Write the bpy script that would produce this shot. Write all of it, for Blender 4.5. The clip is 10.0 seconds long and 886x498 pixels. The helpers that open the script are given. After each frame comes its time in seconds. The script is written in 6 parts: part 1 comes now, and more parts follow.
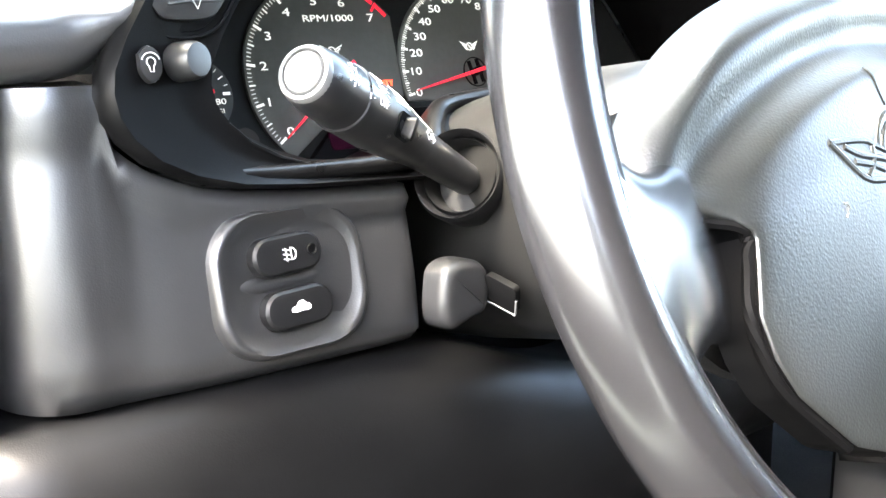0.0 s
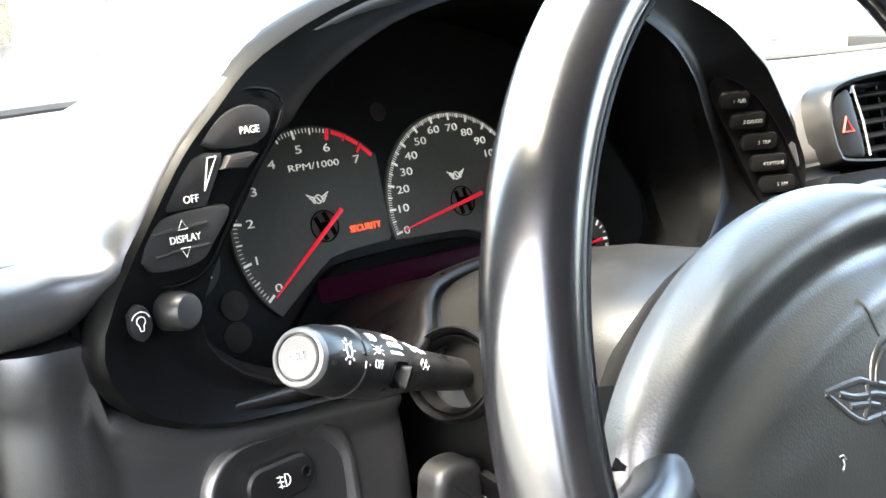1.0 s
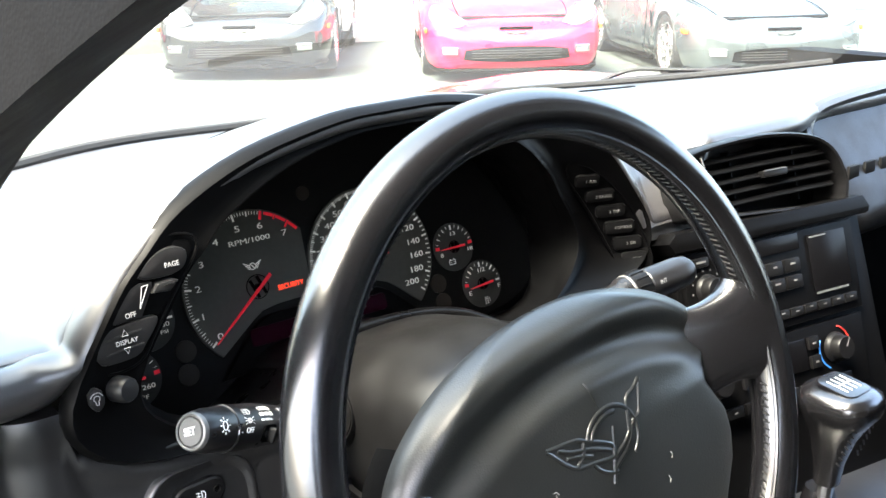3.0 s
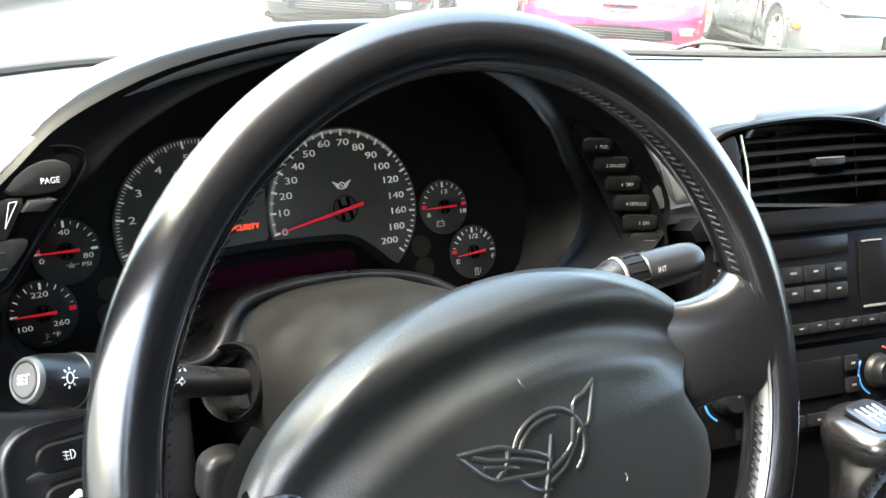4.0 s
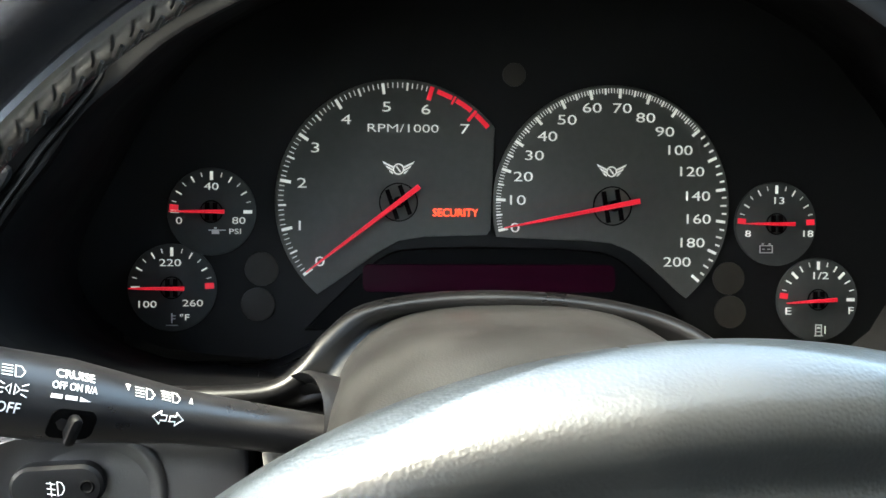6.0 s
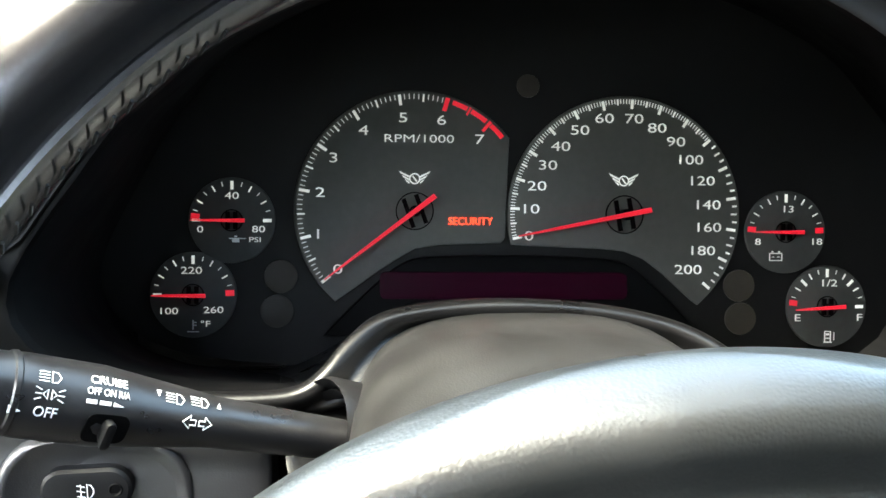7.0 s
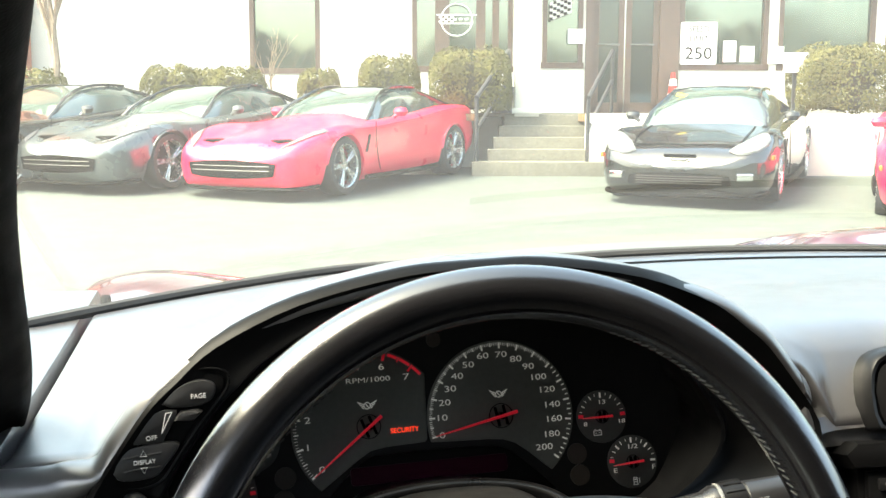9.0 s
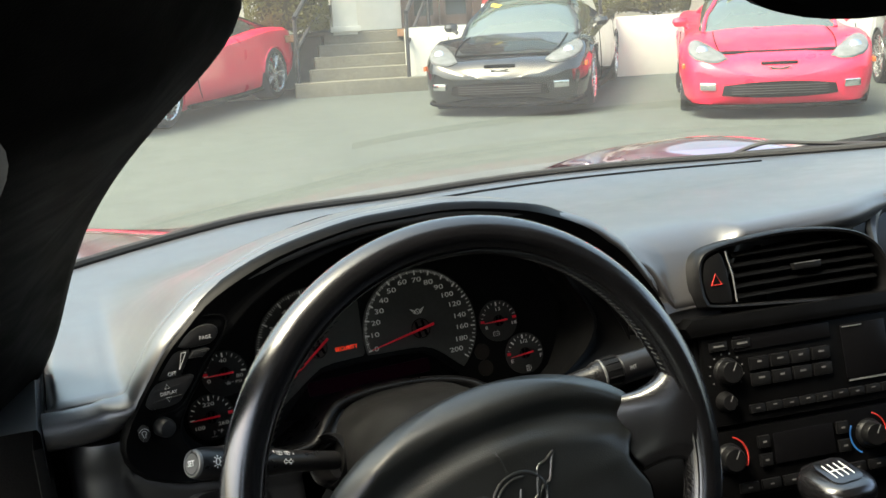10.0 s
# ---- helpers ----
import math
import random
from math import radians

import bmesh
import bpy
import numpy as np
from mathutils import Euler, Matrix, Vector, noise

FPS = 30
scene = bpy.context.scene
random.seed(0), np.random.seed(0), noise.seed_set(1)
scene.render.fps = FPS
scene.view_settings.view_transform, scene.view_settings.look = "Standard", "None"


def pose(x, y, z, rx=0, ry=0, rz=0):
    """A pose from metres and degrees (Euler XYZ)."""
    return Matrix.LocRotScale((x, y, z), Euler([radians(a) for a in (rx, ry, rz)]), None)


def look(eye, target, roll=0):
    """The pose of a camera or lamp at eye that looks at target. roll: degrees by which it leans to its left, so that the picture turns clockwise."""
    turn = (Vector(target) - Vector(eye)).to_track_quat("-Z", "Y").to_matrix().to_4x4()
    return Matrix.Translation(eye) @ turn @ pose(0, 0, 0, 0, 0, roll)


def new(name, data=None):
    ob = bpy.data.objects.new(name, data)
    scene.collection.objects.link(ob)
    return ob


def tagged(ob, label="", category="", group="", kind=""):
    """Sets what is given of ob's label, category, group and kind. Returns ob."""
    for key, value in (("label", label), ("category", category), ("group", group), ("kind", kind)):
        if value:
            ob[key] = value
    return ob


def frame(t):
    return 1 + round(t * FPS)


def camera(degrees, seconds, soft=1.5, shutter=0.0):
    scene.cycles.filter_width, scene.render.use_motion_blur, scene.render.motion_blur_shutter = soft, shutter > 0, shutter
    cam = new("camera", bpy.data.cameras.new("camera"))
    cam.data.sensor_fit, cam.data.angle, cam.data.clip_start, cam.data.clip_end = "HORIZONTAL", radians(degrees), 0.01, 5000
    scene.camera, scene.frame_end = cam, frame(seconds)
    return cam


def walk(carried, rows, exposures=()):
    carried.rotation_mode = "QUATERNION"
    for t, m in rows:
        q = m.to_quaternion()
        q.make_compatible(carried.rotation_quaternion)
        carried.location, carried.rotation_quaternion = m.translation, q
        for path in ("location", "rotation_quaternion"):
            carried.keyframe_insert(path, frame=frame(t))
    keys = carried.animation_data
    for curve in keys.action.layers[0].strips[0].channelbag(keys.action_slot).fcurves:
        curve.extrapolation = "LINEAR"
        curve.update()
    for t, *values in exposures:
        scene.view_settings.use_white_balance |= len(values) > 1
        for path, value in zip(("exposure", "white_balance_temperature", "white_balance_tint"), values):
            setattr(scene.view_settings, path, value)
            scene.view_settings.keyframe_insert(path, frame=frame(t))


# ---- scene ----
cam = camera(48.0, 10.0)
# seconds, eye x y z, yaw, pitch, roll
PATH = [
    (0, -0.4190, 0.0385, 0.7043, -37.62, -10.05, -0.67),
    (0.5, -0.4169, 0.0368, 0.7650, -37.88, -11.15, -1.70),
    (1, -0.4084, 0.0577, 0.8031, -38.73, -11.50, -1.36),
    (1.5, -0.3878, 0.1085, 0.8150, -39.12, -12.55, 0.69),
    (2, -0.3871, 0.1077, 0.8238, -41.41, -12.58, 0.39),
    (2.5, -0.4085, 0.0277, 0.8650, -40.92, -13.63, -2.76),
    (3, -0.4265, -0.1247, 0.9250, -36.71, -15.05, -1.39),
    (3.2, -0.4334, -0.1775, 0.9478, -35.40, -16.03, 0.99),
    (4.3, -0.2402, -0.0357, 0.8555, -28.29, -16.69, 5.04),
    (4.5, -0.2055, -0.0024, 0.8355, -22.34, -15.93, 5.06),
    (5, -0.1531, 0.0407, 0.8237, -9.36, -14.89, 5.02),
    (6.5, -0.1167, 0.0797, 0.8276, -4.37, -17.95, 3.72),
    (7, -0.1238, 0.0671, 0.8304, -4.18, -17.05, 3.61),
    (7.5, -0.1364, 0.0158, 0.8463, -4.01, -15.69, 2.16),
    (8, -0.1519, -0.0549, 0.8841, -5.08, -12.90, 1.75),
    (8.5, -0.1594, -0.1267, 0.9107, -7.83, -9.49, 1.03),
    (9, -0.1913, -0.1985, 0.9439, -11.05, -7.77, 0.21),
    (9.5, -0.2396, -0.2744, 0.9640, -15.43, -8.25, -2.55),
    (10, -0.3120, -0.3486, 1.0002, -20.89, -12.80, -3.02),
]
EXPOSURES = [(0.0, 6.1, 6900, 9), (0.5, 5.5, 6900, 9), (1.0, 4.95, 6900, 9), (2.0, 4.3, 6900, 9), (3.2, 3.95, 6700, 8), (4.3, 4.5, 6700, 4), (5.0, 4.75, 6800, 3), (7.0, 5.0, 6700, 3), (8.0, 4.85, 6800, 3), (8.5, 4.0, 7000, 4), (9.0, 3.3, 7200, 4), (9.5, 2.6, 7200, 4), (10.0, 2.4, 7100, 5)]
walk(cam, [(t, pose(x, y, z, 0, 0, yaw) @ pose(0, 0, 0, 90 + pitch, 0, 0) @ pose(0, 0, 0, 0, 0, roll)) for t, x, y, z, yaw, pitch, roll in PATH], EXPOSURES)

# ---- light ----
world = bpy.data.worlds.new("sky")
scene.world = world
world.use_nodes = True
wn = world.node_tree.nodes
sky = wn.new("ShaderNodeTexSky")
sky.sky_type, sky.sun_disc = "NISHITA", False
SUN_EL, SUN_AZ = 57.0, 263.0     # degrees; azimuth clockwise from ahead (+y)
sky.sun_elevation, sky.sun_rotation = radians(SUN_EL), radians(SUN_AZ)
sky.air_density, sky.dust_density = 1.0, 5.0
world.node_tree.links.new(sky.outputs[0], wn["Background"].inputs[0])
wn["Background"].inputs[1].default_value = 0.15
sun = new("sun", bpy.data.lights.new("sun", "SUN"))
sun.data.energy, sun.data.angle, sun.data.color = 1.5, radians(25), (1.0, 0.95, 0.88)
sa, se = radians(SUN_AZ), radians(SUN_EL)
sun.matrix_world = look((math.sin(sa) * math.cos(se) * 30, math.cos(sa) * math.cos(se) * 30, math.sin(se) * 30), (0, 0, 0))

# ---- materials ----
def material(name, base, rough=0.5, metal=0.0, vary=0.12, scale=40.0, bump=0.0, bump_scale=600.0, coat=0.0, emit=0.0, spec=0.5, rough_vary=0.08, cell=False, coat_rough=0.04):
    m = bpy.data.materials.new(name)
    m.use_nodes = True
    nt = m.node_tree
    n, l = nt.nodes, nt.links
    b = n["Principled BSDF"]
    b.inputs["Base Color"].default_value = (*base, 1)
    b.inputs["Roughness"].default_value = rough
    b.inputs["Metallic"].default_value = metal
    b.inputs["Coat Weight"].default_value = coat
    b.inputs["Specular IOR Level"].default_value = spec
    b.inputs["Coat Roughness"].default_value = coat_rough
    if emit:
        b.inputs["Emission Color"].default_value = (*base, 1)
        b.inputs["Emission Strength"].default_value = emit
    tc = n.new("ShaderNodeTexCoord")
    if vary:
        big, fine = n.new("ShaderNodeTexNoise"), n.new("ShaderNodeTexNoise")
        big.inputs["Scale"].default_value, fine.inputs["Scale"].default_value = scale, scale * 9
        big.inputs["Detail"].default_value, fine.inputs["Detail"].default_value = 4, 3
        mix = n.new("ShaderNodeMath")
        mix.operation = "ADD"
        ramp = n.new("ShaderNodeMapRange")
        ramp.inputs["From Min"].default_value, ramp.inputs["From Max"].default_value = 0.6, 1.4
        ramp.inputs["To Min"].default_value, ramp.inputs["To Max"].default_value = 1 - vary, 1 + vary
        mul = n.new("ShaderNodeVectorMath")
        mul.operation = "SCALE"
        mul.inputs[0].default_value = base
        for t in (big, fine):
            l.new(tc.outputs["Object"], t.inputs["Vector"])
        l.new(big.outputs["Fac"], mix.inputs[0])
        l.new(fine.outputs["Fac"], mix.inputs[1])
        l.new(mix.outputs[0], ramp.inputs["Value"])
        l.new(ramp.outputs[0], mul.inputs["Scale"])
        l.new(mul.outputs[0], b.inputs["Base Color"])
        rr = n.new("ShaderNodeMapRange")
        rr.inputs["From Min"].default_value, rr.inputs["From Max"].default_value = 0.3, 0.7
        rr.inputs["To Min"].default_value, rr.inputs["To Max"].default_value = max(0.02, rough - rough_vary), min(1, rough + rough_vary)
        l.new(big.outputs["Fac"], rr.inputs["Value"])
        l.new(rr.outputs[0], b.inputs["Roughness"])
    if bump:
        if cell:
            t = n.new("ShaderNodeTexVoronoi")
            t.feature = "SMOOTH_F1"
            out = t.outputs["Distance"]
        else:
            t = n.new("ShaderNodeTexNoise")
            t.inputs["Detail"].default_value = 3
            out = t.outputs["Fac"]
        t.inputs["Scale"].default_value = bump_scale
        bp = n.new("ShaderNodeBump")
        bp.inputs["Strength"].default_value, bp.inputs["Distance"].default_value = bump, 0.6 / bump_scale
        l.new(tc.outputs["Object"], t.inputs["Vector"])
        l.new(out, bp.inputs["Height"])
        l.new(bp.outputs[0], b.inputs["Normal"])
    return m


def glass(name, tint, dust=0.0):
    m = bpy.data.materials.new(name)
    m.use_nodes = True
    n, l = m.node_tree.nodes, m.node_tree.links
    n.remove(n["Principled BSDF"])
    clear, shine, edge, mix = n.new("ShaderNodeBsdfTransparent"), n.new("ShaderNodeBsdfGlossy"), n.new("ShaderNodeLayerWeight"), n.new("ShaderNodeMixShader")
    clear.inputs[0].default_value = (*tint, 1)
    shine.inputs["Roughness"].default_value = 0.02
    power, ramp = n.new("ShaderNodeMath"), n.new("ShaderNodeMapRange")
    power.operation, power.inputs[1].default_value = "POWER", 4.0
    ramp.inputs["To Min"].default_value, ramp.inputs["To Max"].default_value = 0.06, 0.75
    l.new(edge.outputs["Facing"], power.inputs[0])
    l.new(power.outputs[0], ramp.inputs["Value"])
    l.new(ramp.outputs[0], mix.inputs[0])
    l.new(clear.outputs[0], mix.inputs[1])
    l.new(shine.outputs[0], mix.inputs[2])
    last = mix
    if dust:
        # a dry film of dust that scatters the daylight falling through the pane
        film, veil, cloud, level = n.new("ShaderNodeBsdfTranslucent"), n.new("ShaderNodeMixShader"), n.new("ShaderNodeTexNoise"), n.new("ShaderNodeMapRange")
        film.inputs[0].default_value = (0.80, 0.80, 0.74, 1)
        cloud.inputs["Scale"].default_value, cloud.inputs["Detail"].default_value = 5.0, 6
        level.inputs["From Min"].default_value, level.inputs["From Max"].default_value = 0.3, 0.7
        level.inputs["To Min"].default_value, level.inputs["To Max"].default_value = dust * 0.75, dust * 1.25
        l.new(cloud.outputs["Fac"], level.inputs["Value"])
        l.new(level.outputs[0], veil.inputs[0])
        l.new(mix.outputs[0], veil.inputs[1])
        l.new(film.outputs[0], veil.inputs[2])
        last = veil
    l.new(last.outputs[0], n["Material Output"].inputs[0])
    return m


DASH = material("dash_vinyl", (0.026, 0.0252, 0.0257), 0.36, coat=1.0, coat_rough=0.42, spec=1.0, bump=0.16, bump_scale=1500, vary=0.15, scale=14, cell=True)
PANEL = material("panel_plastic", (0.0085, 0.0085, 0.0088), 0.38, spec=0.7, coat=0.5, coat_rough=0.36, bump=0.14, bump_scale=1500, vary=0.15, scale=20, cell=True)
FASCIA = material("fascia_plastic", (0.0018, 0.0018, 0.0019), 0.42, spec=0.08, bump=0.12, bump_scale=1400, vary=0.12, scale=30)
CAVITY = material("matt_black", (0.0018, 0.0018, 0.0019), 0.65, spec=0.06, bump=0.1, bump_scale=1500)
# key plastic darkened to put the pod hood's shade into the trip keys
SHADED_KEY = material("shaded_key_plastic", (0.0030, 0.0030, 0.0031), 0.45, spec=0.12, bump=0.1, bump_scale=1500, scale=60)
BUTTON = material("button_plastic", (0.0042, 0.0042, 0.0044), 0.40, spec=0.16, bump=0.1, bump_scale=1500, scale=60)
STALK = material("stalk_plastic", (0.009, 0.009, 0.0095), 0.33, bump=0.08, bump_scale=1500, scale=60)
SHROUD = material("shroud_plastic", (0.0036, 0.0036, 0.0035), 0.42, spec=0.42, bump=0.16, bump_scale=1500, cell=True)
LEATHER = material("rim_leather", (0.007, 0.007, 0.0078), 0.24, spec=1.0, coat=0.7, coat_rough=0.22, rough_vary=0.02, bump=0.05, bump_scale=1500, scale=25, cell=True)
PAD = material("airbag_vinyl", (0.010, 0.0112, 0.0106), 0.38, spec=1.0, bump=0.17, bump_scale=1000, scale=15, cell=True)
STITCH = material("thread", (0.012, 0.012, 0.012), 0.6, scale=200)
DIAL = material("dial_face", (0.074, 0.075, 0.067), 0.60, spec=0.3, vary=0.1, scale=30)
PLATE = material("cluster_plate", (0.006, 0.006, 0.006), 0.55, spec=0.2, vary=0.1, scale=20)
ARCH_BLACK = material("arch_plastic", (0.003, 0.003, 0.0031), 0.32, spec=0.22, bump=0.08, bump_scale=1400, vary=0.2, scale=40)
KEYCAP = material("key_plastic", (0.0110, 0.0110, 0.0113), 0.38, spec=0.45, bump=0.1, bump_scale=1500, scale=60)
PRINT = material("button_print", (0.45, 0.45, 0.44), 0.6, vary=0.05, scale=300)
# same grain as PANEL, darker and less glossy, for the knee panel
KNEE = material("panel_plastic_dark", (0.0030, 0.0030, 0.0031), 0.46, spec=0.12, bump=0.14, bump_scale=1500, vary=0.15, scale=20, cell=True)
WHITE = material("white_print", (0.74, 0.74, 0.72), 0.6, vary=0.05, scale=300)
GREY_PRINT = material("grey_print", (0.085, 0.085, 0.083), 0.6, vary=0.05, scale=300)
# white print with a faint added glow, so it reads brighter in the pod
DIAL_PRINT_GLOW = material("dial_print_glow", (0.80, 0.80, 0.76), 0.6, vary=0.0, emit=0.016)
# red needles and bands, brightened by a little emission of their own
RED = material("red_dial_glow", (0.72, 0.014, 0.035), 0.45, vary=0.05, scale=200, emit=0.02)
LENS = material("blank_lens", (0.032, 0.028, 0.023), 0.5, vary=0.05, spec=0.2)
SMALL_DIAL = material("small_dial_face", (0.042, 0.044, 0.041), 0.6, vary=0.1, scale=30, spec=0.3)
AMBER = material("lit_warning", (1.0, 0.055, 0.02), 0.5, vary=0.0, emit=0.15)
WINE = material("display_window", (0.016, 0.0009, 0.006), 0.40, spec=0.04, vary=0.2, scale=30)
CHROME = material("chrome", (0.75, 0.75, 0.75), 0.12, 1.0, vary=0.05)
SATIN = material("satin_silver", (0.17, 0.17, 0.165), 0.42, 0.6, vary=0.06, scale=200)
HAZARD_RED = material("hazard_red", (0.34, 0.02, 0.014), 0.5, vary=0.05)
BLUE = material("blue_print", (0.03, 0.16, 0.45), 0.5, vary=0.05)
SETGREY = material("set_button", (0.075, 0.075, 0.073), 0.5, vary=0.05, scale=200)
SCREEN = material("dark_screen", (0.003, 0.003, 0.0034), 0.22, vary=0.0, spec=0.12)
CARPET = material("black_carpet", (0.007, 0.007, 0.007), 0.95, bump=0.6, bump_scale=500, spec=0.1)
CLOTH = material("headliner", (0.010, 0.010, 0.010), 0.9, bump=0.3, bump_scale=700, spec=0.2)
TRIM = material("pillar_trim", (0.0022, 0.0022, 0.0022), 0.7, spec=0.06, bump=0.15, bump_scale=900, cell=True)
RUBBER = material("rubber", (0.016, 0.016, 0.016), 0.65, vary=0.2, scale=20)
WINDSHIELD = glass("windshield_glass", (0.87, 0.93, 0.83), 0.018)
RED_PAINT = material("red_paint", (0.80, 0.006, 0.060), 0.34, vary=0.04, scale=3, coat=0.6)
BLACK_PAINT = material("black_paint", (0.005, 0.0055, 0.0055), 0.20, vary=0.05, scale=3, coat=1.0)
GREY_PAINT = material("grey_paint", (0.075, 0.086, 0.088), 0.3, 0.4, vary=0.05, scale=3, coat=1.0)
CAR_GLASS = material("tinted_glass", (0.055, 0.080, 0.074), 0.06, vary=0.05, scale=3, spec=1.0, coat=1.0)
LAMP = material("headlamp_lens", (0.13, 0.135, 0.14), 0.16, vary=0.35, scale=14, coat=0.0, spec=0.2)
DISC = material("brake_disc", (0.05, 0.05, 0.05), 0.5, 0.5, vary=0.1)
LAMP_DARK = material("smoked_lamp_lens", (0.11, 0.105, 0.105), 0.14, vary=0.3, scale=14, spec=0.4)
SCUFF = material("scuff", (0.20, 0.20, 0.19), 0.8, vary=0.2)
DOOR_GLASS = material("door_glass", (0.07, 0.08, 0.075), 0.03, 0.55, vary=0.15, scale=0.8, spec=0.7)
ALLOY = material("alloy", (0.62, 0.62, 0.62), 0.25, 0.9, vary=0.06, scale=20)
ORANGE = material("amber_marker", (0.7, 0.13, 0.02), 0.2, vary=0.05)
ASPHALT = material("asphalt", (0.071, 0.083, 0.078), 0.85, vary=0.16, scale=0.5, bump=0.6, bump_scale=70, spec=0.3)
CONCRETE = material("concrete", (0.135, 0.128, 0.105), 0.8, vary=0.22, scale=3, bump=0.3, bump_scale=60, spec=0.3)
STUCCO = material("white_stucco", (0.62, 0.61, 0.56), 0.75, vary=0.06, scale=1.2, bump=0.25, bump_scale=90, spec=0.3)
BROWN = material("brown_frame", (0.10, 0.065, 0.05), 0.5, vary=0.2, scale=6)
WINDOW = material("window_glass", (0.24, 0.27, 0.24), 0.02, 0.80, vary=0.1, scale=0.8, spec=0.9)
HOOD_PAINT = material("hood_paint", (0.062, 0.007, 0.010), 0.30, vary=0.04, scale=3, coat=1.0)
TREE_FAR = material("far_trees", (0.05, 0.055, 0.035), 0.9, vary=0.5, scale=0.3)
MULCH = material("mulch", (0.22, 0.12, 0.07), 0.95, vary=0.45, scale=6, bump=1.0, bump_scale=30, spec=0.1)
RAIL = material("rail_paint", (0.03, 0.03, 0.033), 0.5, vary=0.2, scale=10)
LEAF = material("shrub_leaf", (0.105, 0.099, 0.042), 0.85, vary=0.30, scale=4, spec=0.1)
BARK = material("bark", (0.20, 0.15, 0.11), 0.9, vary=0.3, scale=12, bump=0.5, bump_scale=40)
# dark colour standing for the shade deep inside the shrubs
SHADE_CORE = material("shrub_inner_shade", (0.045, 0.038, 0.022), 0.9, vary=0.4, scale=12)
BRICK = material("brick", (0.36, 0.13, 0.09), 0.85, vary=0.25, scale=6, bump=0.3, bump_scale=60)
PAPER = material("white_sheet", (0.78, 0.78, 0.76), 0.6, vary=0.04)
YELLOW = material("yellow_sticker", (0.8, 0.62, 0.05), 0.5, vary=0.05)

# ---- building blocks ----
CENTRE = Vector((0.0, 0.555, 0.72))
CAR = pose(*CENTRE, 1.90, 0.19, 0.93) @ Matrix.Rotation(radians(-2.1), 4, "Y") @ Matrix.Translation(-CENTRE)
SITE = pose(-0.2, -0.215, 0, 0, 0, -11.2)     # the lot's own axes: x along the facade, y towards it


def mesh_of(verts, faces):
    me = bpy.data.meshes.new("mesh")
    me.from_pydata([tuple(v) for v in verts], [], faces)
    bm = bmesh.new()
    bm.from_mesh(me)
    bpy.data.meshes.remove(me)
    return bm


def part(name, bm, mat, parent, label="", sharp=35, smooth=True):
    """One mesh object under a thing or under a part; bm may be a bmesh or a ready mesh."""
    if isinstance(bm, bmesh.types.BMesh):
        bmesh.ops.recalc_face_normals(bm, faces=bm.faces)
        me = bpy.data.meshes.new(name)
        bm.to_mesh(me)
        bm.free()
        if smooth:
            me.polygons.foreach_set("use_smooth", [True] * len(me.polygons))
            me.set_sharp_from_angle(angle=radians(sharp))
        me.materials.append(mat)
    else:
        me = bm
    ob = new(name, me)
    ob.parent = parent
    if label:
        ob["label"] = label
    return ob


def thing(name, label, category, m=CAR, group="", kind=""):
    ob = new(name)
    ob.empty_display_size = 0.05
    ob.matrix_world = m
    return tagged(ob, label, category, group, kind)


def solo(name, bm, mat, label, category, m=CAR, group="", kind="", sharp=35):
    ob = part(name, bm, mat, None, "", sharp)
    ob.matrix_world = m
    return tagged(ob, label, category, group, kind)


def grid(P, close_u=False, close_v=False):
    """A sheet over an array of points, rows by columns."""
    P = np.asarray(P, float)
    nu, nv = P.shape[:2]
    faces = []
    for i in range(nu if close_u else nu - 1):
        for j in range(nv if close_v else nv - 1):
            a, b = i * nv + j, ((i + 1) % nu) * nv + j
            c, d = ((i + 1) % nu) * nv + (j + 1) % nv, i * nv + (j + 1) % nv
            faces.append((a, b, c, d))
    return mesh_of(P.reshape(-1, 3), faces)


def cap_ends(bm):
    bmesh.ops.holes_fill(bm, edges=[e for e in bm.edges if e.is_boundary], sides=0)
    return bm


def tube(path, radius, seg=12, closed=False, caps=True, flat=1.0, up=(0, 0, 1)):
    pts = [Vector(p) for p in path]
    n = len(pts)
    rad = radius if callable(radius) else (lambda s: radius)
    rows = []
    for i, p in enumerate(pts):
        a, b = pts[(i - 1) % n if closed else max(i - 1, 0)], pts[(i + 1) % n if closed else min(i + 1, n - 1)]
        t = (b - a).normalized()
        s = t.cross(Vector(up))
        if s.length < 1e-3:
            s = t.cross(Vector((1, 0, 0)))
        s.normalize()
        w = s.cross(t)
        r = rad(i / max(1, n - 1))
        rows.append([p + s * (r * math.cos(k * 2 * math.pi / seg)) + w * (r * flat * math.sin(k * 2 * math.pi / seg)) for k in range(seg)])
    bm = grid([[tuple(v) for v in r] for r in rows], closed, True)
    return bm if closed or not caps else cap_ends(bm)


def box(size, at=(0, 0, 0), bevel=0.0, m=None, seg=2):
    bm = bmesh.new()
    bmesh.ops.create_cube(bm, size=1.0, matrix=Matrix.Translation(at) @ Matrix.Diagonal((*size, 1)))
    if bevel:
        bmesh.ops.bevel(bm, geom=list(bm.edges), offset=bevel, segments=seg, profile=0.6, affect="EDGES")
    if m is not None:
        bm.transform(m)
    return bm


def lathe(profile, seg=32, m=None, cap=True):
    """Turns (radius, height) pairs about z."""
    rows = [[(r * math.cos(a), r * math.sin(a), h) for a in (k * 2 * math.pi / seg for k in range(seg))] for r, h in profile]
    bm = grid(rows, False, True)
    bmesh.ops.remove_doubles(bm, verts=bm.verts, dist=1e-6)
    if cap:
        cap_ends(bm)
    if m is not None:
        bm.transform(m)
    return bm


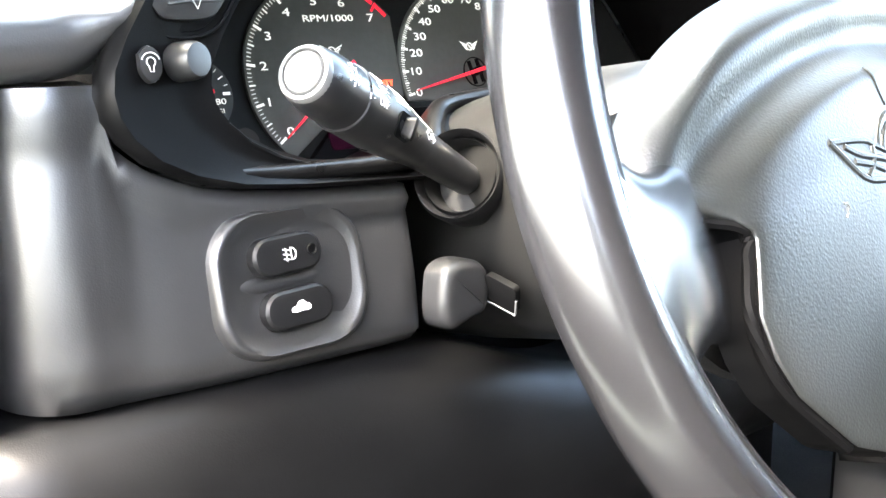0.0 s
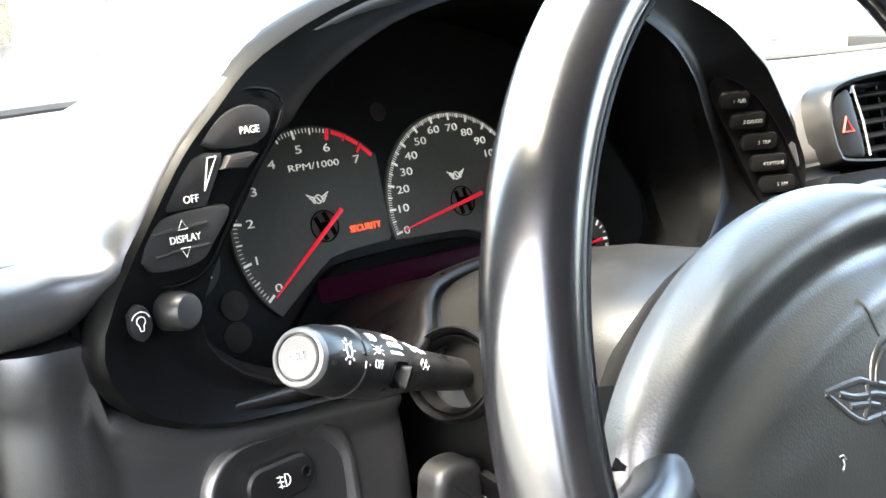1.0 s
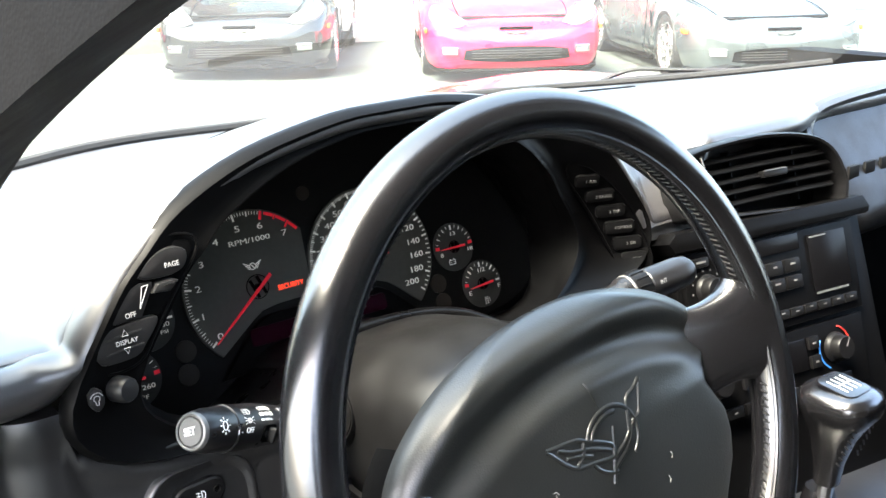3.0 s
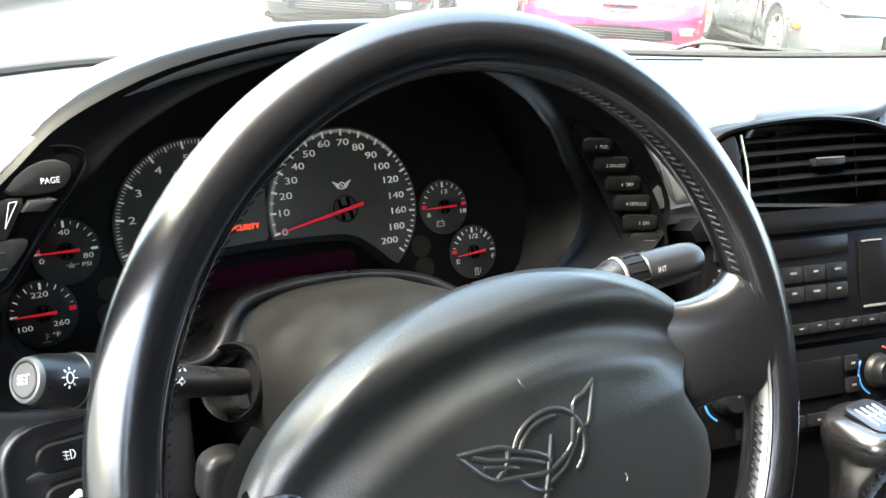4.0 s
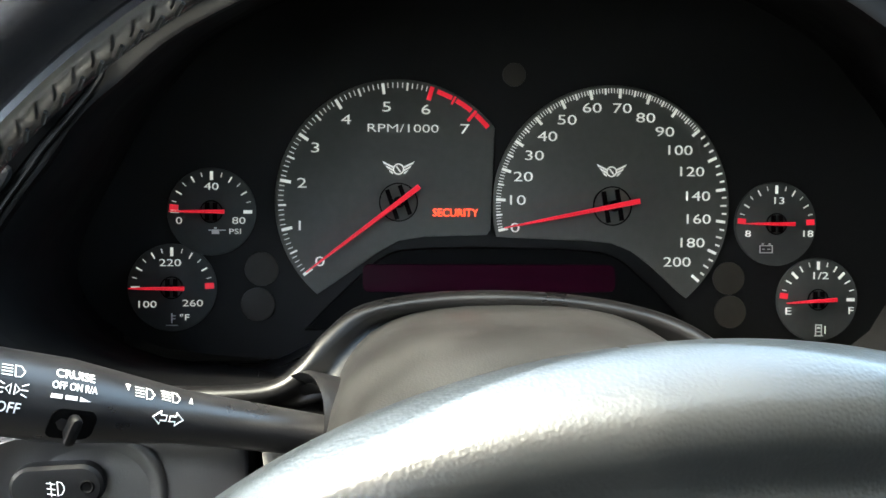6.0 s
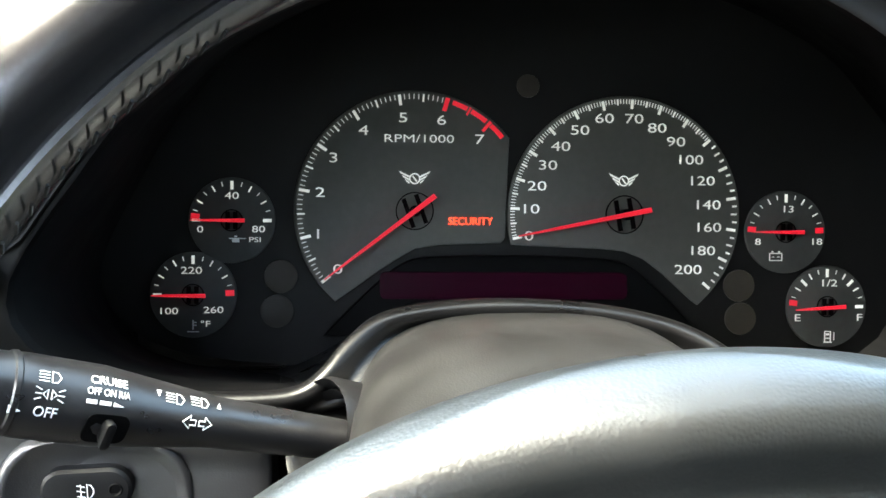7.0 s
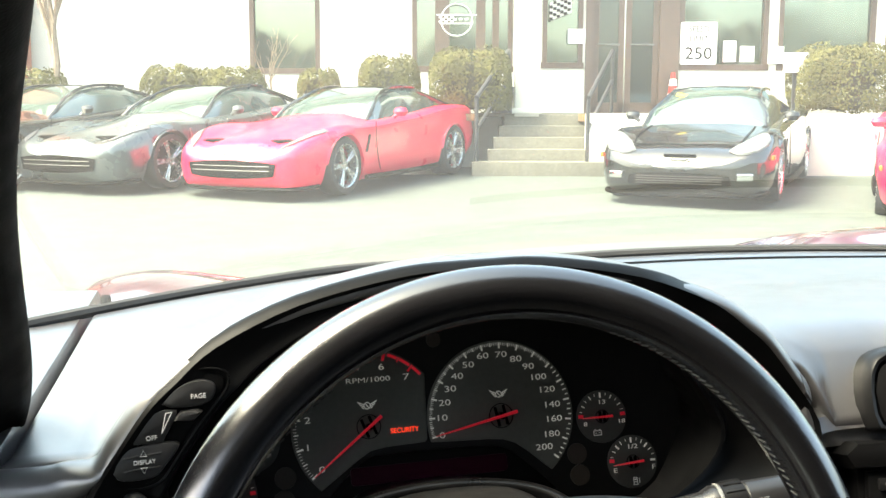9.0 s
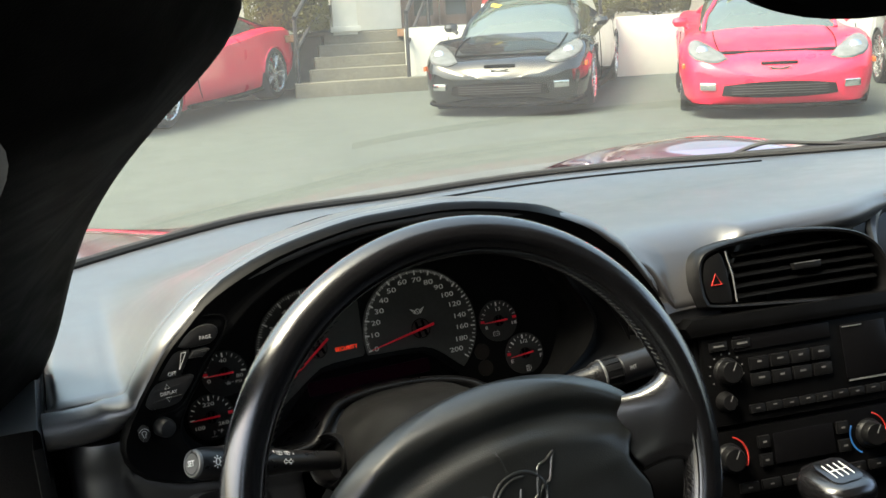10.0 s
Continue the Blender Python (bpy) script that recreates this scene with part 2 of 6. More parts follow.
def plate(outline, thick, bevel=0.0, m=None, seg=2, z=0.0):
    """A flat piece cut to an outline in x, y; its face lies at z + thick."""
    bm = bmesh.new()
    vs = [bm.verts.new((x, y, z)) for x, y in outline]
    f = bm.faces.new(vs)
    got = bmesh.ops.extrude_face_region(bm, geom=[f])
    top = [v for v in got["geom"] if isinstance(v, bmesh.types.BMVert)]
    bmesh.ops.translate(bm, verts=top, vec=(0, 0, thick))
    if bevel:
        tops = set(top)
        bmesh.ops.bevel(bm, geom=[e for e in bm.edges if all(v in tops for v in e.verts)], offset=bevel, segments=seg, profile=0.6, affect="EDGES")
    if m is not None:
        bm.transform(m)
    return bm


def join(*bms):
    out = bmesh.new()
    for b in bms:
        me = bpy.data.meshes.new("tmp")
        b.to_mesh(me)
        out.from_mesh(me)
        bpy.data.meshes.remove(me)
        b.free()
    return out


def rounded(w, h, r, n=6, cx=0.0, cy=0.0):
    pts = []
    for sx, sy, a0 in ((1, 1, 0), (-1, 1, 90), (-1, -1, 180), (1, -1, 270)):
        for k in range(n + 1):
            a = radians(a0 + 90 * k / n)
            pts.append((cx + sx * (w / 2 - r) + r * math.cos(a), cy + sy * (h / 2 - r) + r * math.sin(a)))
    return pts


def circle(r, n=40, cx=0.0, cy=0.0):
    return [(cx + r * math.cos(2 * math.pi * k / n), cy + r * math.sin(2 * math.pi * k / n)) for k in range(n)]


def frame_at(origin, x_axis, y_axis):
    """A pose whose x and y axes lie along those given."""
    x = Vector(x_axis).normalized()
    z = x.cross(Vector(y_axis)).normalized()
    y = z.cross(x)
    m = Matrix((x, y, z)).transposed().to_4x4()
    m.translation = origin
    return m


def words(text, height, m, wide=1.0, thick=0.0003, align="CENTER", bold=0.0):
    """Lettering as a mesh, lying in x, y at m; height is that of capitals."""
    cu = bpy.data.curves.new("words", "FONT")
    cu.body, cu.size, cu.align_x, cu.align_y, cu.extrude, cu.resolution_u = text, height / 0.73, align, "CENTER", thick, 3
    cu.offset = bold * height
    ob = bpy.data.objects.new("words", cu)
    me = bpy.data.meshes.new_from_object(ob)
    bm = bmesh.new()
    bm.from_mesh(me)
    bm.transform(m @ Matrix.Diagonal((wide, 1, 1, 1)))
    bpy.data.objects.remove(ob)
    bpy.data.meshes.remove(me)
    bpy.data.curves.remove(cu)
    return bm


def smooth(a, b, x):
    t = min(1, max(0, (x - a) / (b - a)))
    return t * t * (3 - 2 * t)


def spline(pts, n):
    """Catmull-Rom through the points."""
    P = [np.array(p, float) for p in pts]
    P = [2 * P[0] - P[1]] + P + [2 * P[-1] - P[-2]]
    out = []
    for i in range(1, len(P) - 2):
        for k in range(n):
            t = k / n
            out.append(0.5 * (2 * P[i] + (P[i + 1] - P[i - 1]) * t + (2 * P[i - 1] - 5 * P[i] + 4 * P[i + 1] - P[i + 2]) * t * t + (3 * P[i] - P[i - 1] - 3 * P[i + 1] + P[i + 2]) * t ** 3))
    out.append(P[-2])
    return [tuple(p) for p in out]

# ---- the cabin's large forms ----
MID = -0.042                      # the gauge pod's middle
CAR_MID = 0.27                    # the car's centre line
ARCH = [(0.0, 0.852), (0.05, 0.8505), (0.12, 0.838), (0.173, 0.817), (0.200, 0.796), (0.216, 0.781), (0.235, 0.755), (0.250, 0.733)]


def arch(x):
    d = abs(x - MID)
    return float(np.interp(d, [a for a, _ in ARCH], [z for _, z in ARCH]))


def lip_y(x, z):
    return 0.404 + 0.12 * (z - 0.75) + 0.15 * max(0.0, z - 0.785) + 0.06 * (x + 0.25)


def cowl_y(x):
    return 1.03 - 0.55 * (x - CAR_MID) ** 2


def dash_base(x, y):
    """The dash top away from the hump over the gauges."""
    left = 0.7475 - 0.001 * smooth(0.40, 0.64, y)
    right = 0.776 - 0.045 * smooth(0.45, 0.95, y)
    return left + (right - left) * smooth(-0.12, 0.2, x)


def front_y(x):
    d = abs(x - MID)
    inside = lip_y(x, arch(x))
    outside = 0.402 if x < MID else 0.445 + 0.010 * smooth(0.28, 0.32, x) + 0.03 * smooth(0.45, 0.56, x)
    return inside + (outside - inside) * smooth(0.228, 0.275, d)


# the closed outline of the gauge pod's fascia, x and z
HALF = [(d, z) for d, z in spline(ARCH, 4)] + [(0.2560, 0.721), (0.2575, 0.712), (0.2562, 0.703), (0.2515, 0.6945), (0.2425, 0.686), (0.2285, 0.6790), (0.2080, 0.6735), (0.180, 0.6705), (0.14, 0.668), (0.10, 0.666), (0.05, 0.665), (0.0, 0.665)]
LOOP = [(MID - d, z) for d, z in HALF] + [(MID + d, z) for d, z in reversed(HALF[1:-1])]




# the padded roll that frames the pod and runs on as the edge of the driver's wing, in x and z
def roll_line():
    path, n = [], len(HALF)
    for q in (-1, 1):
        side = []
        for k in range(n):
            d, z = HALF[k]
            if z < 0.739:
                break
            a, b = HALF[max(k - 1, 0)], HALF[k + 1]
            t = Vector((b[0] - a[0], b[1] - a[1])).normalized()
            off = -0.0085 + 0.006 * smooth(0.15, 0.21, d)
            p = Vector((d, z)) + Vector((-t.y, t.x)) * off
            side.append((MID + q * p.x, p.y))
        path = side[::-1] if q < 0 else path + side[1:]
    wing = [(-0.350, 0.7318), (-0.346, 0.7318), (-0.338, 0.7315), (-0.322, 0.7315), (-0.309, 0.7325), (-0.298, 0.7360)]
    return wing + path[::2] + [(MID + 0.2420, 0.728), (MID + 0.2450, 0.715)]


ROLL = spline(roll_line(), 3)


def roll_size(x):
    """Half thickness and half depth of the roll, stouter along the wing."""
    w = smooth(-0.286, -0.306, x)
    return 0.0085 + 0.0060 * w, 0.0200 - 0.0050 * w


def roll_normal(k):
    a, b = ROLL[max(k - 1, 0)], ROLL[min(k + 1, len(ROLL) - 1)]
    t = Vector((b[0] - a[0], b[1] - a[1])).normalized()
    return Vector((-t.y, t.x))


def crest_line():
    """The upper outline of the roll."""
    return [(x + roll_normal(k).x * roll_size(x)[0], z + roll_normal(k).y * roll_size(x)[0]) for k, (x, z) in enumerate(ROLL)]


def hood_roll():
    rows = []
    for k, (x, z) in enumerate(ROLL):
        n, (thick, deep_half) = roll_normal(k), roll_size(x)
        y = lip_y(max(x, -0.30), z) + 0.022
        rows.append([(x + n.x * thick * math.cos(a), y - deep_half * math.sin(a), z + n.y * thick * math.cos(a)) for a in np.linspace(0, 2 * math.pi, 21)[:-1]])
    return cap_ends(grid(rows, False, True))


CREST = crest_line()


def crest(x):
    best = 0.0
    for a, b in zip(CREST, CREST[1:]):
        if min(a[0], b[0]) <= x <= max(a[0], b[0]) and a[0] != b[0]:
            best = max(best, a[1] + (b[1] - a[1]) * (x - a[0]) / (b[0] - a[0]))
    return best


def dash_z(x, y):
    f, c = front_y(x), cowl_y(x)
    v = (y - f) / (c - f)
    b = dash_base(x, y)
    # the nose rolls down between the gauge pod and the middle air vent
    u = min(1.0, max(0.0, (y - f) / 0.075))
    b -= 0.052 * smooth(0.13, 0.19, x) * smooth(0.325, 0.275, x) * (1 - math.sqrt(1 - (1 - u) ** 2))
    lift = max(0.0, crest(x) - b)
    return b + lift * (1 - smooth(0.0, 0.80, v))


def dash_top():
    xs = np.concatenate([np.linspace(-0.347, -0.31, 12), np.linspace(-0.307, -0.296, 12), np.linspace(-0.294, -0.18, 34), np.linspace(-0.175, 0.065, 36), np.linspace(0.07, 0.20, 44), np.linspace(0.2025, 0.34, 40), np.linspace(0.35, 1.02, 38)])
    rows = []
    for x in xs:
        c, r = cowl_y(x), 0.004
        roll = 0.023 * smooth(0.23, 0.20, x)          # room for the padded roll in front
        f = front_y(x) + roll
        r += 0.009 * smooth(0.20, 0.23, x)
        z0 = dash_z(x, f)
        end = 0.030 * smooth(-0.338, -0.347, x)
        row = [(x, f + r * 0.8, z0 - 2.2 * r), (x, f + r * 0.15, z0 - 1.7 * r), (x, f - r * 0.15, z0 - r), (x, f + r * 0.05, z0 - 0.45 * r), (x, f + r * 0.5, z0 - 0.1 * r)]
        for v in np.linspace(0.035, 1.0, 34):
            y = f + v * (c - f)
            row.append((x, y, dash_z(x, y) - end * end * 18))
        row.append((x, c + 0.01, dash_z(x, c) - 0.05))
        rows.append(row)
    return grid(rows)


dashboard = thing("dashboard", "black grained vinyl dashboard with a hump over the gauges", "dashboard")
part("top_pad", dash_top(), DASH, dashboard, sharp=80)
part("hood_roll", hood_roll(), DASH, dashboard, "padded vinyl roll round the gauge pod", sharp=80)

def inset(loop, side, top, bottom):
    """A loop drawn in towards the pod's middle, more so on the passenger's side."""
    out = []
    for x, z in loop:
        d = (x - MID) / 0.255
        h = z - 0.735
        nx = x - side * (1.65 if d > 0 else 1.0) * np.sign(d) * min(1, abs(d) * 1.1)
        nz = z - top * smooth(0.0, 0.1, h) + bottom * smooth(0.0, 0.05, -h)
        out.append((nx, nz))
    return out


def pod_ring(loop, push):
    return [(x, lip_y(x, z) + push * (1 + 4.0 * smooth(0.06, 0.17, x)), z) for x, z in loop]


G_TILT = radians(17.57)
G_V = Vector((0, math.sin(G_TILT), math.cos(G_TILT)))
GAUGE = frame_at(CENTRE, (1, 0, 0), G_V)          # x across, y up the dial plane, z to the driver


def on_dials(u, v, w=0.0):
    return GAUGE @ Vector((u, v, w))


fascia_in = inset(LOOP, 0.047, 0.016, 0.005)
deep = []
for (x, z), (xi, zi) in zip(LOOP, fascia_in):
    d = (x - MID) / 0.255
    u = MID + d * 0.213
    v = (z - 0.671) / (0.852 - 0.671) * 0.198 - 0.094
    deep.append(tuple(on_dials(u, v, 0.006)))
rings = [pod_ring(LOOP, 0.012), pod_ring(LOOP, 0.004), pod_ring(inset(LOOP, 0.004, 0.004, 0.002), 0.0), pod_ring(inset(LOOP, 0.030, 0.010, 0.004), 0.006), pod_ring(inset(LOOP, 0.041, 0.0135, 0.0045), 0.0065), pod_ring(inset(LOOP, 0.0435, 0.0145, 0.0048), 0.0054), pod_ring(inset(LOOP, 0.0455, 0.0155, 0.005), 0.0056), pod_ring(fascia_in, 0.009)]
part("fascia", grid([[tuple(p) for p in r] for r in rings], False, True), FASCIA, dashboard, "smooth black surround of the gauge pod", sharp=50)
mid1 = [tuple(np.array(a) * 0.55 + np.array(b) * 0.45) for a, b in zip(pod_ring(inset(LOOP, 0.050, 0.018, 0.006), 0.02), deep)]
part("pod_wall", grid([pod_ring(fascia_in, 0.009), pod_ring(inset(LOOP, 0.050, 0.018, 0.006), 0.02), mid1, deep], False, True), CAVITY, dashboard, sharp=60)

# the trim between the dash's end and the door pillar
def corner_trim():
    rows = []
    for y in np.linspace(0.40, 0.96, 24):
        rows.append([(-0.3515, y, 0.700), (-0.3515, y, 0.7400), (-0.3535, y, 0.7440)] + [(-0.3535 - 0.20 * s, y, 0.7445 + 0.030 * s * s) for s in np.linspace(0.05, 1, 10)])
    return grid(rows)


part("corner_trim", corner_trim(), DASH, dashboard, sharp=60)

# lower panel with its rounded outer end, and the knee bolster beneath
def pod_floor(x):
    """Height of the pod's lower outline on the driver's side."""
    low = sorted((MID - d, z) for d, z in HALF if z < 0.7125)
    return float(np.interp(x, [a for a, _ in low], [z for _, z in low]))


def lower_panel():
    plan = [(-0.163, 0.412), (-0.163, 0.392), (-0.168, 0.386), (-0.20, 0.386), (-0.24, 0.387), (-0.275, 0.390), (-0.298, 0.393), (-0.312, 0.3935), (-0.322, 0.397), (-0.330, 0.404), (-0.336, 0.416), (-0.339, 0.435), (-0.340, 0.48)]
    rows = []
    for x, y in [(px, py + 0.017) for px, py in spline(plan, 4)]:
        top = pod_floor(x) - 0.0015 if x > -0.298 else 0.716
        bot = 0.594
        col = [(x, y + 0.02, top + 0.001)]
        for k in range(13):
            s = k / 12
            z = top + (bot - top) * s
            edge = 0.006 * (max(0, 1 - s * 14) ** 2 + max(0, 1 - (1 - s) * 14) ** 2)
            col.append((x, y + edge + 0.012 * (s - 0.5) ** 2 - 0.012 * s - 0.009 * smooth(0.17, 0.0, s), z))
        col.append((x, y + 0.02, bot - 0.001))
        rows.append(col)
    return grid(rows)


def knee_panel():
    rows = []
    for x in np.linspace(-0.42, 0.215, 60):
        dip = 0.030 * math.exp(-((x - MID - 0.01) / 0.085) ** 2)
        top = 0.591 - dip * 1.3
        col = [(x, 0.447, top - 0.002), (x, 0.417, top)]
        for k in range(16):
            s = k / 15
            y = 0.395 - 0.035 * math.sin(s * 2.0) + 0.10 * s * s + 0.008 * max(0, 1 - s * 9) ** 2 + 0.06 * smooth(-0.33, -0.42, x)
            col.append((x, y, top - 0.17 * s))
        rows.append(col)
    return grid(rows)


part("lower_panel", lower_panel(), PANEL, dashboard, "grained lower panel with a rounded end", sharp=60)
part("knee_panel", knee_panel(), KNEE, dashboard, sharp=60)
part("end_panel", box((0.012, 0.62, 0.30), (-0.354, 0.72, 0.575), 0.004), CAVITY, dashboard)
part("inner_filler", box((0.66, 0.02, 0.24), (-0.05, 0.50, 0.48)), CAVITY, dashboard)

# ---- steering wheel ----
WHEEL = frame_at((-0.0651, 0.2382, 0.6986), (0.9991, 0.0429, 0), (-0.0143, 0.3334, 0.9427)) @ Matrix.Rotation(radians(6), 4, "Z")
RIM_R, RIM_T = 0.1750, 0.0142
steering_wheel = thing("steering_wheel", "black leather three-spoke steering wheel with laced grips", "steering wheel")


def in_wheel(bm):
    bm.transform(WHEEL)
    return bm


def rim():
    rows = []
    for i in range(160):
        a = 2 * math.pi * i / 160
        row = []
        for k in range(20):
            b = 2 * math.pi * k / 20
            r = RIM_R + RIM_T * math.cos(b)
            row.append((r * math.cos(a), r * math.sin(a), RIM_T * 1.06 * math.sin(b)))
        rows.append(row)
    return in_wheel(grid(rows, True, True))


part("rim", rim(), LEATHER, steering_wheel, "worn glossy black leather rim", sharp=80)
# the sewn seam round the inside of the rim
seam = [((RIM_R - RIM_T * 0.80) * math.cos(a), (RIM_R - RIM_T * 0.80) * math.sin(a), RIM_T * 0.66) for a in np.linspace(0, 2 * math.pi, 161)[:-1]]
part("seam", in_wheel(tube(seam, 0.0013, 6, True)), LEATHER, steering_wheel)


PAD_U, PAD_H = 0.012, -0.038         # the cover sits off the rim's centre and below its plane


def pad_half(v):
    """Half width of the airbag cover at height v."""
    if v > 0.0:
        return 0.136 * max(0.0, 1 - (v / 0.0635) ** 1.6) ** 0.5
    return float(np.interp(-v, [0, 0.006, 0.014, 0.022, 0.032, 0.047, 0.062, 0.077, 0.103, 0.12, 0.13], [0.136, 0.122, 0.107, 0.100, 0.104, 0.111, 0.110, 0.104, 0.082, 0.05, 0.0]))


def pad_height(u, v):
    """Height of the domed cover at u from its own middle."""
    s = min(1.0, abs(u) / max(pad_half(v), 0.001))
    e = max(0.0, 1 - s * s) ** 0.5
    ev = 1 - (max(0.0, v + 0.022) / 0.0857) ** 3 if v > -0.022 else 1 - ((-v - 0.022) / 0.110) ** 3
    rr = math.hypot(u / 1.9, v + 0.045)
    brow = 0.005 * math.exp(-((rr - 0.096) / 0.013) ** 2) - 0.006 * math.exp(-((rr - 0.075) / 0.011) ** 2) + 0.0018 * math.exp(-((rr - 0.062) / 0.006) ** 2)
    keep = smooth(-0.03, 0.01, v) * smooth(0.98, 0.8, s)
    side = 0.0265 * smooth(0.004, -0.022, v)
    return PAD_H + 0.004 + side + (0.030 - side) * max(0.0, e * max(0.0, ev)) ** 0.55 + 0.004 * (1 - abs(u) / 0.134) + brow * keep


def airbag():
    vs = [0.0635 * math.sin(radians(a)) for a in np.linspace(90, 0, 32)] + list(np.linspace(-0.003, -0.130, 44))
    rows = []
    for v in vs:
        h = max(pad_half(v), 0.001)
        us = [h * math.sin(q) for q in np.linspace(-math.pi / 2, math.pi / 2, 61)]
        row = [(u + PAD_U, v, pad_height(u, v)) for u in us]
        rows.append(row)
    return in_wheel(grid(rows))


def airbag_edge(q):
    """The cover's dark side wall, down into the joint round it."""
    rows = []
    for v in np.linspace(0.030, -0.125, 60):
        h = pad_half(v)
        z = pad_height(h, v)
        rows.append([(PAD_U + q * h, v, z), (PAD_U + q * (h - 0.001), v, z - 0.02)])
    return in_wheel(grid(rows))


part("airbag_cover", airbag(), PAD, steering_wheel, "grey-black airbag cover with a sunken emblem", sharp=80)
for q in (-1, 1):
    part("cover_edge", airbag_edge(q), CAVITY, steering_wheel)


def spoke(side, v0, v1, u0, u1):
    """A flat padded arm that rises from under the cover to the rim."""
    rows = []
    for s in np.linspace(0, 1, 18):
        u = u0 + (u1 - u0) * s
        w = 0.074 - 0.016 * math.sin(math.pi * min(1, s * 1.1)) + 0.016 * smooth(0.65, 1.0, s)
        v = v0 + (v1 - v0) * s
        t = 0.011 + 0.003 * s
        drop = -0.032 * (1 - s) ** 1.4
        q = lambda c: math.copysign(abs(c) ** 0.75, c)
        rows.append([(side * u + PAD_U * (1 - s), v + 0.5 * w * q(math.cos(a)), drop + t * q(math.sin(a))) for a in np.linspace(0, 2 * math.pi, 29)[:-1]])
    return in_wheel(cap_ends(grid(rows, False, True)))


part("spoke", spoke(1, -0.012, -0.006, 0.10, 0.172), LEATHER, steering_wheel)
part("spoke", spoke(-1, -0.022, -0.018, 0.10, 0.172), LEATHER, steering_wheel)
lower = spoke(1, -0.0, -0.0, 0.085, 0.172)
lower.transform(WHEEL @ Matrix.Rotation(radians(-90), 4, "Z") @ WHEEL.inverted())
part("spoke", lower, LEATHER, steering_wheel)

# back cover of the hub
hub = lathe([(0.0, -0.045), (0.07, -0.045), (0.095, -0.03), (0.108, -0.01), (0.112, 0.004), (0.0, 0.006)], 40)
hub.transform(Matrix.Translation((PAD_U, -0.02, -0.040)) @ Matrix.Diagonal((1.10, 0.70, 1, 1)))
part("hub_cover", in_wheel(hub), SHROUD, steering_wheel)

# ---- steering column ----
column = thing("steering_column", "grey-black grained plastic column shroud", "steering column")


def shroud():
    rows = []
    axis = Vector((0, 0.985, -0.16)).normalized()
    for s, hw, up, dn in ((0.0, 0.058, 0.036, 0.062), (0.008, 0.066, 0.043, 0.070), (0.05, 0.069, 0.048, 0.078), (0.10, 0.070, 0.050, 0.083), (0.15, 0.069, 0.046, 0.086), (0.22, 0.066, 0.034, 0.086), (0.30, 0.062, 0.02, 0.08)):
        c = Vector((-0.0645, 0.277, 0.680)) + axis * s
        row = []
        for k in range(40):
            a = 2 * math.pi * k / 40
            ca, sa2 = math.cos(a), math.sin(a)
            q = lambda t: math.copysign(abs(t) ** 0.72, t)
            row.append((c.x + hw * q(ca), c.y, c.z + (up if sa2 > 0 else dn) * q(sa2)))
        rows.append(row)
    return cap_ends(grid(rows, False, True))


part("shroud", shroud(), SHROUD, column, sharp=60)

# ---- instrument cluster ----
cluster = thing("instrument_cluster", "black gauge cluster with six grey dials and red needles", "instrument cluster")


def dial_bm(bm, w=0.0):
    bm.transform(GAUGE @ Matrix.Translation((0, 0, w)))
    return bm


part("face_plate", dial_bm(plate([(MID + (x - MID) / 0.255 * 0.215, (z - 0.671) / 0.181 * 0.20 - 0.09) for x, z in LOOP], 0.004), -0.004), PLATE, cluster, "matt black plate behind the dials")
TACH, SPEED = (-0.1047, -0.0157), (0.0017, -0.0167)


def arc_pts(c, r, a0, a1, n=40):
    return [(c[0] + r * math.cos(radians(a0 + (a1 - a0) * k / n)), c[1] + r * math.sin(radians(a0 + (a1 - a0) * k / n))) for k in range(n + 1)]


def tick(c, ang, r0, r1, w, z=0.0022, t=0.0003):
    a = radians(ang)
    m = Matrix.Translation((c[0], c[1], z)) @ Matrix.Rotation(a, 4, "Z")
    return box((r1 - r0, w, t), ((r0 + r1) / 2, 0, 0), m=m)


def needle_bm(c, ang, tip, tail, w, z=0.008):
    a = radians(ang)
    m = Matrix.Translation((c[0], c[1], z)) @ Matrix.Rotation(a, 4, "Z")
    return plate([(-tail, -w), (-tail, w), (tip * 0.6, w * 0.62), (tip, w * 0.25), (tip, -w * 0.25), (tip * 0.6, -w * 0.62)], 0.0018, 0.0005, m)


def hub_bm(c, r, ang):
    m = Matrix.Translation((c[0], c[1], 0.002))
    bars = [box((0.0022, r * 1.65, 0.0012), (s * r * 0.36, 0, 0.0012), m=m @ Matrix.Rotation(radians(ang), 4, "Z")) for s in (-1, 1)]
    ring = [box((0.0006, r * 0.22, 0.0006), (r, 0, 0.0006), m=m @ Matrix.Rotation(2 * math.pi * k / 28, 4, "Z")) for k in range(28)]
    cap = lathe([(0.0, 0.0), (r * 0.30, 0.0), (r * 0.30, 0.006), (r * 0.25, 0.0066), (0, 0.0066)], 20, m)
    return join(*bars, *ring, cap)


